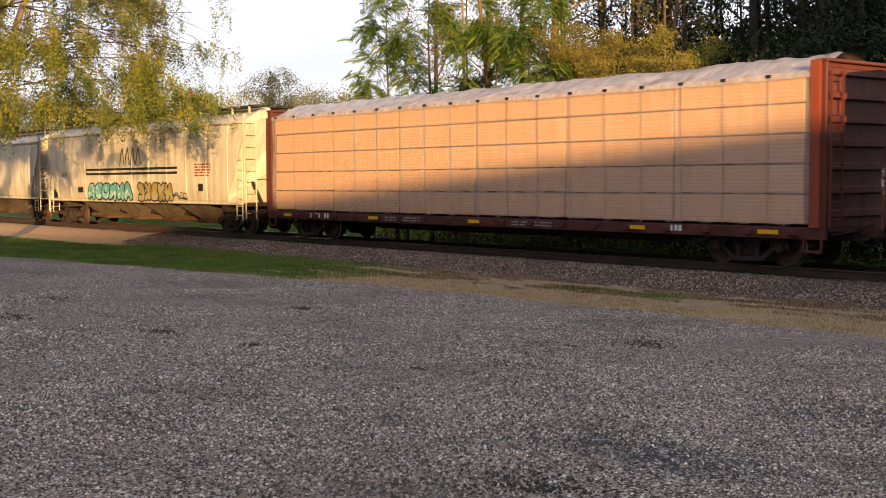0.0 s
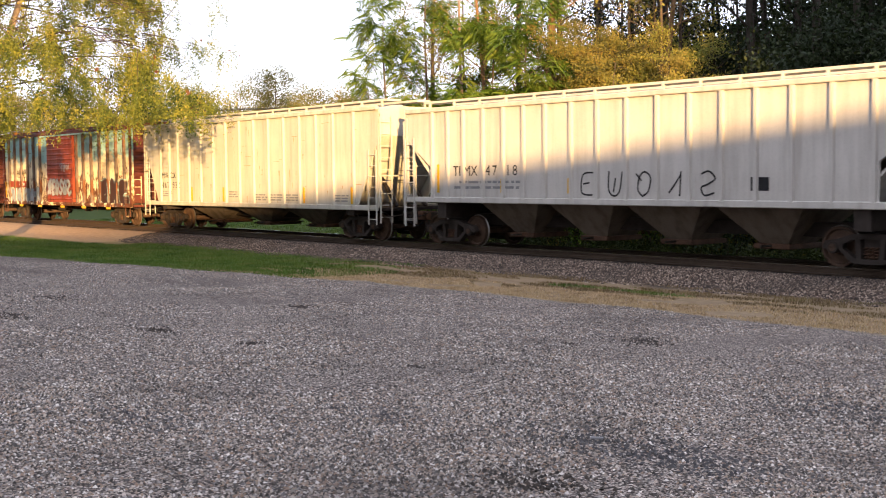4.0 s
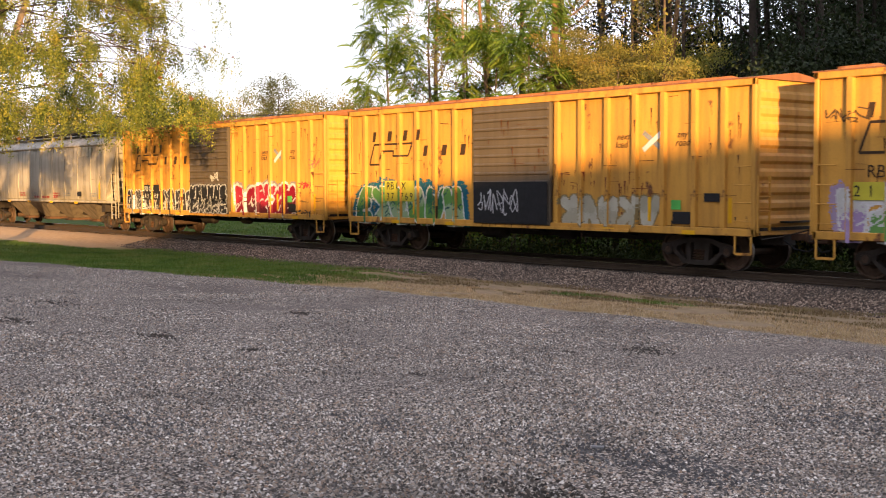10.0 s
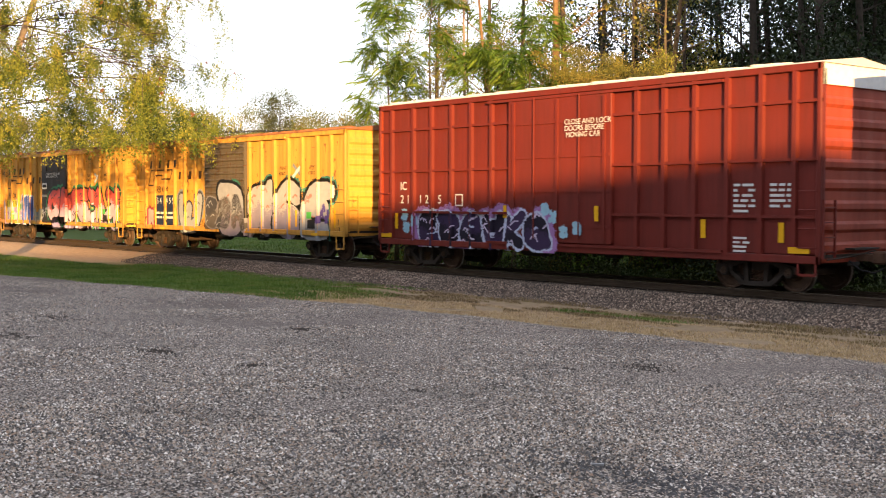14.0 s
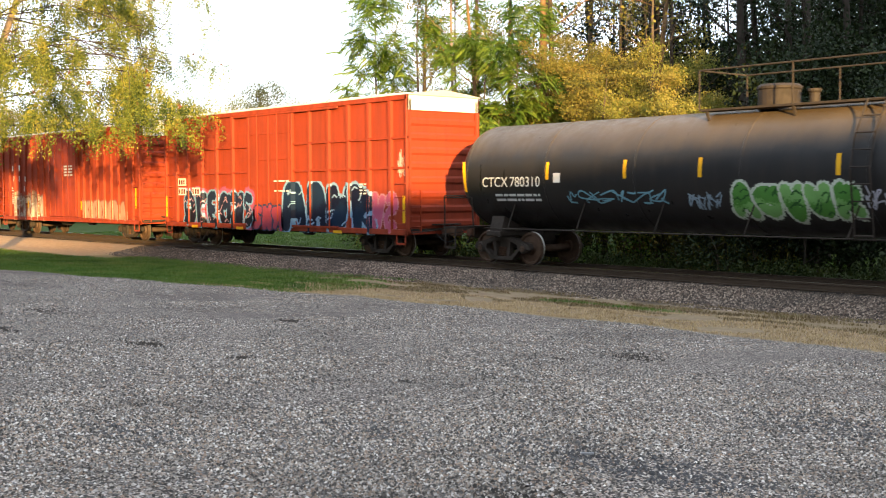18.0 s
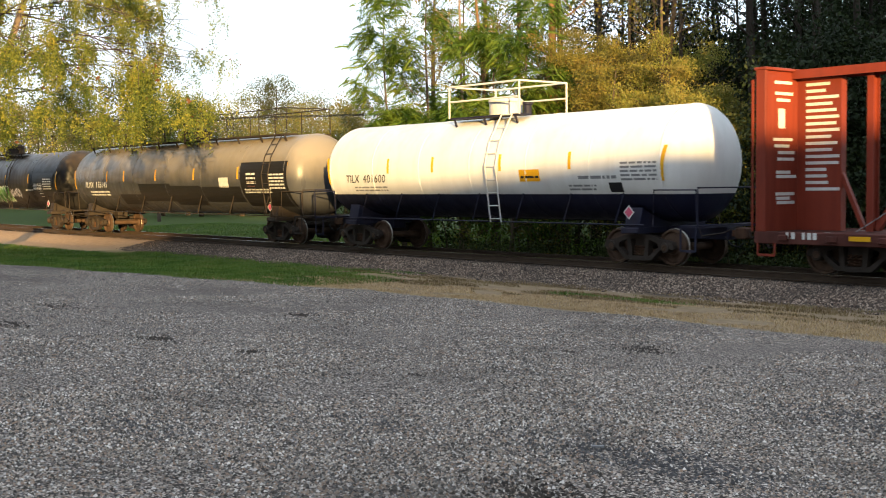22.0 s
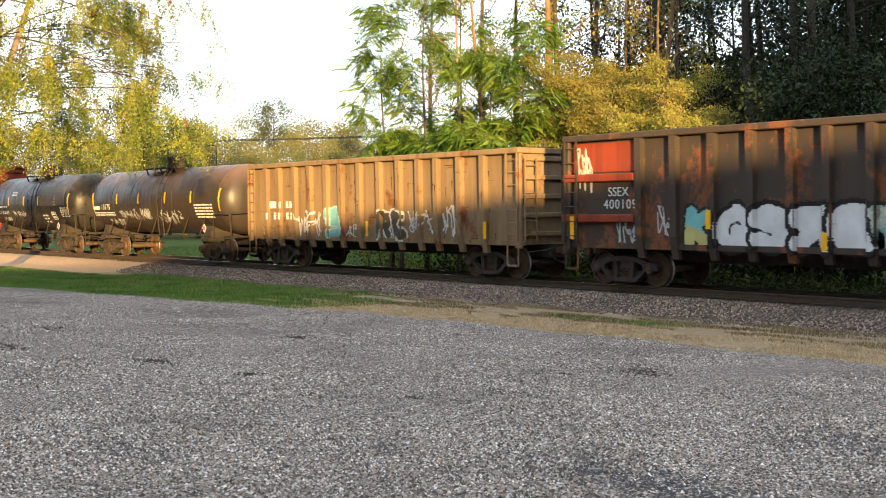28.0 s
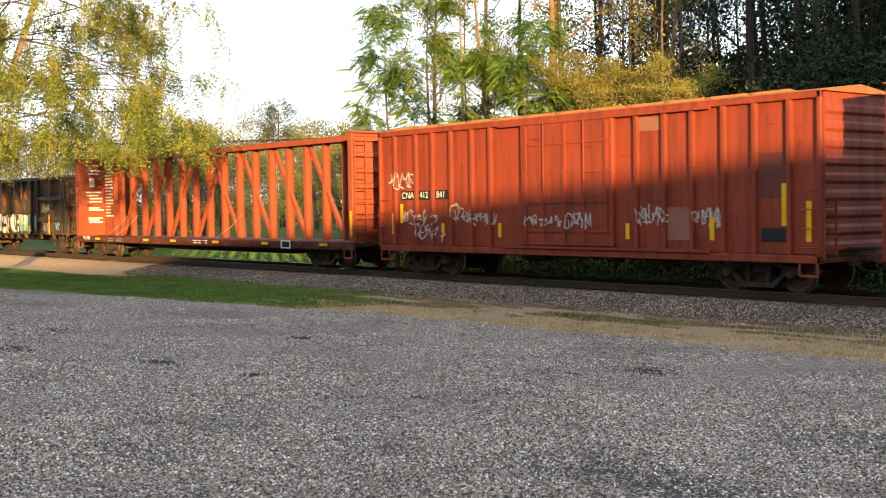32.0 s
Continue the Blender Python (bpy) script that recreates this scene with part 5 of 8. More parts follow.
def lumber_material():
    m, nt, b, co = material("stacked_lumber", 0.7, 0, 0.3)
    w = nt.nodes.new("ShaderNodeTexWave")
    w.bands_direction = "Z"
    w.inputs["Scale"].default_value, w.inputs["Distortion"].default_value, w.inputs["Detail"].default_value = 3.6, 0.6, 3
    nt.links.new(co, w.inputs["Vector"])
    n = tex(nt, co, 1.0, 5, 0.6, (0.5, 1, 14))
    big = tex(nt, co, 0.35, 3)
    c = mix(nt, n.outputs["Fac"], (0.45, 0.19, 0.064), (0.52, 0.275, 0.112))
    c = mix(nt, times(nt, ramp(nt, w.outputs["Fac"], 0.0, 0.12, (1, 1, 1, 1), (0, 0, 0, 1)), 0.55), c, (0.2, 0.1, 0.05))
    c = mix(nt, times(nt, big.outputs["Fac"], 0.25), c, (0.44, 0.26, 0.14))
    nt.links.new(c, b.inputs["Base Color"])
    return m


def film_material(name, tint, alpha):
    m, nt, b, co = material(name, 0.28, 0, 0.5)
    b.inputs["Base Color"].default_value = (*tint, 1)
    n = tex(nt, co, 2.2, 6, 0.65, (1.6, 1, 0.7))
    bump(nt, b, n.outputs["Fac"], 0.7, 0.06)
    t = nt.nodes.new("ShaderNodeBsdfTransparent")
    s = nt.nodes.new("ShaderNodeMixShader")
    nt.links.new(ramp(nt, n.outputs["Fac"], 0.3, 0.75, (alpha * 0.6,) * 3 + (1,), (alpha * 1.3,) * 3 + (1,)), s.inputs[0])
    nt.links.new(t.outputs[0], s.inputs[1])
    nt.links.new(b.outputs[0], s.inputs[2])
    nt.links.new(s.outputs[0], nt.nodes["Material Output"].inputs["Surface"])
    return m


LUMBER, PLASTIC, PLASTIC_TOP = lumber_material(), film_material("clear_plastic_wrap", (0.72, 0.66, 0.6), 0.24), film_material("milky_plastic_wrap", (0.36, 0.31, 0.29), 0.85)
DRYRED = spray((0.35, 0.06, 0.05))


def lumber_load(car):
    """Five tiers of bundled boards on each side of the beam, strapped and wrapped in plastic."""
    r = random.Random(5)
    zs = [1.0, 1.69, 2.36, 3.03, 3.70, 4.33]
    load = tagged(new("lumber_load"), "bundled lumber under clear plastic wrap on a flat car", "lumber")
    xs = [-11.1, -7.4, -3.7, 0.0, 3.7, 7.4, 11.1]
    for k in (-1, 1):
        for i in range(6):
            for j in range(5):
                d, e = r.uniform(-0.02, 0.02), r.uniform(0.005, 0.03)
                part("timber_block", Shape().box(xs[i] + 0.03, xs[i + 1] - 0.03, *sorted((k * 0.36, k * (1.40 + d))), zs[j] + e * 0.5 + 0.01, zs[j + 1] - 0.022, 0.01), LUMBER, load)
    for x in [-11.0 + 1.245 * i for i in range(18)]:
        z1 = 4.33
        part("strap", Shape().box(x - 0.007, x + 0.007, -1.475, -1.465, 0.95, z1).beam((x, -1.47, z1), (x, -0.3, 4.72), 0.03, 0.008), MAT_GREYPAINT, load)
        part("corner_guard", Shape().box(x - 0.06, x + 0.06, -1.49, -1.40, z1 - 0.05, z1 + 0.02), MAT_BLACK, load)
    # the wrap: a rippled skin over the near side, and a milky cover on top
    s, n, m = Shape(), 150, 9
    for i in range(n + 1):
        x = -11.25 + 22.55 * i / n
        for j in range(m + 1):
            t = j / m
            z = 1.02 + 0.05 * math.sin(i * 0.9) * (1 - t) + (4.34 - 1.02) * t
            s.v.append((x, -1.455 - 0.012 * math.sin(i * 1.7 + j * 0.8) - 0.02 * noise.noise(Vector((x * 1.5, z * 0.8, 0))), z))
    s.f += [(i * (m + 1) + j, (i + 1) * (m + 1) + j, (i + 1) * (m + 1) + j + 1, i * (m + 1) + j + 1) for i in range(n) for j in range(m)]
    part("plastic_wrap", s, PLASTIC, load, "clear wrinkled plastic wrap", smooth=True)
    s = Shape()
    ys = [(-1.47, 4.22), (-1.455, 4.35), (-1.2, 4.42), (-0.8, 4.6), (-0.3, 4.8), (0.3, 4.82), (0.8, 4.6), (1.2, 4.42), (1.47, 4.3)]
    for i in range(n + 1):
        x = -11.3 + 22.6 * i / n
        for q, (y, z) in enumerate(ys):
            bulge = 0.12 * noise.noise(Vector((x * 0.7, y, 3.0))) + 0.05 * noise.noise(Vector((x * 3, y * 2, 1.0)))
            s.v.append((x, y, z + (bulge if q > 1 else 0.25 * bulge)))
    k = len(ys)
    s.f += [(i * k + j, (i + 1) * k + j, (i + 1) * k + j + 1, i * k + j + 1) for i in range(n) for j in range(k - 1)]
    part("top_cover", s, PLASTIC_TOP, load, "milky grey plastic cover", smooth=True)
    return load


def railbox_marks(c, y, ink):
    """Emblem of the pool: leaning letter blocks, an outlined monogram and a crossed badge."""
    yy = lambda x: y(x) - 0.004
    glyphs(c, ink, -6.85, 3.45, 0.32, 4, yy, "lettering_block", 0.62, 1.9, 0.2)
    glyphs(c, ink, -4.2, 2.95, 0.32, 3, yy, "lettering_block", 0.7, 2.05, 0.2)
    s = Shape()
    P = [(-7.0, 2.72), (-6.75, 3.36), (-4.75, 3.36), (-4.95, 2.98), (-5.75, 2.98), (-5.7, 3.14), (-6.2, 3.14), (-6.38, 2.72), (-7.0, 2.72)]
    drape_line(s, P, 0.06, lambda x: y(x) - 0.004)
    part("monogram", s, ink, c)
    for a, b, col in (((4.68, 2.92), (5.3, 3.36), MAT_WHITE), ((4.68, 3.36), (5.3, 2.92), MAT_GREYPAINT)):
        s = Shape()
        drape_line(s, [a, b], 0.13, lambda x: y(x) - (0.004 if col is MAT_GREYPAINT else 0.007))
        part("badge_stroke", s, col, c)
    for t, x in (("next\nload", 3.8), ("any\nroad", 5.75)):
        words(c, t, x, 3.2, 0.24, ink, y(x + 0.2) - 0.012, 0.25)


INK = plain("dark_brown_lettering", (0.06, 0.035, 0.02), 0.6, 0, 0.8, 6)
SOFTRED = (0.42, 0.03, 0.05)


def wall_dirt(c, y, seed, col=(0.07, 0.035, 0.02), n=22, x0=-7.8, x1=7.8, z0=0.95, z1=4.2):
    """Scrapes and rust runs of their own shape on a side."""
    r = random.Random(seed)
    s = Shape()
    for _ in range(n):
        x, z = r.uniform(x0, x1), r.uniform(z0, z1)
        w, h = r.uniform(0.02, 0.08), r.uniform(0.08, 0.6)
        drape_fill(s, x, x + w, lambda q: z - h * (1 - abs(2 * (q - x) / w - 1)) ** 2, lambda q: z, lambda q: y(q) - 0.003, 0.008)
    for _ in range(n // 2):
        x, z, w = r.uniform(x0, x1 - 0.5), r.uniform(z0, z1), r.uniform(0.15, 0.5)
        drape_line(s, [(x, z), (x + w, z + r.uniform(-0.03, 0.03))], r.uniform(0.006, 0.02), lambda q: y(q) - 0.003)
    tagged(part("rust_mark", s, spray(col), c, "rust runs and scrapes"), kind="stuff")


def train():
    # two covered hoppers at the head of what is seen
    c, y = smooth_hopper("hopper_car", 18.0, 4.6, 1.25, PAINT_GREYHOP, PAINT_GREYHOP, "weathered grey covered hopper car, dappled by tree shade")
    couple(c, -78.6, -60.6)
    bars(c, MAT_GREYPAINT, -7, -5, 2.6, 3, y, 0.12, 0.08, seed=2)
    c, y = smooth_hopper("hopper_car", 19.6, 4.75, 1.2, PAINT_GREYHOP, PAINT_GREYHOP, "pale grey covered hopper car with a double stripe and graffiti")
    couple(c, -59.2, -39.6)
    for z in (2.36, 2.56):
        patch(c, MAT_BLACK, -5.0, 4.4, z, z + 0.1, -1.556, "stripe", "black side stripe")
    s = Shape()
    for i in range(4):
        a = -1.2 + i * 0.55
        drape_line(s, [(a, 2.75), (a + 0.15, 3.3), (a + 0.3, 3.55), (a + 0.45, 2.8)], 0.07, lambda x: -1.556)
    part("monogram", s, MAT_BLACK, c)
    graffiti(c, -4.8, 0.0, 1.0 + 0.25, 1.95, lambda x: -1.548, [(0.12, 0.45, 0.45), (0.25, 0.6, 0.6)], seed=3, n=6, inner=(0.8, 0.8, 0.75))
    graffiti(c, 0.65, 3.9, 1.25, 1.95, lambda x: -1.548, [(0.35, 0.3, 0.1), (0.45, 0.4, 0.2)], seed=4, n=5)
    scrawl(c, 4.0, 5.2, 1.3, 1.6, lambda x: -1.548, (0.03, 0.03, 0.03), 5, 0.05, 4)
    bars(c, DRYRED, 5.9, 7.2, 2.75, 5, -1.552, 0.06, 0.05, seed=7)
    patch(c, MAT_BLACK, 6.2, 6.6, 1.65, 1.95, -1.552, "consolidated_stencil")
    patch(c, MAT_BLACK, -6.0, -5.4, 1.55, 1.8, -1.552, "consolidated_stencil")
    glyphs(c, MAT_GREYPAINT, -8.0, 2.3, 0.22, 4, -1.552)
    wall_dirt(c, lambda x: -1.545, 4, (0.22, 0.15, 0.09), 16, -8, 8, 1.4, 3.9)

    # lumber on a centre-beam flat
    c, y = centerbeam("flat_car", 23.3, 4.55, PAINT_DARKRED, "dark red centre-beam flat car loaded with wrapped lumber", loaded=True)
    part("end_sheet", Shape().box(11.25, 11.5, -1.48, -1.3, 0.95, 4.6), PAINT_CENTERBEAM, c, "orange-red end post")
    couple(c, -38.0, -14.7)
    couple(lumber_load(c), -38.0, -14.7)
    for x in (-10.4, -5.2, -0.2, 6.1, 9.95):
        reflector(c, x, 0.78, -1.53, 0.5 if x < 9 else 0.55, 0.1)
    glyphs(c, MAT_WHITE, -8.8, 0.76, 0.16, 7, -1.456, gap=0.5, skip=(1, 4))
    glyphs(c, MAT_WHITE, 7.35, 0.78, 0.14, 3, -1.456)
    bars(c, MAT_GREYPAINT, -4.4, -2.6, 0.88, 2, -1.456, 0.04, 0.04, seed=3)
    bars(c, MAT_GREYPAINT, 1.6, 3.2, 0.88, 2, -1.456, 0.04, 0.04, seed=5)

    # peeling pale blue box car
    c, y = boxcar("box_car", 16.0, 4.5, 0.84, PAINT_AQUA, PAINT_DARKRED, "peeling pale blue box car with red sliding door and rust", [-7.17, -6.34, -5.4, -4.52, -3.62, -2.74, 1.95, 2.76, 3.68, 4.62, 5.55, 6.45, 7.3], (-1.6, 1.65, 1.0, 4.25, "slats"), rib_mat=PAINT_AQUARIB, door_mat=PAINT_REDDOOR, end_mat=PAINT_DARKRED, trim_mat=PAINT_DARKRED)
    couple(c, -13.3, 2.7)
    yy = lambda x: y(x) - 0.004
    patch(c, PAINT_REDDOOR, -7.1, -4.7, 1.75, 2.05, y(-6.8) - 0.03, "number_panel", "dark red number panel")
    words(c, "AC WR", -6.1, 2.38, 0.42, MAT_BLACK, y(-5.8) - 0.03)
    words(c, "811 008", -5.8, 1.82, 0.24, MAT_WHITE, y(-6.8) - 0.036)
    graffiti(c, -7.2, -2.8, 0.95, 1.7, y, [(0.42, 0.46, 0.47), (0.3, 0.36, 0.4)], (0.2, 0.12, 0.1), seed=8, n=6, lw=0.04)
    graffiti(c, -1.45, 1.5, 1.35, 2.15, y, [(0.42, 0.44, 0.44), (0.34, 0.38, 0.4)], (0.18, 0.05, 0.04), seed=9, n=6, lw=0.04)
    scrawl(c, 0.2, 1.4, 2.5, 2.9, y, (0.5, 0.45, 0.45), 10, 0.05, 5)
    graffiti(c, 4.6, 7.6, 0.95, 2.1, y, [(0.06, 0.03, 0.028)], (0.25, 0.42, 0.44), seed=12, n=3, lw=0.04)
    for x in (-5.6, -2.95, 0.0, 2.6, 5.4):
        reflector(c, x, 0.74, -1.52, 0.5, 0.1)
    part("reflector", Shape().box(-7.66, -7.56, -1.51, -1.5, 1.2, 2.05), MAT_REFLECT, c)
    wall_dirt(c, y, 21, (0.1, 0.04, 0.02), 90)
    wall_dirt(c, y, 22, (0.2, 0.07, 0.03), 60)
    wall_dirt(c, y, 23, (0.05, 0.03, 0.02), 140, -7.6, 7.6, 1.1, 2.4)

    # two posted covered hoppers
    posts = [-7.0, -6.2, -5.45, -4.47, -3.47, -2.45, -1.45, -0.4, 0.65, 1.7, 2.75, 3.8, 4.85, 5.9, 7.1]
    c, y = ribbed_hopper("hopper_car", 17.1, 4.3, 1.12, PAINT_WHITEHOP, PAINT_WHITEHOP, "clean white covered hopper car with side posts", posts, 3, (3.42, 1.25, 1.12))
    couple(c, 4.1, 21.2)
    words(c, "MW CX", -6.95, 2.12, 0.36, MAT_BLACK, y(0) - 0.006)
    digits(c, MAT_BLACK, "462 932", -6.95, 1.72, 0.26, y, 0.92)
    for x, sd in ((-6.9, 1), (-1.3, 2), (0.7, 3), (1.75, 4), (2.85, 5), (5.9, 6)):
        bars(c, MAT_GREYPAINT, x, x + 0.85, 1.6 if x < 0 else 1.5, 3, y, 0.05, 0.04, seed=sd)
    for x in (-1.62, 4.1, 7.0, -4.2):
        part("reflector", Shape().box(x, x + 0.1, -1.53, -1.515, 1.2, 1.75), MAT_REFLECT, c)
    wall_dirt(c, y, 24, (0.5, 0.33, 0.16), 50, -8, 8, 1.2, 4.0)
    c, y = ribbed_hopper("hopper_car", 17.5, 4.08, 1.42, PAINT_WHITEHOP2, PAINT_WHITEHOP2, "pale grey covered hopper car with side posts and sprayed letters", [-7.35, -6.62, -5.9, -5.03, -4.17, -3.33, -2.48, -1.5, -0.55, 0.45, 1.45, 2.45, 3.4, 4.35, 5.3, 6.3, 7.3], 4, (3.26, 1.35, 2.32))
    couple(c, 22.5, 40.0)
    words(c, "TI MX", -6.4, 2.1, 0.42, MAT_BLACK, y(0) - 0.006)
    digits(c, MAT_BLACK, "47 18", -4.95, 2.1, 0.3, y, 0.95)
    bars(c, MAT_GREYPAINT, -6.35, -3.5, 1.95, 2, y, 0.07, 0.09, seed=8)
    sp = Shape()
    rr = random.Random(33)
    for i in range(5):
        for q in strokes(rr, -1.2 + 0.98 * i, -0.7 + 0.98 * i, 1.55, 2.15, 0.1)[:2]:
            drape_line(sp, q, 0.045, lambda x: y(x) - 0.004, 0.05, 0.00004)
    part("graffiti_tag", sp, spray((0.03, 0.03, 0.032)), c, "widely spaced thin black spray strokes")
    for x in (-7.15, -4.3, -1.65):
        part("reflector", Shape().box(x, x + 0.1, y(x) - 0.01, y(x), 1.6, 2.45 if x < -7 else 2.0), MAT_REFLECT, c)
    patch(c, MAT_BLACK, 4.2, 4.7, 1.69, 2.0, y(0) - 0.003, "consolidated_stencil")

    # two rounded covered hoppers
    for i, (u0, u1, m, lab) in enumerate(((41.4, 59.6, PAINT_TANHOP, "beige rounded covered hopper car with black block lettering"), (60.4, 78.7, PAINT_GREYHOP2, "dirty light grey rounded covered hopper car"))):
        c, y = smooth_hopper("hopper_car", u1 - u0, 4.45, 1.32, m, PAINT_GREYHOP2, lab)
        couple(c, u0, u1)
        words(c, "GACX", -7.5, 2.42, 0.31, MAT_BLACK, -1.556)
        digits(c, MAT_BLACK, ("8067", "8129")[i], -7.45, 2.0, 0.22, -1.556)
        if i == 0:
            glyphs(c, MAT_BLACK, 5.25, 3.35, 0.5, 4, -1.552, "lettering_block", 0.75, 0.2, 0.12)
            scrawl(c, -1.0, 1.0, 1.55, 2.0, lambda x: -1.546, (0.16, 0.15, 0.13), 31, 0.035, 5)
            scrawl(c, 1.2, 3.4, 1.6, 1.9, lambda x: -1.546, (0.25, 0.23, 0.2), 32, 0.03, 6)
        else:
            glyphs(c, spray((0.6, 0.54, 0.43)), 4.9, 3.45, 0.45, 4, -1.552, "lettering_block", 0.75, 0.2, 0.1)
            bars(c, DRYRED, -0.9, 2.2, 1.55, 1, -1.552, 0.1, seed=44)
        for x in (-4.9, -1.95, 1.1, 4.25):
            part("reflector", Shape().box(x, x + 0.12, -1.556, -1.55, 1.48, 1.95) if i == 0 else Shape().box(x, x + 0.4, -1.53, -1.52, 1.2, 1.3), MAT_REFLECT, c)
        for x in (-8.0, 7.25):
            part("reflector", Shape().box(x, x + 0.14, -1.556, -1.55, 1.45, 2.35), MAT_REFLECT, c)
        patch(c, MAT_BLACK, 4.7, 5.2, 1.55, 1.78, -1.552, "consolidated_stencil")
        for x, sd, mt in ((-3.05, 1, DRYRED), (1.65, 2, DRYRED), (-1.3, 3, MAT_GREYPAINT), (3.0, 4, MAT_GREYPAINT), (6.2, 5, MAT_GREYPAINT), (-6.9, 6, MAT_GREYPAINT)):
            bars(c, mt, x, x + 0.85, 1.72, 2, -1.551, 0.06, 0.05, seed=sd)
        part("end_brace_plate", Shape().beam((7.0, -1.56, 2.0), (7.45, -1.56, 2.5), 0.22, 0.02, (0, 1, 0)), m, c)
        wall_dirt(c, lambda x: -1.545, 40 + i, (0.3, 0.24, 0.17), 18, -8, 8, 1.4, 3.9)

    # four yellow box cars
    ribs = [-7.19, -6.28, -5.33, -4.46, -3.56, -2.63, 1.68, 2.56, 3.49, 4.44, 5.36, 6.32, 7.18]
    for i, (u0, u1, lab) in enumerate(((79.35, 95.6, "yellow box car with black-white and dark red graffiti"), (97.0, 113.2, "yellow box car with green and teal graffiti"),
                                       (114.7, 130.8, "yellow box car with black door and pink graffiti"), (132.1, 148.3, "yellow box car with navy number panel and grey graffiti"))):
        c, y = boxcar("box_car", u1 - u0, 4.5, 0.86, PAINT_YELLOW, PAINT_RUSTROOF, lab, ribs, (-1.7, 1.48, 0.95, 4.3, "sheet" if i == 2 else "slats"), door_mat=PAINT_BLACKDOOR if i == 2 else PAINT_BROWNDOOR, end_mat=PAINT_YELLOW)
        couple(c, u0, u1)
        yy = lambda x: y(x) - 0.004
        railbox_marks(c, y, INK)
        wall_dirt(c, y, 50 + i, (0.12, 0.045, 0.015), 70)
        wall_dirt(c, y, 150 + i, (0.06, 0.04, 0.025), 60, -7.9, 7.9, 0.95, 1.5)
        for x in (-5.7, -3.0, 3.4, 6.0):
            reflector(c, x, 0.86, -1.51, 0.4, 0.1)
        for x in (-4.7, 4.85, 7.3):
            part("reflector", Shape().box(x, x + 0.1, y(x) - 0.02, y(x) - 0.012, 1.15, 1.75), MAT_REFLECT, c)
        patch(c, MAT_BLACK, 5.65, 6.2, 1.1, 1.4, y(5.8) - 0.03, "consolidated_stencil")
        patch(c, spray((0.1, 0.55, 0.12)), 5.6, 5.9, 1.45, 1.68, y(5.8) - 0.03, "sticker", "small green sticker")
        if i == 0:
            graffiti(c, -7.9, -1.8, 0.85, 1.85, y, [(0.02, 0.02, 0.025), (0.05, 0.05, 0.06)], (0.72, 0.72, 0.72), None, 13, 61, 0.05, (0.6, 0.6, 0.62))
            graffiti(c, -7.3, -5.9, 0.85, 1.75, y, [(0.65, 0.65, 0.65)], (0.03, 0.03, 0.03), None, 2, 62, 0.05)
            patch(c, MAT_BLACK, -6.15, -4.55, 1.45, 2.1, y(-5.8) - 0.03, "number_panel", "black number panel")
            words(c, "RB OX", -6.05, 1.82, 0.3, MAT_WHITE, y(-5.8) - 0.05)
            digits(c, MAT_WHITE, "431 08", -6.05, 1.52, 0.2, lambda x: y(x) - 0.036, 1.15)
            patch(c, MAT_BLACK, -1.6, 1.42, 0.98, 2.1, -1.572, "graffiti_ground", "black sprayed ground on the door")
            graffiti(c, -1.6, 1.4, 1.5, 2.05, lambda x: -1.574, [(0.02, 0.02, 0.02)], (0.6, 0.6, 0.6), None, 6, 63, 0.045)
            graffiti(c, -1.6, 1.4, 1.0, 1.5, lambda x: -1.574, [(0.02, 0.02, 0.02)], (0.6, 0.6, 0.6), None, 5, 64, 0.045, (0.5, 0.5, 0.5))
            scrawl(c, 0.1, 0.9, 2.2, 2.6, y, (0.6, 0.6, 0.58), 65, 0.05, 3)
            graffiti(c, 1.8, 6.1, 0.87, 2.05, y, [(0.28, 0.01, 0.03), (0.45, 0.03, 0.06), (0.12, 0.02, 0.03)], (0.68, 0.66, 0.66), (0.3, 0.28, 0.28), 5, 66, 0.09, (0.7, 0.7, 0.7), 0.06)
            scrawl(c, 6.4, 7.2, 1.95, 2.2, y, (0.5, 0.03, 0.05), 67, 0.045, 4)
            scrawl(c, 6.2, 7.2, 0.95, 1.2, y, (0.04, 0.04, 0.04), 68, 0.04, 4)
            scrawl(c, 7.0, 7.7, 2.6, 3.0, y, (0.5, 0.12, 0.1), 69, 0.035, 3)
        elif i == 1:
            graffiti(c, -7.7, -2.3, 0.85, 2.0, y, [(0.03, 0.17, 0.08), (0.13, 0.33, 0.08), (0.34, 0.48, 0.28)], (0.7, 0.72, 0.68), (0.012, 0.13, 0.19), 6, 71, 0.055, (0.02, 0.1, 0.1), 0.15, 1.6)
            patch(c, spray((0.62, 0.55, 0.06)), -6.15, -4.5, 1.55, 2.2, y(-5.8) - 0.03, "number_panel", "yellow number panel")
            words(c, "RB OX", -6.05, 1.92, 0.34, MAT_BLACK, y(-5.8) - 0.036)
            digits(c, MAT_BLACK, "37 769", -6.05, 1.6, 0.22, lambda x: y(x) - 0.036, 1.1)
            patch(c, MAT_BLACK, -1.62, 1.42, 0.98, 2.15, -1.572, "graffiti_ground", "black sprayed lower door")
            scrawl(c, -1.4, 0.2, 1.2, 1.95, lambda x: -1.574, (0.6, 0.6, 0.62), 73, 0.045, 6)
            graffiti(c, 1.8, 5.2, 1.0, 1.75, y, [(0.45, 0.42, 0.32), (0.55, 0.52, 0.42)], (0.3, 0.22, 0.1), None, 5, 74, 0.05)
            patch(c, MAT_BLACK, 6.6, 7.1, 1.65, 1.85, y(6.8) - 0.03, "decal")
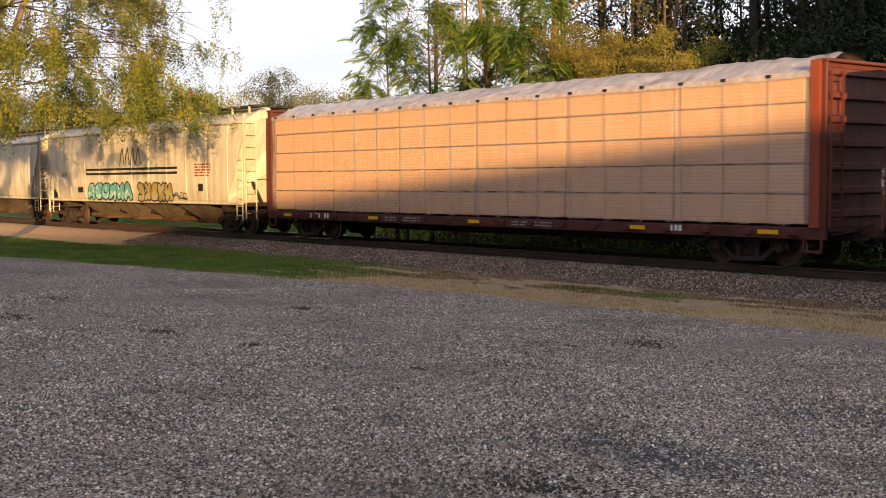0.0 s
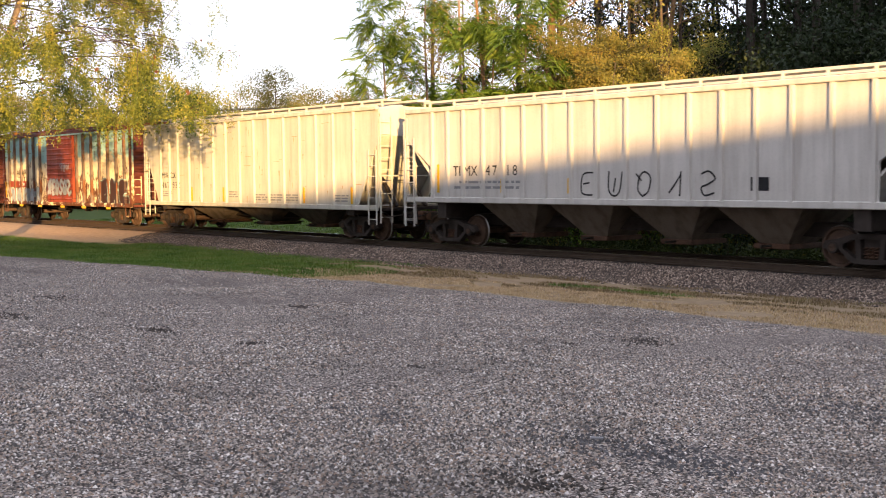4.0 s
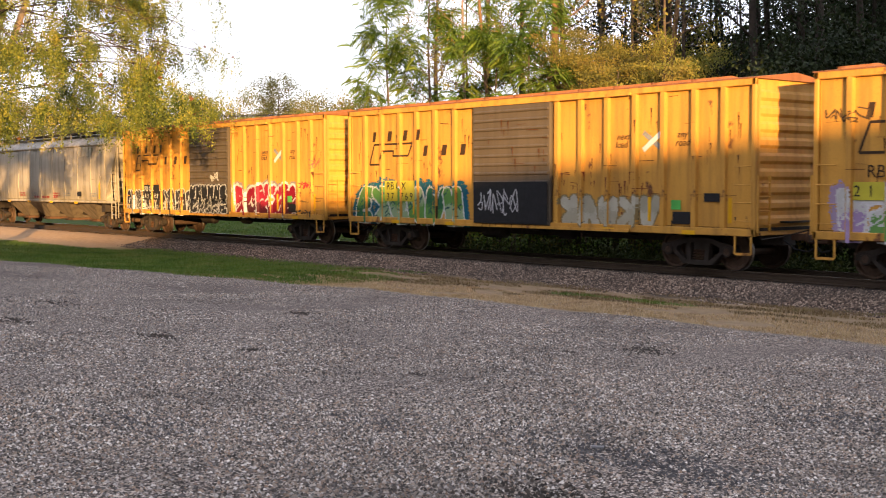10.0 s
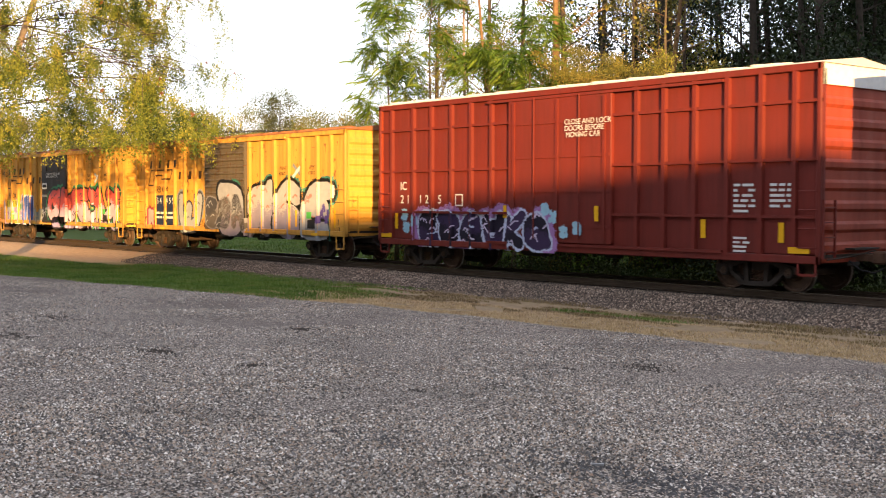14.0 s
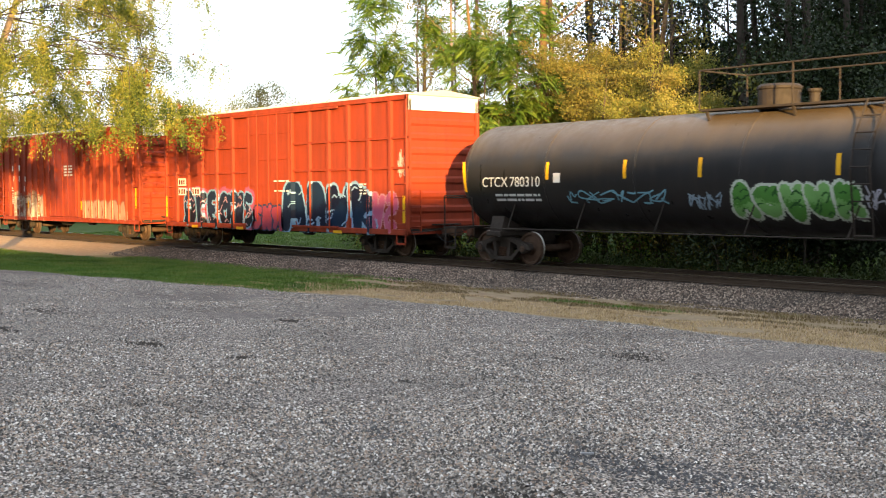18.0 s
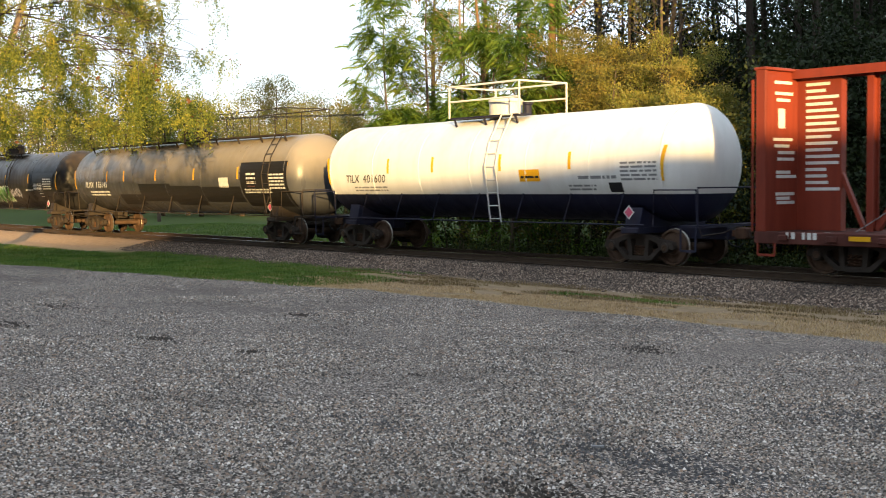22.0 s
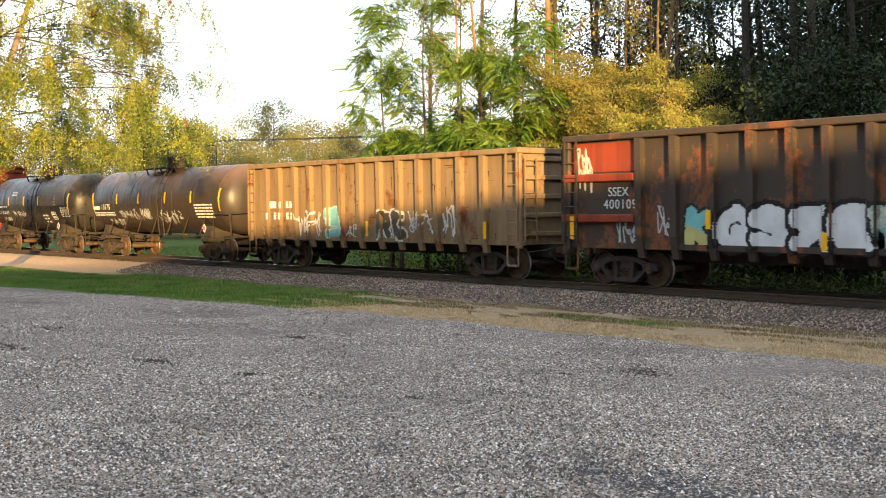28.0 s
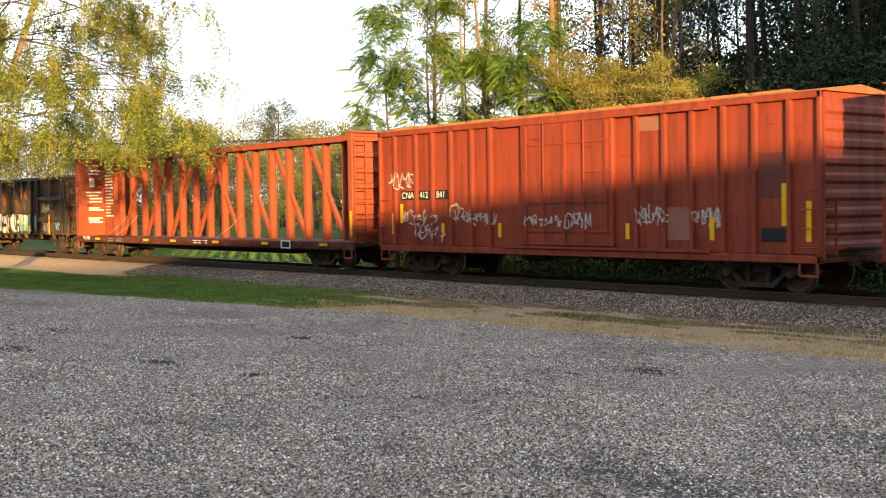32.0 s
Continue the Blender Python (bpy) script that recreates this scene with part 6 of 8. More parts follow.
            wall_dirt(c, y, 75, (0.2, 0.05, 0.02), 40, 1.7, 5.0, 1.2, 2.4)
        elif i == 2:
            graffiti(c, -7.5, -4.6, 0.85, 1.95, y, [(0.14, 0.34, 0.09), (0.62, 0.62, 0.6), (0.42, 0.3, 0.52)], (0.7, 0.7, 0.7), (0.45, 0.34, 0.5), 4, 81, 0.06, (0.7, 0.7, 0.7))
            graffiti(c, -5.0, -3.2, 0.85, 2.35, y, [(0.03, 0.08, 0.35), (0.05, 0.13, 0.5)], (0.65, 0.65, 0.75), None, 2, 82, 0.06)
            graffiti(c, -3.2, -1.8, 0.85, 1.6, y, [(0.45, 0.42, 0.3)], (0.25, 0.3, 0.3), None, 2, 83, 0.05)
            patch(c, spray((0.62, 0.55, 0.06)), -7.3, -5.15, 1.72, 2.1, y(-6.9) - 0.03, "number_panel", "yellow number panel")
            digits(c, MAT_BLACK, "21 393", -7.1, 1.8, 0.24, lambda x: y(x) - 0.036, 1.35)
            words(c, "RB OX", -6.8, 2.2, 0.38, INK, y(-5.8) - 0.036)
            words(c, "CLOSE AND LOCK DOORS\n BEFORE MOVING CAR", -1.0, 3.35, 0.15, MAT_WHITE, -1.58)
            patch(c, MAT_WHITE, -1.5, -0.9, 2.65, 2.95, -1.576, "decal")
            patch(c, MAT_BLACK, -1.43, -0.97, 2.73, 2.87, -1.58, "decal")
            patch(c, MAT_GREYPAINT, -1.55, -0.9, 2.25, 2.37, -1.576, "decal")
            scrawl(c, -1.6, -0.5, 1.15, 1.75, lambda x: y(x) - 0.01, (0.6, 0.6, 0.62), 84, 0.045, 5)
            scrawl(c, -7.8, -6.8, 3.3, 3.7, y, (0.12, 0.07, 0.03), 85, 0.05, 4)
            graffiti(c, -0.2, 7.5, 0.74, 1.2, y, [(0.34, 0.26, 0.5), (0.45, 0.38, 0.6)], (0.03, 0.02, 0.03), None, 6, 86, 0.06)
            graffiti(c, -0.9, 7.5, 1.0, 2.65, y, [(0.62, 0.44, 0.55), (0.6, 0.09, 0.08)], (0.015, 0.015, 0.015), (0.03, 0.24, 0.11), 5, 87, 0.1, (0.06, 0.05, 0.06), 0.08, 1.6, True, 0.62)
        else:
            patch(c, PAINT_NAVYPANEL, -6.3, -5.36, 1.05, 2.3, y(-5.9) - 0.035, "number_panel", "dark blue number panel")
            patch(c, PAINT_NAVYPANEL, -5.3, -4.4, 1.05, 2.3, y(-5.0) - 0.035, "number_panel", "dark blue number panel")
            digits(c, MAT_WHITE, "34 459", -6.15, 1.95, 0.26, lambda x: y(x) - 0.045, 1.1)
            bars(c, MAT_WHITE, -6.2, -4.5, 1.6, 2, y(-5.8) - 0.045, 0.09, 0.1, seed=5)
            words(c, "RB OX", -6.2, 2.42, 0.38, INK, y(-5.8) - 0.036)
            graffiti(c, -4.35, -2.1, 0.8, 2.3, y, [(0.4, 0.42, 0.45)], (0.06, 0.06, 0.09), (0.25, 0.3, 0.35), 1, 91, 0.1, (0.15, 0.15, 0.2), 0.06)
            graffiti(c, -7.1, -6.3, 0.95, 1.7, y, [(0.45, 0.4, 0.4)], (0.3, 0.04, 0.06), None, 1, 92, 0.12)
            graffiti(c, -1.6, 1.5, 0.98, 2.2, lambda x: y(x), [(0.07, 0.065, 0.07), (0.12, 0.1, 0.09)], (0.3, 0.28, 0.3), None, 3, 93, 0.05, (0.4, 0.4, 0.4))
            graffiti(c, -0.5, 7.2, 0.75, 2.75, y, [(0.5, 0.47, 0.46), (0.33, 0.28, 0.36), (0.42, 0.42, 0.46)], (0.012, 0.012, 0.012), (0.05, 0.2, 0.16), 4, 94, 0.13, (0.5, 0.24, 0.2), 0.06, 1.0, False, 0.5)
            for q in range(5):
                graffiti(c, 6.3 + 0.14 * q, 6.5 + 0.14 * q, 1.3 + 0.2 * (q % 3), 1.55 + 0.2 * (q % 3), lambda x: y(x) - 0.012, [(0.12, 0.08, 0.3)], (0.12, 0.08, 0.3), None, 1, 95 + q, 0.02)
            wall_dirt(c, y, 99, (0.12, 0.05, 0.02), 40, -1.6, 1.5, 2.2, 4.0)

    # maroon high-cube
    c, y = boxcar("box_car", 16.2, 5.12, 0.7, PAINT_MAROON, PAINT_WHITEROOF, "maroon high-cube box car with white lettering and purple graffiti", [-7.45, -6.34, -5.44, -4.49, -3.59, -2.69, 2.8, 3.68, 4.63, 5.58, 6.52, 7.41], (-1.9, 2.0, 0.95, 4.85, "plug"), end_mat=PAINT_ORANGERED, end_top=MAT_WHITE, hbars=(1.73, 3.0, 4.28), rib_w=0.14)
    couple(c, 150.2, 166.4)
    yy = lambda x: y(x) - 0.02
    words(c, "IC", -7.05, 2.42, 0.36, MAT_WHITE, y(-6.9) - 0.02)
    digits(c, MAT_WHITE, "21 12 5", -7.05, 2.0, 0.26, yy, 1.2)
    patch(c, MAT_WHITE, -4.35, -4.0, 1.92, 2.28, y(-4.2) - 0.02, "decal")
    patch(c, PAINT_MAROON, -4.31, -4.04, 1.96, 2.24, y(-4.2) - 0.026, "decal")
    words(c, " CLOSE AND LOCK\n DOORS BEFORE\n  MOVING CAR", 0.35, 4.1, 0.2, MAT_WHITE, -1.62)
    graffiti(c, -6.1, -0.2, 0.72, 1.75, y, [(0.02, 0.015, 0.03), (0.05, 0.03, 0.08)], (0.55, 0.6, 0.8), (0.4, 0.2, 0.45), 6, 101, 0.07, (0.7, 0.6, 0.8), 0.12)
    for q in range(7):
        x, z = (-7.0, -6.9, -6.5, -0.2, 0.2, 0.7, -0.5)[q], (1.5, 1.1, 1.3, 1.5, 1.1, 1.2, 1.7)[q]
        graffiti(c, x, x + 0.3, z, z + 0.3, lambda v: y(v) - 0.004, [(0.35, 0.6, 0.75)], (0.35, 0.6, 0.75), None, 1, 110 + q, 0.02)
    bars(c, MAT_WHITE, 5.75, 6.35, 2.48, 6, y(6.0) - 0.02, 0.06, 0.06, seed=3)
    bars(c, MAT_WHITE, 6.75, 7.3, 2.48, 5, y(7.0) - 0.02, 0.06, 0.06, seed=4)
    bars(c, MAT_WHITE, 5.75, 6.2, 1.25, 4, y(6.0) - 0.02, 0.05, 0.05, seed=6)
    for x, z0, z1 in ((4.82, 1.2, 1.65), (7.0, 1.15, 1.6), (-7.3, 1.2, 1.7), (1.5, 1.55, 1.95), (-2.2, 1.6, 1.95)):
        part("reflector", Shape().box(x, x + 0.14, y(x) - 0.04, y(x) - 0.03, z0, z1), MAT_REFLECT, c)
    for x in (-7.95, 7.3):
        reflector(c, x, 0.92, -1.51, 0.55, 0.14)

    # faded red high-cube with close posts
    c, y = boxcar("box_car", 16.5, 5.05, 0.72, PAINT_ORANGERED, PAINT_WHITEROOF, "faded red high-cube box car with pale scrawled graffiti", [-7.26, -6.55, -5.78, -4.97, -4.18, -3.38, -2.58, 2.3, 3.05, 3.8, 4.55, 5.3, 6.05, 6.8, 7.5], (-1.8, 1.8, 0.95, 4.8, "plug"), end_mat=PAINT_ORANGERED, end_top=MAT_WHITE, rib_w=0.14)
    couple(c, 168.5, 185.0)
    yy = lambda x: y(x) - 0.004
    glyphs(c, MAT_WHITE, -7.0, 3.25, 0.28, 5, yy, gap=0.45, skip=(2,))
    digits(c, MAT_WHITE, "17 38 98", -6.9, 2.7, 0.28, yy, 0.95)
    bars(c, MAT_WHITE, -7.1, -6.6, 2.4, 2, yy, 0.07, 0.06, seed=1)
    bars(c, MAT_WHITE, -7.1, -6.65, 2.1, 6, yy, 0.05, 0.05, seed=2)
    patch(c, MAT_WHITE, -5.4, -5.12, 2.2, 2.46, y(-5.3) - 0.005, "decal")
    graffiti(c, -6.6, -2.7, 0.75, 1.95, y, [(0.5, 0.42, 0.36), (0.4, 0.3, 0.24)], (0.22, 0.1, 0.06), (0.36, 0.22, 0.17), 7, 121, 0.06, (0.6, 0.55, 0.5), 0.12)
    graffiti(c, 2.2, 6.8, 0.85, 1.7, y, [(0.42, 0.26, 0.2)], (0.3, 0.12, 0.09), None, 7, 122, 0.05)
    for x, z0, z1 in ((-7.5, 1.35, 2.2), (-4.8, 1.35, 1.7), (1.9, 1.3, 1.7), (7.7, 1.4, 2.3)):
        part("reflector", Shape().box(x, x + 0.12, y(x) - 0.04, y(x) - 0.03, z0, z1), MAT_REFLECT, c)
    bars(c, MAT_WHITE, 0.3, 1.3, 3.4, 4, -1.58, 0.08, 0.06, seed=6)

    # faded red high-cube with dark blue graffiti
    c, y = boxcar("box_car", 16.2, 5.1, 0.72, PAINT_ORANGERED, PAINT_WHITEROOF, "faded red high-cube box car with dark blue graffiti", [-7.16, -6.19, -5.03, -3.87, -2.64, 2.59, 3.75, 4.9, 6.05, 7.2], (-1.5, 1.6, 0.95, 4.85, "plug"), end_mat=PAINT_ORANGERED, end_top=MAT_WHITE, hbars=(2.82, 3.76), rib_w=0.18)
    couple(c, 187.4, 203.6)
    for x0, x1, z0 in ((-7.25, -6.3, 2.36), (-7.05, -6.4, 1.98), (-5.9, -5.2, 1.98)):
        patch(c, MAT_WHITE, x0, x1, z0, z0 + 0.3, y(-6.8) - 0.03, "number_panel", "white number panel")
        glyphs(c, PAINT_MAROON, x0 + 0.05, z0 + 0.05, 0.2, 4 if x1 - x0 > 0.8 else 3, y(-6.8) - 0.036, gap=0.35)
    graffiti(c, -6.6, -1.0, 0.74, 2.1, y, [(0.008, 0.01, 0.025), (0.015, 0.025, 0.06)], (0.2, 0.38, 0.62), (0.45, 0.1, 0.2), 6, 131, 0.07, (0.5, 0.3, 0.4), 0.1)
    graffiti(c, 1.0, 6.3, 0.74, 2.3, y, [(0.008, 0.014, 0.04), (0.012, 0.03, 0.07)], (0.25, 0.42, 0.62), None, 4, 132, 0.1, (0.3, 0.45, 0.65))
    graffiti(c, 6.1, 7.5, 0.8, 2.0, y, [(0.55, 0.12, 0.22)], (0.6, 0.25, 0.3), None, 2, 133, 0.05)
    graffiti(c, -1.0, 1.0, 0.74, 1.6, y, [(0.4, 0.06, 0.1)], (0.02, 0.05, 0.12), None, 3, 134, 0.06)
    scrawl(c, 7.5, 7.9, 2.4, 3.4, y, (0.6, 0.5, 0.45), 135, 0.04, 3)
    bars(c, MAT_WHITE, 5.5, 6.1, 2.35, 4, y(5.8) - 0.02, 0.05, 0.05, seed=3)
    for x in (-5.8, -2.3, 0.6, 4.1):
        reflector(c, x, 0.7, -1.52, 0.5, 0.1)
    for x in (-7.95, 7.95):
        part("reflector", Shape().box(x - 0.06, x + 0.06, -1.515, -1.505, 1.1, 1.95), MAT_REFLECT, c)
    bars(c, MAT_WHITE, 0.5, 1.5, 2.5, 2, -1.58, 0.05, 0.3, seed=9)

    # three long tanks
    c, on, mark = tank_car("tank_car", 19.1, 1.5, 2.5, PAINT_TANKBLACK, None, MAT_STEEL, "long black tank car with green graffiti", "half", (-6.3, -3.55, -1.2, 2.45, 5.85), rail="long")
    couple(c, 206.4, 225.5)
    words(c, "CTCX", -8.85, 2.2, 0.39, MAT_WHITE, on(2.34) - 0.02)
    digits(c, MAT_WHITE, "780310", -7.7, 2.2, 0.28, on(2.34) - 0.02, 0.72)
    mark(MAT_WHITE, -8.4, -6.6, 1.8, 2.0, rows=2, fill=0.8, seed=2)
    patch(c, MAT_WHITE, -6.0, -5.75, 2.3, 2.55, on(2.42) - 0.01, "decal")
    tank_graffiti(c, on, -0.35, 3.0, 1.45, 2.2, [(0.10, 0.30, 0.06), (0.22, 0.48, 0.15)], (0.62, 0.7, 0.6), 5, 141, 0.07, (0.03, 0.12, 0.03))
    for a, b, z0, z1, col, sd in ((-5.6, -2.1, 1.75, 2.1, (0.2, 0.4, 0.5), 142), (-1.55, -0.6, 1.6, 2.05, (0.3, 0.4, 0.5), 143), (3.0, 4.6, 1.6, 2.2, (0.5, 0.5, 0.6), 144)):
        tank_scrawl(c, on, a, b, z0, z1, col, sd)
    mark(PAINT_TANKPATCH, 6.45, 9.2, 1.7, 2.9, "sprayed_panel")
    mark(MAT_WHITE, 6.6, 7.7, 2.05, 2.35, rows=2, fill=0.9, seed=5)
    mark(MAT_WHITE, 7.9, 9.0, 2.05, 2.6, rows=5, fill=0.9, seed=6)
    mark(MAT_WHITE, 5.4, 6.4, 2.0, 2.06, rows=1, fill=0.9, seed=7)
    mark(MAT_WHITE, 7.2, 7.65, 1.68, 1.98, "decal")
    mark(MAT_BLACK, 7.25, 7.6, 1.73, 1.93, "decal")
    words(c, "LIQUEFIED\nPETROLEUM GAS\nNON-ODORIZED", 6.6, 2.3, 0.16, MAT_WHITE, on(2.2) - 0.02)

    c, on, mark = tank_car("tank_car", 18.8, 1.5, 2.5, PAINT_TANKGREY, None, MAT_STEEL, "long dusty tank car with black repainted patches", "long", (-5.9, -4.1, -0.95, 2.5, 6.05), rail="long")
    couple(c, 228.2, 247.0)
    for x0, x1, z0, z1 in ((-2.6, 0.4, 1.5, 2.25), (0.4, 3.0, 1.35, 2.15), (3.0, 6.2, 1.5, 2.1), (6.25, 9.6, 1.35, 3.0), (-4.8, -2.6, 1.35, 1.8)):
        mark(PAINT_TANKPATCH, x0, x1, z0, z1, "sprayed_panel")
    words(c, "PLMX", -8.25, 2.12, 0.37, MAT_WHITE, on(2.2) - 0.02)
    digits(c, MAT_WHITE, "135145", -7.1, 2.12, 0.27, on(2.2) - 0.02, 0.8)
    mark(MAT_WHITE, -7.9, -5.8, 1.75, 1.95, rows=2, fill=0.8, seed=3)
    mark(MAT_WHITE, 4.62, 5.35, 2.07, 2.45, "decal")
    mark(MAT_WHITE, 6.75, 7.4, 2.2, 2.6, rows=3, fill=0.9, seed=12)
    mark(spray((0.6, 0.25, 0.25)), 6.75, 7.3, 2.1, 2.25, "decal")
    mark(MAT_WHITE, 8.3, 9.4, 2.0, 2.55, rows=5, fill=0.9, seed=4)
    mark(MAT_WHITE, 6.5, 8.4, 1.85, 2.0, rows=2, fill=0.9, seed=8)

    c, on, mark = tank_car("tank_car", 14.4, 1.5, 2.58, PAINT_TANKBICOLOR, None, PAINT_NAVY, "white tank car with dark blue belly and white railings", "low", (-4.0, -1.75, 1.3, 4.05), "cage")
    couple(c, 250.0, 264.4)
    words(c, "TILX", -6.25, 2.18, 0.36, MAT_BLACK, on(2.3) - 0.02)
    digits(c, MAT_BLACK, "401600", -5.3, 2.18, 0.26, on(2.3) - 0.02, 0.8)
    mark(MAT_GREYPAINT, -5.9, -4.1, 1.9, 2.05, rows=2, fill=0.8, seed=3)
    mark(MAT_REFLECT, 2.14, 2.95, 2.15, 2.48, "decal")
    mark(MAT_BLACK, 2.2, 2.9, 2.24, 2.3, rows=1, fill=0.8, seed=1)
    mark(MAT_GREYPAINT, 5.9, 7.1, 2.15, 2.62, rows=5, fill=0.9, seed=2)
    mark(MAT_GREYPAINT, 4.4, 5.75, 2.2, 2.28, rows=1, fill=0.9, seed=2)
    mark(MAT_GREYPAINT, 4.0, 5.0, 1.9, 2.05, rows=2, fill=0.8, seed=2)
    mark(MAT_BLACK, 5.45, 5.9, 1.85, 2.1, "decal")

    # empty centre-beam
    c, y = centerbeam("flat_car", 23.5, 4.6, PAINT_CENTERBEAM_DARK, "empty deep oxide red centre-beam flat car with open truss")
    couple(c, 267.15, 290.65)
    beam_marks(c, 23.5)

    # two shorter tanks
    c, on, mark = tank_car("tank_car", 10.5, 1.42, 2.5, PAINT_TANKBLK2, None, MAT_STEEL, "short black tank car with a tan sprayed panel", "low", (-2.8, -0.6, 1.4, 3.6))
    couple(c, 293.0, 303.5)
    mark(PAINT_TANPANEL, 1.6, 4.9, 2.35, 3.3, "sprayed_panel")
    words(c, "UTLX", -4.75, 1.95, 0.33, MAT_WHITE, on(2.0) - 0.02)
    digits(c, MAT_WHITE, "65804", -3.85, 1.95, 0.25, on(2.0) - 0.02, 0.8)
    mark(MAT_WHITE, -4.65, -3.0, 2.3, 2.36, rows=1, fill=0.9, seed=1)
    mark(MAT_WHITE, -4.1, -2.9, 1.6, 1.75, rows=2, fill=0.7, seed=1)
    mark(MAT_WHITE, -2.3, -1.7, 2.92, 3.1, rows=3, fill=0.9, seed=3)
    mark(MAT_WHITE, 4.3, 5.3, 1.8, 2.25, rows=5, fill=0.9, seed=4)
    mark(MAT_WHITE, 3.05, 3.6, 1.65, 2.05, "decal")
    mark(MAT_BLACK, 3.1, 3.55, 1.7, 2.0, "decal")
    mark(MAT_WHITE, 1.8, 2.5, 1.5, 1.9, rows=3, fill=0.8, seed=5)
    tank_scrawl(c, on, -2.3, -0.4, 1.8, 2.1, (0.45, 0.45, 0.48), 151)

    c, on, mark = tank_car("tank_car", 11.8, 1.4, 2.48, PAINT_TANKBROWN, None, MAT_STEEL, "brown dusty tank car with white scrawled tags", "low", (-3.45, -1.25, 1.3, 3.6))
    couple(c, 306.7, 318.5)
    glyphs(c, MAT_WHITE, -5.95, 2.12, 0.24, 4, on(2.2) - 0.006, gap=0.12)
    digits(c, MAT_WHITE, "18175", -5.1, 2.12, 0.25, on(2.2) - 0.02, 0.8)
    mark(MAT_WHITE, -6.0, -3.8, 1.85, 2.0, rows=2, fill=0.8, seed=1)
    tank_scrawl(c, on, -4.6, -3.2, 1.4, 1.7, (0.5, 0.5, 0.52), 152)
    tank_scrawl(c, on, -3.3, -1.2, 1.65, 2.1, (0.4, 0.4, 0.42), 153)
    tank_scrawl(c, on, -1.1, -0.2, 1.65, 2.2, (0.55, 0.55, 0.55), 154)
    tank_scrawl(c, on, 0.6, 2.6, 1.5, 2.1, (0.5, 0.5, 0.5), 155)
    mark(MAT_WHITE, 3.9, 5.4, 1.75, 2.3, rows=5, fill=0.9, seed=5)
    mark(MAT_BLACK, 4.2, 4.7, 1.5, 1.75, "decal")

    # gondolas
    gx = [-6.17, -5.3, -4.26, -3.28, -2.27, -1.39, -0.32, 0.77, 1.81, 2.81, 3.68, 4.76]
    c, y = gondola("gondola_car", 14.8, 3.72, 1.0, PAINT_GON, "brown steel gondola car with small white graffiti", gx + [5.81], MAT_STEEL)
    couple(c, 320.9, 335.9)
    patch(c, MAT_WHITE, -6.1, -5.4, 2.1, 2.35, -1.365, "decal")
    glyphs(c, MAT_WHITE, -5.2, 2.1, 0.24, 3, y)
    glyphs(c, MAT_WHITE, -6.1, 1.7, 0.24, 6, y, gap=0.55)
    scrawl(c, -4.3, -2.7, 1.05, 2.0, y, (0.6, 0.6, 0.6), 161, 0.07, 4)
    graffiti(c, -2.25, -1.4, 1.1, 2.1, y, [(0.2, 0.45, 0.45)], (0.4, 0.55, 0.5), None, 1, 162, 0.06)
    scrawl(c, -1.2, -0.6, 1.1, 1.5, y, (0.6, 0.6, 0.6), 163, 0.05, 3)
    graffiti(c, 0.6, 2.0, 1.1, 1.95, y, [(0.1, 0.08, 0.06)], (0.62, 0.6, 0.55), None, 2, 164, 0.07)
    scrawl(c, 2.2, 3.4, 1.3, 2.0, y, (0.6, 0.58, 0.55), 165, 0.055, 5)
    scrawl(c, 3.9, 4.6, 1.2, 2.15, y, (0.65, 0.65, 0.62), 166, 0.055, 4)
    for x in (-6.5, -0.1, 3.5, 5.9):
        part("reflector", Shape().box(x, x + 0.12, y(x) - 0.012, y(x) - 0.004, 1.15, 1.65), MAT_REFLECT, c)
    wall_dirt(c, y, 167, (0.05, 0.03, 0.02), 60, -6.8, 6.8, 1.1, 3.4)

    gx = [-5.44, -4.34, -3.2, -2.11, -1.05, -0.14, 0.91, 2.01, 3.11, 4.16, 5.9]
    c, y = gondola("gondola_car", 16.1, 3.92, 1.0, PAINT_GON2, "rusty black gondola car with broad white graffiti letters", gx, MAT_STEEL)
    couple(c, 337.5, 353.6)
    for z in (2.8, 1.75):
        part("end_rail", Shape().box(-8.1, -5.6, -1.5, -1.36, z - 0.1, z + 0.1, 0.02), PAINT_BOXRED, c)
        part("end_rail", Shape().box(4.3, 8.0, -1.5, -1.36, z - 0.1, z + 0.1, 0.02), PAINT_GON2, c)
    patch(c, PAINT_BOXRED, -7.9, -5.5, 2.95, 3.7, -1.366, "panel", "orange-red end panel")
    scrawl(c, -7.7, -7.1, 2.4, 3.6, lambda x: -1.372, (0.6, 0.58, 0.5), 171, 0.06, 4)
    words(c, "SSEX", -6.55, 2.32, 0.33, MAT_WHITE, -1.376)
    digits(c, MAT_WHITE, "400109", -6.7, 2.0, 0.24, -1.376, 0.8)
    graffiti(c, -4.1, -3.25, 1.05, 2.0, y, [(0.2, 0.5, 0.5), (0.55, 0.5, 0.2)], (0.03, 0.03, 0.03), None, 1, 172, 0.08)
    graffiti(c, -3.15, 1.0, 1.05, 2.05, y, [(0.7, 0.7, 0.72)], (0.02, 0.02, 0.02), None, 4, 173, 0.12)
    graffiti(c, 0.95, 4.1, 1.05, 2.05, y, [(0.22, 0.42, 0.4), (0.45, 0.5, 0.45), (0.15, 0.3, 0.3)], (0.03, 0.03, 0.03), None, 4, 174, 0.08, (0.6, 0.6, 0.5))
    scrawl(c, -6.3, -5.6, 1.1, 1.7, y, (0.45, 0.5, 0.5), 175, 0.05, 3)
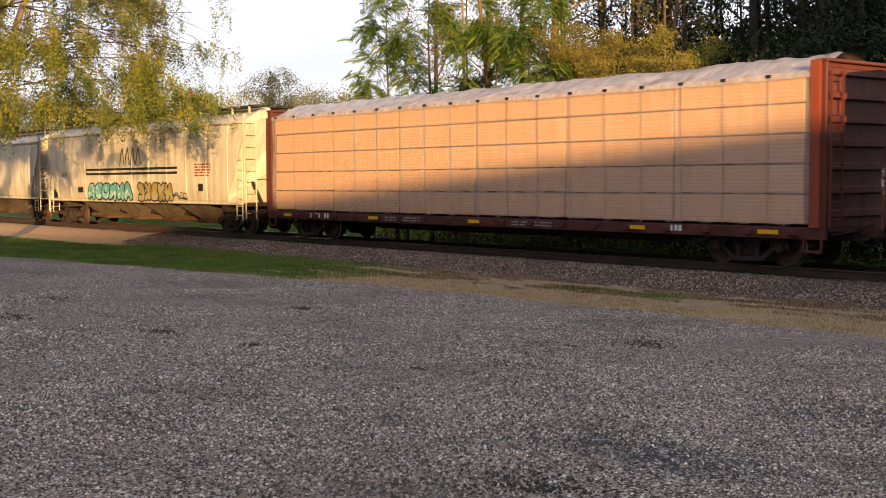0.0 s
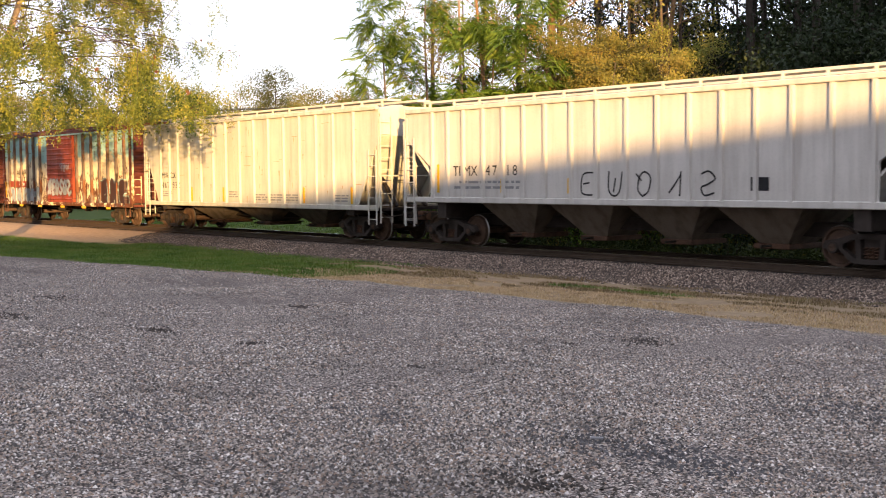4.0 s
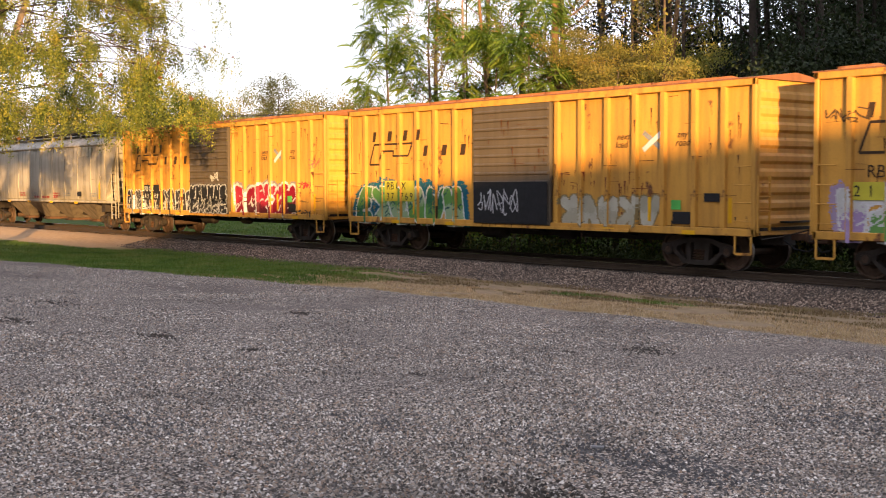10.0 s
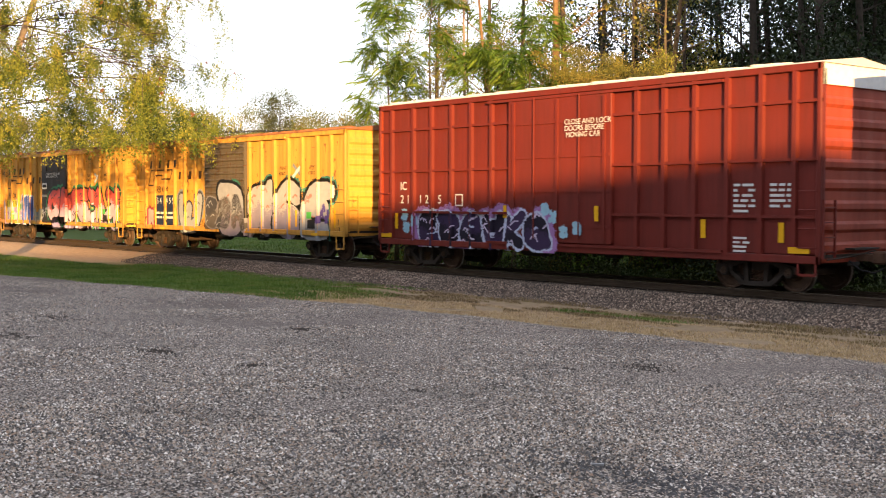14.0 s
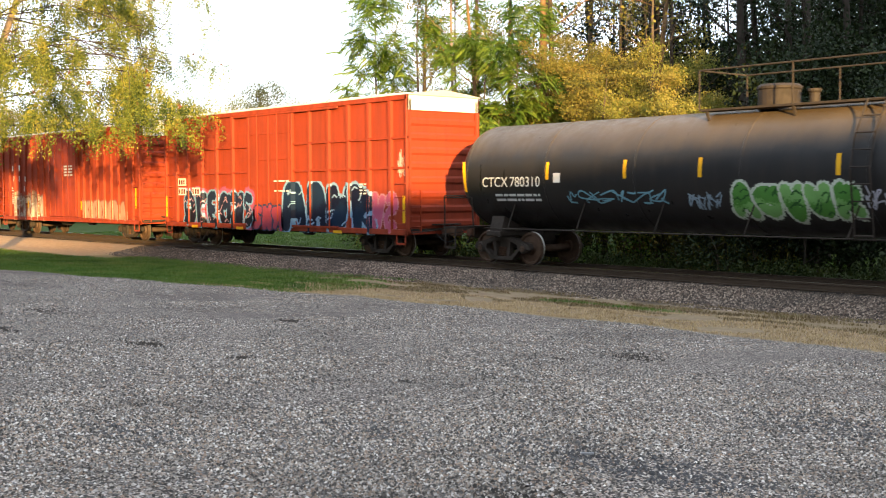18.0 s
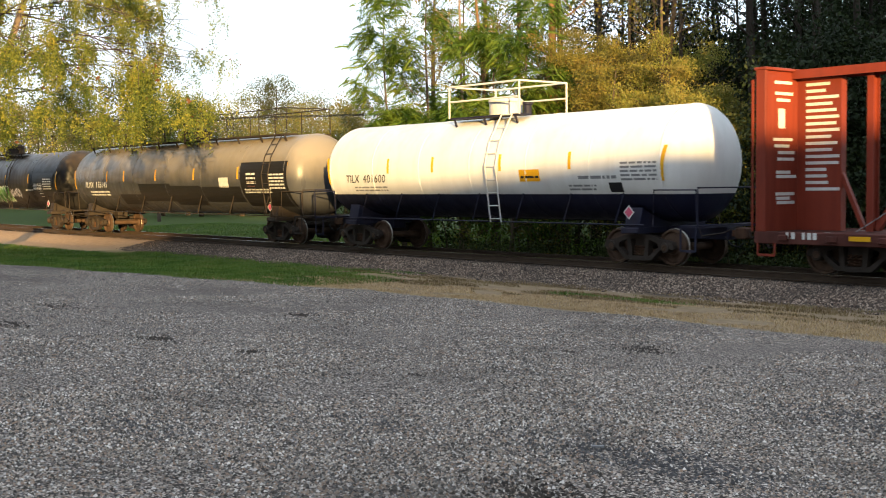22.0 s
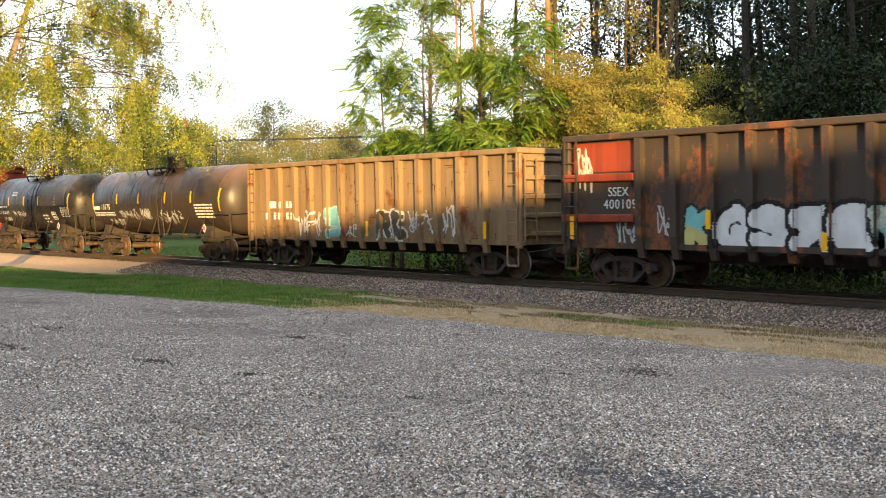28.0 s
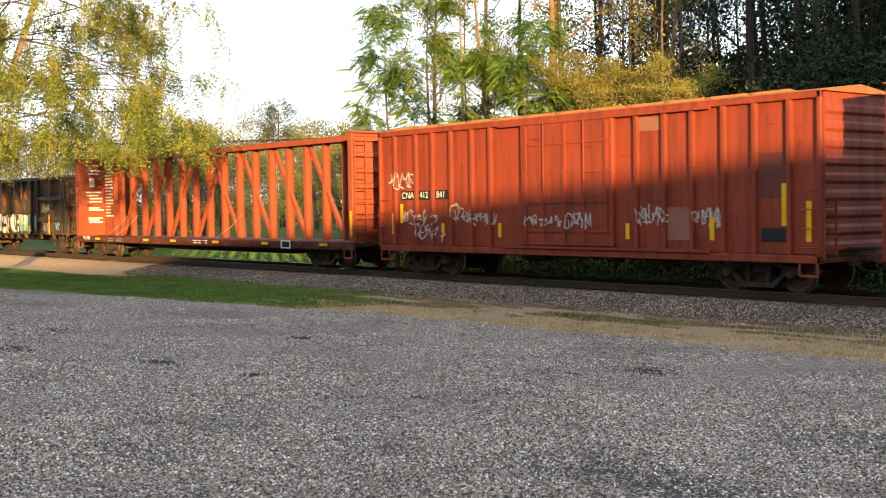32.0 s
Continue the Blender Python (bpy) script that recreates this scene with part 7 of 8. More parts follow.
    scrawl(c, -4.9, -4.4, 1.3, 2.1, y, (0.5, 0.5, 0.48), 176, 0.05, 3)
    scrawl(c, 4.4, 5.7, 2.1, 2.6, y, (0.5, 0.55, 0.3), 177, 0.05, 5)
    scrawl(c, 4.4, 5.7, 1.1, 1.6, y, (0.5, 0.5, 0.5), 178, 0.05, 5)
    scrawl(c, 6.2, 6.8, 1.2, 1.7, y, (0.3, 0.55, 0.65), 179, 0.06, 3)
    graffiti(c, 1.75, 2.4, 2.85, 3.3, y, [(0.5, 0.15, 0.05)], (0.45, 0.12, 0.05), None, 1, 180, 0.05)
    for x, z0, z1 in ((-3.25, 1.5, 1.95), (-0.15, 1.05, 1.45), (3.08, 1.0, 1.45), (5.85, 1.0, 2.0), (-7.7, 1.2, 1.8)):
        part("reflector", Shape().box(x - 0.07, x + 0.07, -1.53, -1.52, z0, z1), MAT_REFLECT, c)
    wall_dirt(c, y, 181, (0.16, 0.06, 0.03), 110, -7.5, 7.5, 1.1, 3.6)

    c, y = centerbeam("flat_car", 23.3, 4.6, PAINT_CENTERBEAM, "empty oxide red centre-beam flat car with open truss")
    couple(c, 354.75, 378.05)
    beam_marks(c, 23.3)

    # red box car and the next one behind it
    for i, (u0, u1) in enumerate(((379.6, 395.8), (397.3, 413.5))):
        c, y = boxcar("box_car", u1 - u0, 4.52, 0.72, PAINT_BOXRED, PAINT_RUSTROOF, "brown-red box car with pale scribbled tags" if i == 0 else "brown-red box car at the end of the view", [-7.28, -6.21, -5.4, -4.51, -3.56, -2.74, 2.79, 3.69, 4.55, 5.47, 6.34, 7.27], (-1.38, 2.05, 1.0, 4.3, "plug"), rib_w=0.13)
        couple(c, u0, u1)
        if i:
            continue
        patch(c, MAT_BLACK, -7.0, -6.3, 2.32, 2.6, y(-6.8) - 0.02, "number_panel", "dark green number panel")
        patch(c, MAT_BLACK, -6.1, -5.5, 2.32, 2.6, y(-5.8) - 0.02, "number_panel", "dark green number panel")
        patch(c, MAT_BLACK, -5.3, -4.6, 2.32, 2.6, y(-5.0) - 0.02, "number_panel", "dark green number panel")
        for x, code in ((-6.96, "CNA"), (-6.06, "412"), (-5.24, "841")):
            words(c, code, x, 2.37, 0.28, MAT_WHITE, y(-6.8) - 0.03)
        for a, b, z0, z1, sd in ((-7.7, -6.3, 2.65, 3.2, 191), (-7.0, -5.2, 1.5, 2.0, 192), (-6.4, -4.9, 1.0, 1.6, 193), (-4.5, -3.6, 1.6, 2.2, 194), (-3.6, -2.5, 1.5, 1.9, 195), (-1.2, 0.2, 1.5, 1.85, 196), (0.4, 1.3, 1.4, 1.9, 197), (2.8, 3.8, 1.5, 2.1, 198), (4.6, 5.4, 1.5, 2.0, 199)):
            scrawl(c, a, b, z0, z1, y, (0.55, 0.52, 0.48), sd, 0.045, 5)
        for x, z0, z1 in ((-7.5, 1.25, 1.9), (-7.05, 1.6, 2.2), (-5.0, 1.25, 1.6), (-2.45, 1.2, 1.6), (2.4, 1.2, 1.6), (5.05, 1.2, 1.75), (7.05, 1.55, 2.5), (7.68, 1.2, 2.1)):
            part("reflector", Shape().box(x, x + 0.13, y(x) - 0.03, y(x) - 0.02, z0, z1), MAT_REFLECT, c)
        patch(c, PAINT_DARKRED, 6.4, 7.2, 2.2, 3.2, y(6.8) - 0.01, "panel", "repainted dull patch")
        patch(c, PAINT_TANPINK, 3.75, 4.5, 1.2, 2.0, y(4.1) - 0.01, "panel", "repainted dull patch")
        patch(c, PAINT_TANPINK, 2.85, 3.65, 3.9, 4.25, y(3.3) - 0.01, "panel")
        patch(c, MAT_BLACK, 6.5, 7.2, 1.2, 1.5, y(6.8) - 0.02, "consolidated_stencil")
        wall_dirt(c, y, 200, (0.13, 0.03, 0.02), 40)


def beam_marks(c, length):
    inner = 0.22 - length / 2
    for x in (-9.04, -3.93, -1.35, 2.29, 6.06, 9.96):
        reflector(c, x - 0.25, 0.8, -1.525, 0.5, 0.1)
    patch(c, MAT_WHITE, 7.2, 7.85, 0.68, 0.98, -1.53, "consolidated_stencil")
    patch(c, MAT_BLACK, 7.27, 7.78, 0.73, 0.93, -1.534, "consolidated_stencil")
    bars(c, MAT_GREYPAINT, -8.0, -6.5, 0.88, 2, -1.456, 0.04, 0.04, seed=4)
    bars(c, MAT_WHITE, 0.3, 1.5, 0.9, 2, -1.456, 0.04, 0.05, seed=6)
    glyphs(c, MAT_WHITE, -10.9, 0.8, 0.15, 6, -1.456, skip=(2,))
    part("reflector", Shape().box(11.5, 11.62, -1.47, -1.455, 1.15, 2.0), MAT_REFLECT, c)
    # warning lettering on the inner face of the far bulkhead and the gusset, as bars
    r = random.Random(3)
    s = Shape()
    for z in [4.35, 4.1, 3.95, 3.05, 2.9, 2.75, 2.6, 2.3, 2.2, 1.8, 1.7, 1.6]:
        y0 = -1.05 + r.uniform(0, 0.2)
        s.box(inner, inner + 0.006, y0, y0 + r.uniform(0.5, 0.8), z - 0.04, z + 0.03)
    s.box(inner, inner + 0.006, -0.85, -0.6, 3.3, 3.75)
    for i in range(17):
        z = 4.3 - i * 0.15
        s.box(-11.3, -11.3 + r.uniform(0.5, 0.9), -0.106, -0.101, z - 0.035, z + 0.035)
    tagged(part("warning_stencil", s, MAT_WHITE, c, "white warning lines"), kind="stuff")
    # loose tie-down cables
    for x in (-9.5, -8.4, 1.2):
        part("cable", Shape().tube([(x, -0.9, 0.97), (x + 0.5, -0.5, 1.4), (x + 0.9, -0.2, 1.9)], 0.012, 4), MAT_GREYPAINT, c)


def tank_graffiti(c, on, x0, x1, z0, z1, fills, line, n, seed, lw, inner=None):
    """Graffiti bent round a shell."""
    kids = set(c.children)
    graffiti(c, x0, x1, z0, z1, lambda x: 0.0, fills, line, None, n, seed, lw, inner, fat=0.5)
    wrap(c, kids, on)


def tank_scrawl(c, on, x0, x1, z0, z1, col, seed):
    kids = set(c.children)
    scrawl(c, x0, x1, z0, z1, lambda x: 0.0, col, seed, 0.05, 6)
    wrap(c, kids, on)


def wrap(c, before, on):
    for o in c.children:
        if o not in before:
            for q in (o, *o.children):
                for v in q.data.vertices:
                    v.co.y += on(v.co.z)


train()

# ---- trees ----
LEAF_SUN = leaf("yellow_green_leaves", ((0.028, 0.055, 0.018), (0.10, 0.14, 0.03), (0.28, 0.29, 0.05), (0.48, 0.40, 0.08)), 0.4, 0.9)
LEAF_GREEN = leaf("green_leaves", ((0.03, 0.075, 0.014), (0.09, 0.17, 0.026), (0.17, 0.25, 0.042), (0.29, 0.33, 0.065)), 0.4)
# green taken down to near black, so the colour itself holds the shade
LEAF_SHADE = leaf("shade_darkened_leaves", ((0.008, 0.014, 0.006), (0.018, 0.03, 0.011), (0.045, 0.058, 0.018)), 0.15)
LEAF_AUTUMN = leaf("autumn_leaves", ((0.04, 0.052, 0.016), (0.14, 0.14, 0.035), (0.27, 0.225, 0.052), (0.25, 0.155, 0.048)), 0.3, 1.6)
LEAF_FAR = leaf("distant_leaves", ((0.05, 0.075, 0.02), (0.11, 0.13, 0.03), (0.2, 0.175, 0.05), (0.17, 0.11, 0.042)), 0.3, 0.4)


def limbs(r, base, height, rad, lean, n, spread, start=0.35, gens=2):
    """A tapered trunk with limbs; returns the shape and the twig ends with their directions."""
    s, tips = Shape(), []
    base, lean = Vector(base), Vector(lean)
    pts = []
    for i in range(9):
        t = i / 8
        pts.append(base + Vector((lean.x * t + 0.12 * math.sin(5 * t + r.uniform(0, 1)), lean.y * t + 0.12 * math.cos(4 * t), height * t)))
    pts[0].z -= 0.3
    s.tube(pts, [rad * (1.35 if i == 0 else 1 - 0.85 * i / 8) for i in range(9)], 9)

    def grow(p, d, ln, ra, g):
        q, k = [p], 5
        dd = Vector(d)
        for i in range(k):
            dd = (dd + Vector((r.uniform(-0.22, 0.22), r.uniform(-0.22, 0.22), r.uniform(-0.12, 0.2)))).normalized()
            q.append(q[-1] + dd * ln / k)
        s.tube(q, [ra * (1 - 0.8 * i / k) for i in range(k + 1)], 5, False)
        tips.append((q[-1], dd.copy(), ln))
        tips.append((q[3], dd.copy(), ln))
        if g > 0:
            for i in (2, 3, 4):
                if r.random() < 0.85:
                    side = Vector((r.uniform(-1, 1), r.uniform(-1, 1), r.uniform(-0.2, 0.7))).normalized()
                    grow(q[i], (dd * 0.6 + side * 0.8).normalized(), ln * r.uniform(0.4, 0.65), ra * 0.45, g - 1)

    for i in range(n):
        t = start + (0.97 - start) * i / max(1, n - 1)
        j = min(7, int(t * 8))
        p = pts[j].lerp(pts[j + 1], t * 8 - j)
        a = i * 2.4 + r.uniform(-0.5, 0.5)
        d = Vector((math.cos(a), math.sin(a), r.uniform(0.25, 0.8))).normalized()
        grow(p, d, spread * (1 - 0.45 * abs(t - 0.55)) * r.uniform(0.75, 1.15), rad * 0.4 * (1.1 - t), gens)
    return s, tips


LEAFLET = ([(0, 0, 0), (0.5, 0.28, 0.06), (1, 0, 0), (0.5, -0.28, 0.06)], [(0, 1, 2, 3)])


def clumps(g, centres, spread, per, lo, hi, squash=0.8, droop=0.0):
    """Transforms of leaves scattered round each centre."""
    n = len(centres)
    c = np.repeat(np.array(centres, float), per, axis=0)
    off = g.normal(size=(n * per, 3)) * np.array([spread, spread, spread * squash])
    off[:, 2] -= droop * g.random(n * per)
    m = np.zeros((n * per, 3, 4))
    m[:, :, :3] = turns(n * per, g, lo, hi)
    m[:, :, 3] = c + off
    return m


def frond():
    """A compound leaf: paired leaflets along a drooping stalk, one metre long."""
    v, f = [], []
    for i in range(11):
        t = 0.12 + 0.88 * i / 10
        z = -0.34 * t * t
        for k in (-1, 1):
            ln, b = 0.3 * (1 - 0.5 * t), len(v)
            v += [(t, 0, z), (t + 0.085, k * ln * 0.45, z - 0.01), (t + 0.13, k * ln, z - 0.08), (t - 0.005, k * ln * 0.55, z - 0.03)]
            f.append((b, b + 1, b + 2, b + 3))
    return v, f


def tree(name, label, base, height, rad, leaf_mat, lean=(0, 0), n=9, spread=3.0, per=60, size=(0.12, 0.22), puff=0.55, start=0.35, bark=None, kind="leaf", seed=1, gens=2, droop=0.0, category="tree", squash=0.8, group=""):
    r, g = random.Random(seed), np.random.default_rng(seed)
    z = float(ground_z(np.array(base[0]), np.array(base[1])))
    s, tips = limbs(r, (0, 0, 0), height, rad, (*lean, 0), n, spread, start, gens)
    t = tagged(new(name), label, category, group)
    t.location = (base[0], base[1], z)
    part("trunk", s, bark or MAT_BARK, t, smooth=True)
    if kind == "frond":
        m = []
        for p, d, ln in tips:
            for _ in range(per):
                a = math.atan2(d.y, d.x) + r.gauss(0, 0.9)
                e = Matrix.Translation(p + Vector((r.uniform(-puff, puff), r.uniform(-puff, puff), r.uniform(-puff, puff)))) @ Euler((r.uniform(-1.0, 1.0), r.uniform(-0.3, 0.8), a)).to_matrix().to_4x4()
                m.append(np.array(e)[:3] * np.array([[1, 1, 1, 1]]))
        m = np.array(m)
        m[:, :, :3] *= g.uniform(size[0], size[1], len(m))[:, None, None]
        v, f = frond()
        me = many("crown", v, f, m, leaf_mat)
    else:
        m = clumps(g, [p for p, d, ln in tips], puff, per, size[0], size[1], squash, droop)
        me = many("crown", *LEAFLET, m, leaf_mat)
    part("crown", me, None, t)
    return t


def at_bearing(px, depth):
    """Ground point px pixels right of the middle of the first view, so many metres ahead."""
    a = radians(50.8) - math.atan(px / 2103)
    d = depth / math.cos(math.atan(px / 2103))
    return (-d * math.sin(a), d * math.cos(a))


def at_row(px, y):
    """The same, on the line that lies y metres across the track."""
    a = radians(50.8) - math.atan(px / 2103)
    return (-y * math.tan(a), y)


def shade_tree():
    """The tall tree on the grass: forked pale trunk, thin arching limbs, foliage hanging in strings."""
    r, g = random.Random(11), np.random.default_rng(11)
    t = tagged(new("tree"), "tall pale-barked tree on the grass with hanging yellow-green leaves", "tree")
    z0 = float(ground_z(np.array(-51.4), np.array(16.8)))
    t.location = (-51.4, 16.8, z0)
    right = Vector((math.cos(radians(52)), math.sin(radians(52)), 0))   # across the view
    ahead = Vector((-right.y, right.x, 0))
    s = Shape()
    up = Vector((0, 0, 1))
    trunk = [Vector((0, 0, -0.3)), Vector((0.0, 0.0, 0.1)), right * 0.05 + up * 2.5, right * 0.12 + up * 5, right * 0.35 + up * 7.2, right * 0.45 + up * 8.6]
    s.tube(trunk, [0.52, 0.41, 0.35, 0.33, 0.31, 0.29], 12)
    fork = trunk[-1]
    stems = [[fork - up * 0.3, fork + right * 0.2 + up * 2, fork + right * 0.6 + up * 5, fork + right * 0.5 + up * 9],
             [fork - up * 0.3, fork - right * 0.45 + up * 1.8, fork - right * 0.9 + up * 5, fork - right * 1.6 + up * 9],
             [fork - up * 1.6, fork + right * 0.9 - up * 0.2, fork + right * 1.9 + up * 2.6, fork + right * 2.9 + up * 6, fork + right * 4.0 + up * 8.5],
             [fork - up * 3.0, fork - right * 1.2 - up * 2.0, fork - right * 3 - up * 0.6, fork - right * 5 + up * 1.0]]
    for i, q in enumerate(stems):
        s.tube(q, [(0.2, 0.2, 0.19, 0.1)[i] * (1 - 0.8 * j / (len(q) - 1)) for j in range(len(q))], 8)
    strings = []
    tw = Shape()

    def bough(p, d, ln, ra, depth):
        q = [p]
        dd = Vector(d).normalized()
        for i in range(7):
            dd = (dd + Vector((r.uniform(-0.16, 0.16), r.uniform(-0.16, 0.16), -0.085 + r.uniform(-0.08, 0.08)))).normalized()
            if q[-1].z < 4.9 and dd.z < 0:
                dd.z *= 0.1
            q.append(q[-1] + dd * ln / 7)
        w = q[-1] + t.location
        if depth == 2 or (depth == 1 and w.x * math.cos(radians(60.6)) + w.y * math.sin(radians(60.6)) < -0.6 and q[-1].z > 5.0):
            out = next((i for i in range(8) if (q[i] + t.location).x * math.cos(radians(60.6)) + (q[i] + t.location).y * math.sin(radians(60.6)) > -0.5), 8)
            if out > 2:
                tw.tube(q[:out], [ra * 0.75 * (1 - 0.85 * i / 7) for i in range(out)], 5, False)
        for i in range(2, 8):
            strings.append((q[i], dd.copy()))
            if depth and r.random() < 0.85:
                sd = (dd + Vector((r.uniform(-1, 1), r.uniform(-1, 1), r.uniform(-0.2, 0.45)))).normalized()
                bough(q[i], sd, ln * r.uniform(0.25, 0.42), ra * 0.45, depth - 1)

    # boughs all round, the longest ones arching out over the grass towards the lot
    for q in stems:
        for k in range(9):
            f = (k + r.random()) / 9 * (len(q) - 1)
            j = min(len(q) - 2, int(f))
            p = q[j].lerp(q[j + 1], f - j)
            a = r.uniform(-2.2, 1.2) if k % 4 else r.uniform(1.5, 4.0)
            d = right * math.cos(a) + ahead * math.sin(a) + up * r.uniform(0.1, 0.5)
            bough(p, d, r.uniform(7.0, 12.5) * (1.0 if k % 4 else 0.6), 0.05, 2)
    for k in range(9):
        f = 1.2 + 2.6 * k / 8
        p = stems[2][int(f)].lerp(stems[2][min(4, int(f) + 1)], f - int(f))
        a = r.uniform(-1.3, 0.3)
        bough(p, right * math.cos(a) + ahead * math.sin(a) - up * r.uniform(0.0, 0.3), r.uniform(5.0, 9.0), 0.055, 2)
    for k in range(8):
        a = -1.15 + 0.12 * k + r.uniform(-0.08, 0.08)
        bough(trunk[4] + up * r.uniform(-0.6, 1.2), right * math.cos(a) + ahead * math.sin(a) + up * r.uniform(0.15, 0.4), r.uniform(11.0, 14.5), 0.045, 2)
    for k in range(6):
        a = -1.5 + 0.45 * k + r.uniform(-0.1, 0.1)
        bough(trunk[3] + up * r.uniform(0.0, 3.0), right * math.cos(a) + ahead * math.sin(a) + up * r.uniform(0.2, 0.5), r.uniform(8.0, 12.5), 0.055, 2)
    part("trunk", s, MAT_PALEBARK, t, smooth=True)
    tagged(part("branchwork", tw, MAT_BOUGH, t, "thin brown arching boughs", smooth=True), kind="stuff")
    # small leaflets hang in sprays from the twigs, in masses with open gaps between them
    sprays, pods = [], []
    for p, dd in strings:
        w = p + t.location
        edge = w.x * math.cos(radians(60.6)) + w.y * math.sin(radians(60.6))   # outer side of the crown
        if edge > r.uniform(-1.6, 0.1) - 0.25 * abs(p.z - 7.0) + 0.6 or p.z < 5.0 - 0.6 * r.random() or (p.z < 9.5 and math.hypot(p.x, p.y) < 2.2) or p.z > 15:
            continue
        a, b = p.dot(right), p.dot(ahead)
        gap = noise.noise(Vector((a * 0.6, b * 0.13, p.z * 0.8))) + 0.45 * noise.noise(Vector((a * 1.5, b * 0.3, p.z * 1.9)))
        if gap < -0.04 or r.random() < 0.25:
            continue
        d = Vector((r.gauss(0, 0.5), r.gauss(0, 0.5), -0.25))
        q, ln = Vector(p), r.uniform(0.5, 1.25)
        for k in range(9):
            d = (d + Vector((0, 0, -0.28))).normalized()
            q = q + d * ln / 9
            sprays.append(tuple(q))
        if r.random() < 0.05:
            pods.append(p)
    part("crown", many("crown", *LEAFLET, clumps(g, sprays, 0.08, 7, 0.055, 0.115, 1.1, 0.05), LEAF_SUN), None, t)
    pods = clumps(g, pods, 0.2, 3, 0.1, 0.25, 1.5, 0.3)
    tagged(part("seed_pod", many("seed_pod", *LEAFLET, pods, LEAF_POD), None, t, "brown hanging seed pods"), kind="stuff")


def place_trees():
    shade_tree()
    W = "tree at the edge of the wood beyond the track"
    G = "trees behind the track"
    # sunlit front row: compound-leaved saplings, then yellowing broad-leaved trees
    for px, row, h, sp, sd, lean in ((-85, 31.5, 10.5, 2.3, 1, -0.5), (-25, 33, 12.0, 2.6, 2, 0.2), (95, 31.0, 8.0, 2.4, 3, 0.1), (150, 31.5, 9.0, 2.3, 4, 0.2), (45, 36, 13.5, 2.6, 5, 0.0), (-70, 30.5, 5.2, 1.9, 6, 0.0), (30, 30.3, 4.8, 1.9, 7, 0), (120, 30.5, 5.5, 2.0, 8, 0)):
        tree("tree", "young tree with long compound leaves, bright green in sun", at_row(px, row), h, 0.1, LEAF_GREEN, (lean, 0.2), 10, sp, 5, (0.34, 0.66), 0.28, 0.2, MAT_BARK, "frond", 20 + sd, 2, group=G)
    for px, row, h, sp, sd, lf in ((235, 33, 7.4, 2.1, 1, LEAF_AUTUMN), (300, 32.5, 6.9, 2.0, 2, LEAF_AUTUMN), (395, 32.5, 6.6, 2.0, 3, LEAF_SUN2), (450, 32, 5.2, 1.7, 4, LEAF_SUN2), (340, 35, 7.4, 2.0, 5, LEAF_AUTUMN), (190, 35, 8.0, 2.1, 6, LEAF_AUTUMN)):
        tree("tree", "yellow-brown leaved " + W, at_row(px, row), h, 0.12, lf, (0.3, 0.2), 22, sp * 1.1, 190, (0.05, 0.095), 0.24, 0.15, MAT_BARK, "leaf", 40 + sd, 1, group=G, squash=0.4)
    for px, row, h, sp, sd in ((70, 41, 19, 2.8, 1), (190, 41, 19, 2.6, 2), (270, 42, 20, 2.8, 3), (385, 41, 20, 2.6, 4), (130, 45, 20, 2.6, 5), (-20, 42, 16, 2.4, 6)):
        tree("tree", "tall thin-crowned " + W, at_row(px, row), h, 0.22, (LEAF_AUTUMN, LEAF_SUN2, LEAF_GREEN)[sd % 3], (0.8, 0.3), 15, sp, 90, (0.09, 0.17), 0.36, 0.25, MAT_BARK, "leaf", 50 + sd, 1, group=G, squash=0.6)
    for px, row, h, sd in ((385, 34, 12, 1), (420, 36, 13, 2), (330, 37, 14, 3)):
        tree("tree", "half-bare tree with pale twigs beyond the track", at_row(px, row), h, 0.13, LEAF_AUTUMN, (0.5, 0), 14, 3.0, 2, (0.12, 0.2), 0.3, 0.3, MAT_BARK, "leaf", 80 + sd, 2, group=G)
    # bare and vine-clad trunks that stand out of the wood, sun and shade put into their bark colours
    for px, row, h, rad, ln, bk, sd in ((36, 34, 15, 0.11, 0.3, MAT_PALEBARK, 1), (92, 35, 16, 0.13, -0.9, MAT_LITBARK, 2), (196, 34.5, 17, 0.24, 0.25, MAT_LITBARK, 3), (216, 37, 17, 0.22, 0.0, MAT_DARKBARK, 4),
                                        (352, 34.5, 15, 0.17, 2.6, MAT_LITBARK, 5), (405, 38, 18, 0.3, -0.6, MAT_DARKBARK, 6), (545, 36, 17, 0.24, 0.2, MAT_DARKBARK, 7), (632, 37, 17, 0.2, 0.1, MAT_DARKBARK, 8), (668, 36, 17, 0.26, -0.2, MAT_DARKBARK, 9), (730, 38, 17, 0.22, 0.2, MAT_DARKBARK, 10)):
        tree("tree", "tall bare trunk with few leaves at the edge of the wood", at_row(px, row), h, rad, LEAF_AUTUMN if px < 400 else LEAF_SHADE, (ln * 0.7, ln * 0.5), 9, 2.2, 9 if px < 400 else 30, (0.1, 0.18), 0.35, 0.3, bk, "leaf", 600 + sd, 1, group=G)
    # shaded wood: its shade is painted into near-black leaves and dark bark
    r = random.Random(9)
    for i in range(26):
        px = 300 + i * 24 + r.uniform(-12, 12)
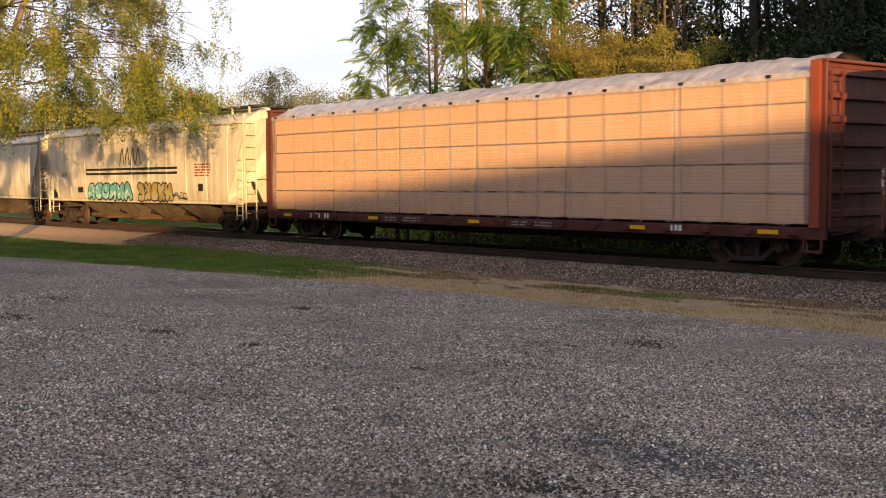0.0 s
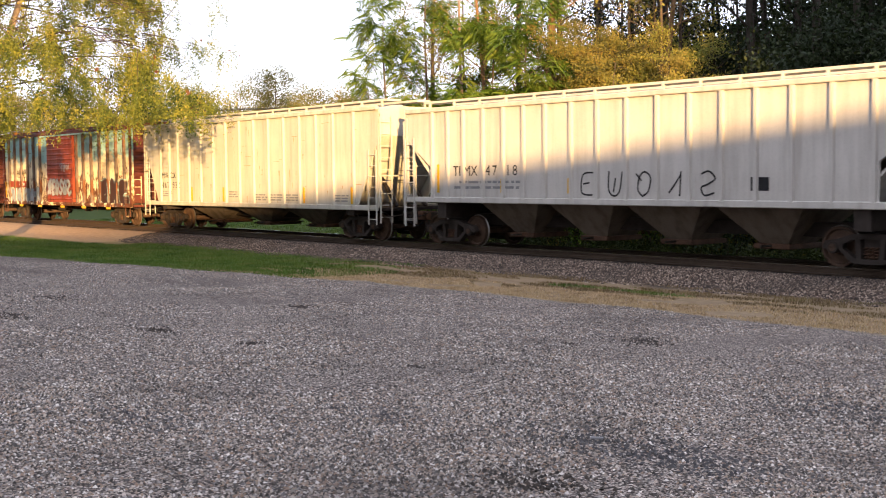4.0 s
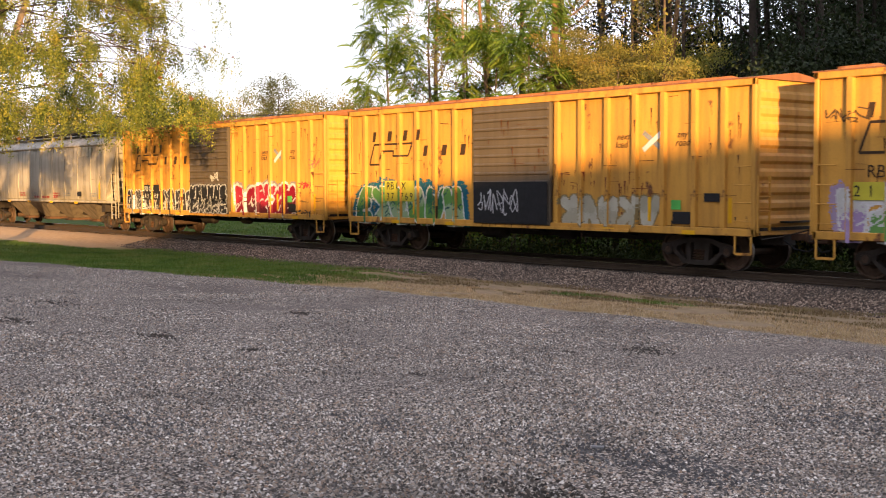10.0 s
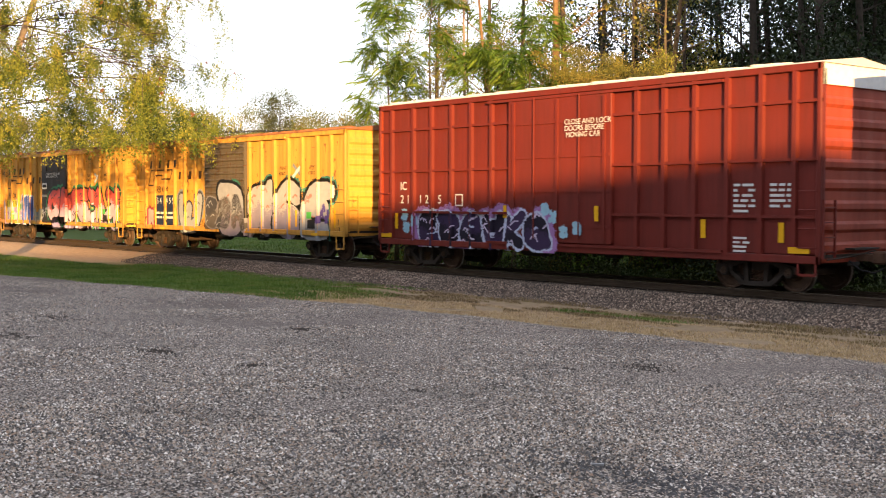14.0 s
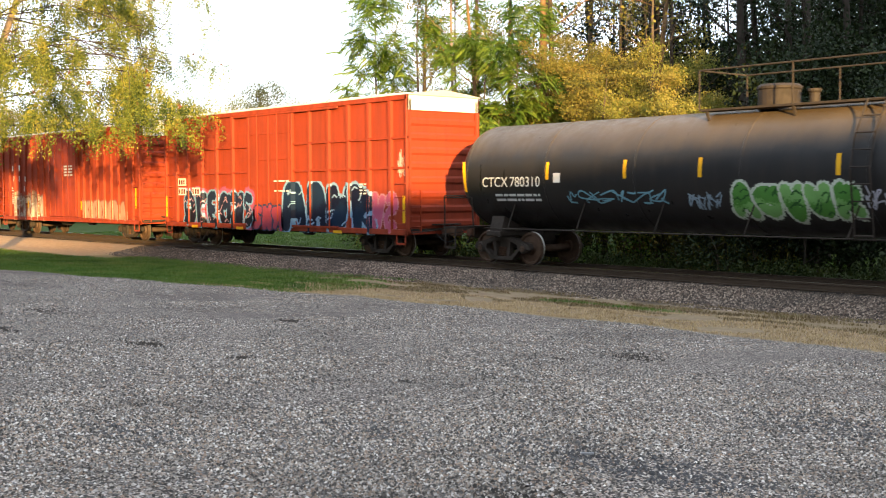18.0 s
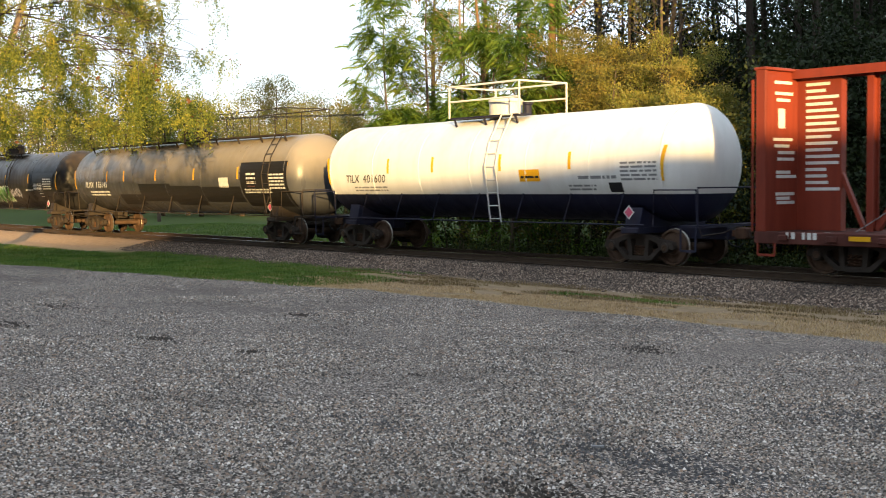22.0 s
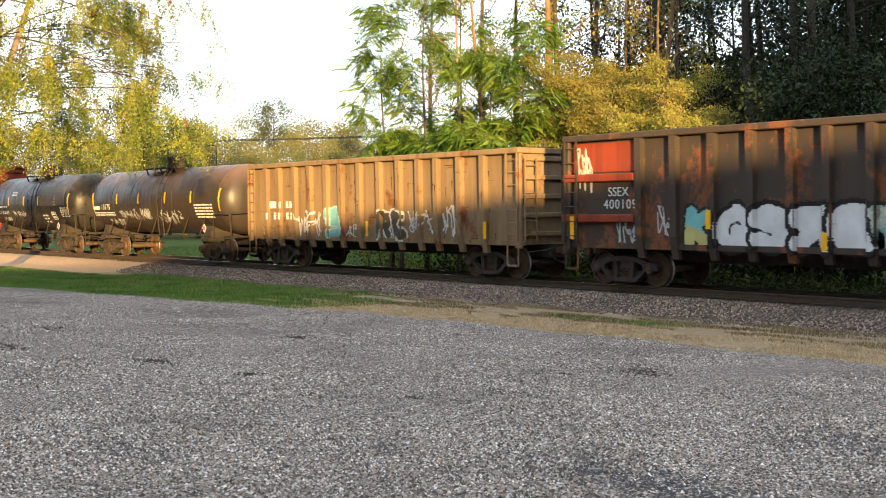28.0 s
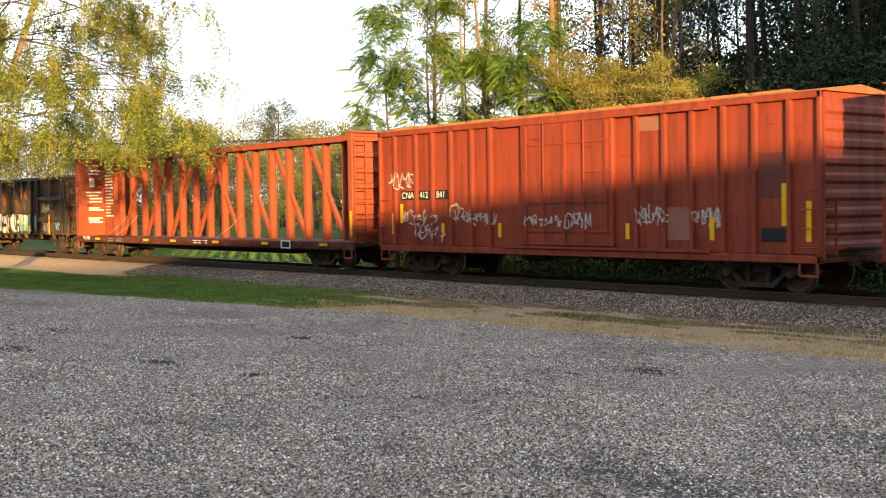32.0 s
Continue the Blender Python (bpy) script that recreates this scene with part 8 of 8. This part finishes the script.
        tree("tree", "dark shaded " + W, at_row(px, r.uniform(39, 54)), r.uniform(15, 20), r.uniform(0.12, 0.24), LEAF_SHADE, (r.uniform(-0.9, 0.9), 0), 13, 3.4, (12 if i % 2 else 34) if px < 700 else 80, (0.13, 0.24), 0.36 if px < 700 else 0.45, 0.25, MAT_DARKBARK, "leaf", 100 + i, 1, group=G)
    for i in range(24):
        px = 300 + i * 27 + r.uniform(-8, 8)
        tree("tree", "dense tree deep in the wood with shade-darkened leaves", at_row(px, r.uniform(58, 66)), r.uniform(7.5, 9.5) if px < 840 else r.uniform(12, 15), 0.14, LEAF_SHADE, (0, 0), 12, 3.6, 40, (0.4, 0.75), 0.7, 0.06, MAT_DARKBARK, "leaf", 400 + i, 1, group=G)
    for i in range(22):
        px = 380 + i * 24 + r.uniform(-12, 12)
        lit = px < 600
        tree("bush", "yellowing undergrowth beyond the track" if lit else "dark shaded undergrowth beyond the track", at_row(px, r.uniform(31, 36)), r.uniform(3.0, 4.6) if lit else r.uniform(3.5, 7.0), 0.06, (LEAF_SUN2, LEAF_AUTUMN)[i % 2] if lit else LEAF_SHADE, (0, 0), 9, 1.7, 60, (0.1, 0.2), 0.38, 0.1, MAT_DARKBARK, "leaf", 140 + i, 1, category="bush", group="undergrowth")
    for i in range(24):
        px = -130 + i * 33 + r.uniform(-14, 14)
        lf = (LEAF_WEED, LEAF_AUTUMN, LEAF_SUN2, LEAF_GREEN)[i % 4] if px < 480 else LEAF_SHADE
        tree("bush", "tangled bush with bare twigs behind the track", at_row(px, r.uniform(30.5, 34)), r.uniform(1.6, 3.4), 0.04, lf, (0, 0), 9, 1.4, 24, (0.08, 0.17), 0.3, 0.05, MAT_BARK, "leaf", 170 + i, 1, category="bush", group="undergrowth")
    # far trees
    tree("tree", "open round-crowned tree far off, dark against the sky", at_bearing(-284, 150), 14.6, 0.28, LEAF_FARDARK, (0, 0), 18, 3.3, 60, (0.13, 0.25), 0.42, 0.58, MAT_DARKBARK, seed=60, gens=1)
    tree("tree", "thin bare-topped tree far off", at_bearing(-165, 140), 11, 0.2, LEAF_FAR, (0, 0), 10, 2.6, 8, (0.25, 0.4), 0.7, 0.3, MAT_BARK, seed=61)
    for i in range(40):
        px = -1050 + i * 25
        dep = r.uniform(105, 150) if px > -700 else r.uniform(145, 170)
        h = r.uniform(7.4, 9.6) * dep / 125
        tree("tree", "tree of the far tree line in golden light", at_bearing(px + r.uniform(-8, 8), dep), h, 0.2, LEAF_FAR if i % 4 else LEAF_FARDARK, (0, 0), 11, 3.4, 80, (0.12, 0.22), 0.5, 0.1, MAT_BARK, seed=200 + i, gens=1, group="far tree line")
    for i in range(26):
        px = -1050 + i * 36
        dep = r.uniform(168, 190)
        tree("tree", "tree of the far tree line in golden light", at_bearing(px + r.uniform(-10, 10), dep), r.uniform(7.8, 9.8) * dep / 125, 0.2, LEAF_FAR if i % 3 else LEAF_FARDARK, (0, 0), 10, 4.4, 60, (0.2, 0.34), 0.8, 0.1, MAT_BARK, seed=300 + i, gens=1, group="far tree line")
    # a wooden pole with its wires beyond the field
    x, y = at_bearing(-497, 95)
    z = float(ground_z(np.array(x), np.array(y)))
    pole = thing("utility_pole", Shape().tube([(x, y, z - 0.3), (x, y, z + 9.5)], [0.16, 0.11], 10), MAT_BARK, "wooden utility pole with a crossarm", "pole")
    part("crossarm", Shape().beam((x - 1.0, y - 0.6, z + 9.0), (x + 1.0, y + 0.6, z + 9.0), 0.1, 0.12), MAT_BARK, pole)
    w = Shape()
    for k in (-0.9, 0, 0.9):
        pts = []
        for i in range(25):
            u = i / 24
            a, b = Vector((x - 60, y - 36, z + 9.2)), Vector((x + 95, y + 57, z + 9.2))
            q = a.lerp(b, u) + Vector((k * 0.5, -k * 0.8, -1.2 * math.sin(math.pi * u) ** 2))
            pts.append(q)
        w.tube(pts, 0.018, 4, False)
    part("wire", w, MAT_BLACK, pole)


MAT_BOUGH = plain("brown_bough_bark", (0.11, 0.08, 0.055), 0.9, 0.0, 0.5, 5)
# vine brown with the low sun's orange painted in
MAT_LITBARK = plain("sunlit_vine_bark", (0.27, 0.16, 0.08), 0.9, 0.0, 0.45, 5)
MAT_PALEBARK = plain("pale_tree_bark", (0.34, 0.25, 0.17), 0.85, 0.0, 0.6, 4)
LEAF_POD = leaf("brown_pods", ((0.12, 0.05, 0.02), (0.2, 0.09, 0.03)), 0.1)
LEAF_SUN2 = leaf("olive_leaves", ((0.109, 0.139, 0.031), (0.202, 0.217, 0.046), (0.341, 0.295, 0.078), (0.310, 0.217, 0.062)))
LEAF_WEED = leaf("weed_leaves", ((0.013, 0.027, 0.007), (0.033, 0.048, 0.012), (0.058, 0.066, 0.018)))
LEAF_FARDARK = leaf("distant_dark_leaves", ((0.045, 0.06, 0.025), (0.08, 0.09, 0.035), (0.11, 0.1, 0.04)))
place_trees()


# ---- loose ground cover ----
PEBBLE = ([(1, 0, -0.25), (-0.9, 0.2, -0.3), (0.1, 0.8, -0.25), (0.15, -0.85, -0.3), (0.25, 0.1, 0.62)], [(0, 2, 4), (2, 1, 4), (1, 3, 4), (3, 0, 4)])
GRAVEL = stone("lot_gravel", ((0.018, 0.016, 0.013), (0.055, 0.046, 0.038), (0.28, 0.232, 0.19), (0.26, 0.165, 0.11), (0.54, 0.468, 0.40), (0.042, 0.036, 0.031), (0.15, 0.142, 0.138), (0.80, 0.72, 0.645)))
BALLAST = stone("track_ballast", ((0.012, 0.009, 0.007), (0.05, 0.035, 0.027), (0.16, 0.115, 0.087), (0.42, 0.33, 0.26), (0.10, 0.06, 0.042), (0.02, 0.015, 0.012), (0.24, 0.18, 0.14)))


def spread(name, label, mat, xs, ys, lo, hi, sink=0.2):
    n = len(xs)
    m = np.zeros((n, 3, 4))
    a, size = rng.uniform(0, 6.283, n), rng.uniform(lo, hi, n)
    tilt = rng.uniform(-0.45, 0.45, (2, n))
    m[:, 0, 0], m[:, 0, 1], m[:, 1, 0], m[:, 1, 1] = np.cos(a) * size, -np.sin(a) * size, np.sin(a) * size, np.cos(a) * size
    m[:, 2, 0], m[:, 2, 1], m[:, 2, 2] = tilt[0] * size, tilt[1] * size, size * rng.uniform(0.6, 1.1, n)
    m[:, 0, 3], m[:, 1, 3] = xs, ys
    m[:, 2, 3] = ground_z(xs, ys) + (lo + hi) * 0.25 * sink
    tagged(part(name, many(name, *PEBBLE, m, mat), None, None), label, name.replace("_", " "), kind="stuff")


def seen_cone(n, near, far, side=0.40):
    """Points of the lot in a wedge before the camera, denser close by."""
    d = near * (far / near) ** rng.random(n)
    a = radians(50.9) + rng.uniform(-side, side, n)
    return -d * np.sin(a), d * np.cos(a)


def lot_gravel():
    x, y = seen_cone(270000, 4.6, 36)
    dense = np.array([noise.noise(Vector((a * 0.45, b * 0.45, 0.0))) for a, b in zip(x, y)])
    ok = (y < lot_edge(x) + rng.normal(size=len(x)) * 0.35) & (dense > -0.55 + 0.6 * rng.random(len(x)))
    x, y = x[ok], y[ok]
    spread("gravel", "loose grey crushed stone of the lot", GRAVEL, x, y, 0.010, 0.026)


def ballast_stones():
    n = 95000
    x = -47 + 51 * rng.random(n) ** 0.8
    y = rng.uniform(20.2, 22.95, n)
    keep = (np.abs(rng.normal(size=n)) < 1.6) & (y > 20.55 + 0.2 * np.sin(x * 1.7) + 0.35 * rng.random(n))
    spread("ballast", "grey-brown crushed stone ballast beside the rails", BALLAST, x[keep], y[keep], 0.022, 0.055)
    x = rng.uniform(-70, 5, 20000)
    y = rng.uniform(22.9, 29.0, 20000)
    spread("ballast", "grey-brown crushed stone ballast between the rails", BALLAST, x, y, 0.018, 0.045, 0.0)


BLADE = ([(-0.5, 0, 0), (0.5, 0, 0), (0.25, 0.25, 0.6), (0.1, 0.6, 1.0)], [(0, 1, 2, 3)])
GRASS_DRY = leaf("dry_grass_blades", ((0.24, 0.165, 0.09), (0.46, 0.33, 0.195), (0.60, 0.445, 0.275), (0.29, 0.20, 0.10)), 0.2, 2.0)
GRASS_BROWN = leaf("brown_dead_grass_blades", ((0.09, 0.065, 0.03), (0.17, 0.12, 0.06), (0.26, 0.19, 0.10), (0.12, 0.13, 0.04)), 0.2, 2.0)
GRASS_GREEN = leaf("green_grass_blades", ((0.045, 0.09, 0.015), (0.08, 0.155, 0.026), (0.13, 0.2, 0.04), (0.19, 0.19, 0.06)), 0.2)


def blades(name, label, mat, x, y, lo, hi, wide=0.012):
    n = len(x)
    a, h = rng.uniform(0, 6.283, n), rng.uniform(lo, hi, n)
    m = np.zeros((n, 3, 4))
    w = wide * rng.uniform(0.7, 1.5, n)
    m[:, 0, 0], m[:, 1, 0] = np.cos(a) * w, np.sin(a) * w
    m[:, 0, 1], m[:, 1, 1] = -np.sin(a) * h * 0.9, np.cos(a) * h * 0.9
    m[:, 2, 2] = h
    m[:, 0, 3], m[:, 1, 3], m[:, 2, 3] = x, y, ground_z(x, y) - 0.005
    tagged(part(name, many(name, *BLADE, m, mat), None, None), label, "grass", kind="stuff")


def verge():
    n = 150000
    x = -44 + 46 * rng.random(n)
    e = lot_edge(x)
    y = e + (20.95 - e) * rng.random(n)
    f = np.array([noise.noise(Vector((a * 0.5, b * 1.4, 2.0))) for a, b in zip(x, y)])
    h = np.array([noise.noise(Vector((a * 0.35, b * 2.6, 7.0))) for a, b in zip(x, y)])
    t = (y - e) / (20.95 - e)
    # a band of straw by the lot, thin greener streaks, then brown trampled grass up to the stones
    green = (x < -27 - 5 * f) | ((np.abs(t - 0.55 - 0.2 * f) < 0.05) & (f > 0.3))
    worn = ~green & (t + 0.3 * h > 0.52 + 0.2 * f)
    bare = ((f < -0.3) & (x > -28)) | (worn & (h < -0.1))
    straw = ~green & ~worn & ~bare
    blades("dry_grass", "strip of straw-coloured mown grass along the lot", GRASS_DRY, x[straw], y[straw], 0.02, 0.06, 0.014)
    blades("dry_grass", "brown trampled grass at the foot of the ballast", GRASS_BROWN, x[worn & ~bare], y[worn & ~bare], 0.025, 0.07, 0.014)
    g = green & ~bare
    blades("grass", "short green grass beside the lot", GRASS_GREEN, x[g], y[g], 0.03, 0.08, 0.014)
    x = rng.uniform(-75, -25, 60000)
    e = lot_edge(x)
    y = e - 0.2 + (19.5 - e) * rng.random(60000)
    blades("grass", "short green grass under the tall tree", GRASS_GREEN, x, y, 0.03, 0.09, 0.02)
    x = rng.uniform(-80, -20, 60000)
    y = rng.uniform(29.5, 44, 60000)
    blades("grass", "green grass of the field beyond the track", GRASS_GREEN, x, y, 0.05, 0.14, 0.03)


def weeds():
    """Low brambles and creepers on the far side of the track."""
    g = np.random.default_rng(5)
    c = []
    for _ in range(420):
        x = g.uniform(-34, 4)
        y = g.uniform(28.6, 33.5)
        c.append((x, y, float(ground_z(np.array(x), np.array(y))) + g.uniform(0.05, 0.5)))
    m = clumps(g, c, 0.32, 60, 0.06, 0.14, 0.5)
    tagged(part("weeds", many("weeds", *LEAFLET, m, LEAF_WEED), None, None), "low dark green weeds and brambles beyond the track", "weeds", kind="stuff")


lot_gravel()
ballast_stones()
verge()
weeds()


def lot_stains():
    """Dark damp spots and tufts of dead weed on the lot, and a scrap of pale wood."""
    for x, y, a, b, n in ((-17.5, 11.1, 0.35, 0.16, 110), (-15.2, 7.33, 0.3, 0.16, 110), (-10.95, 12.55, 0.4, 0.28, 130), (-10.43, 8.17, 0.14, 0.05, 22), (-13.27, 7.68, 0.22, 0.14, 45), (-11.25, 11.4, 0.14, 0.1, 18), (-5.56, 5.25, 0.4, 0.3, 160), (-20.8, 8.1, 0.7, 0.25, 60), (-18.2, 6.35, 0.5, 0.2, 110)):
        xs, ys = x + a * 0.5 * rng.normal(size=n), y + b * 0.7 * rng.normal(size=n)
        spread("dead_leaves", "dark patch of damp dead leaves on the gravel", STAIN, xs, ys, 0.012, 0.03, 0.9)
    for x, y, a, b, n in ((-6.35, 6.6, 0.75, 0.3, 420), (-5.3, 6.8, 0.6, 0.35, 420), (-5.9, 9.6, 0.9, 0.5, 420), (-8.2, 6.0, 0.5, 0.3, 170), (-9.1, 4.2, 0.5, 0.3, 170)):
        xs, ys = x + a * 0.7 * rng.normal(size=n), y + b * 0.7 * rng.normal(size=n)
        spread("damp_gravel", "patch of darker damp gravel on the lot", DAMP, xs, ys, 0.012, 0.026, 0.6)
    z = float(ground_z(np.array(-6.28), np.array(6.67)))
    w = thing("wood_scrap", Shape().box(-0.05, 0.05, -0.012, 0.012, 0.0, 0.02, 0.004), MAT_GREYPAINT, "small pale scrap of wood on the gravel", "wood scrap")
    w.matrix_world = pose(-6.28, 6.67, z + 0.005, 0, 0, 40)


DAMP = stone("damp_gravel_stones", ((0.03, 0.03, 0.032), (0.06, 0.058, 0.06), (0.10, 0.095, 0.098), (0.045, 0.042, 0.042)))
STAIN = stone("dark_dead_leaves", ((0.015, 0.012, 0.01), (0.035, 0.028, 0.022), (0.06, 0.045, 0.035)))
lot_stains()


def motions():
    """Everything that moves: the cars roll by, and their wheels turn while they pass."""
    for car, u in TRAIN:
        walk(car, [(float(t), pose(u + run(t), TRACK_Y, 0)) for t in range(33)])
    for w, car, x, dx in WHEELSETS:
        u = dict(TRAIN)[car] + x
        rows, turn = [(0.0, pose(dx, 0, WHEEL_R))], 0.0
        for i in range(1, 960):
            t = i / FPS
            if -46 < u + run(t) < -7:
                turn += (run(t) - run(t - 1 / FPS)) / WHEEL_R
                rows.append((t, pose(dx, 0, WHEEL_R, 0, math.degrees(turn), 0)))
        rows.append((32.0, pose(dx, 0, WHEEL_R, 0, math.degrees(turn), 0)))
        walk(w, rows)


motions()
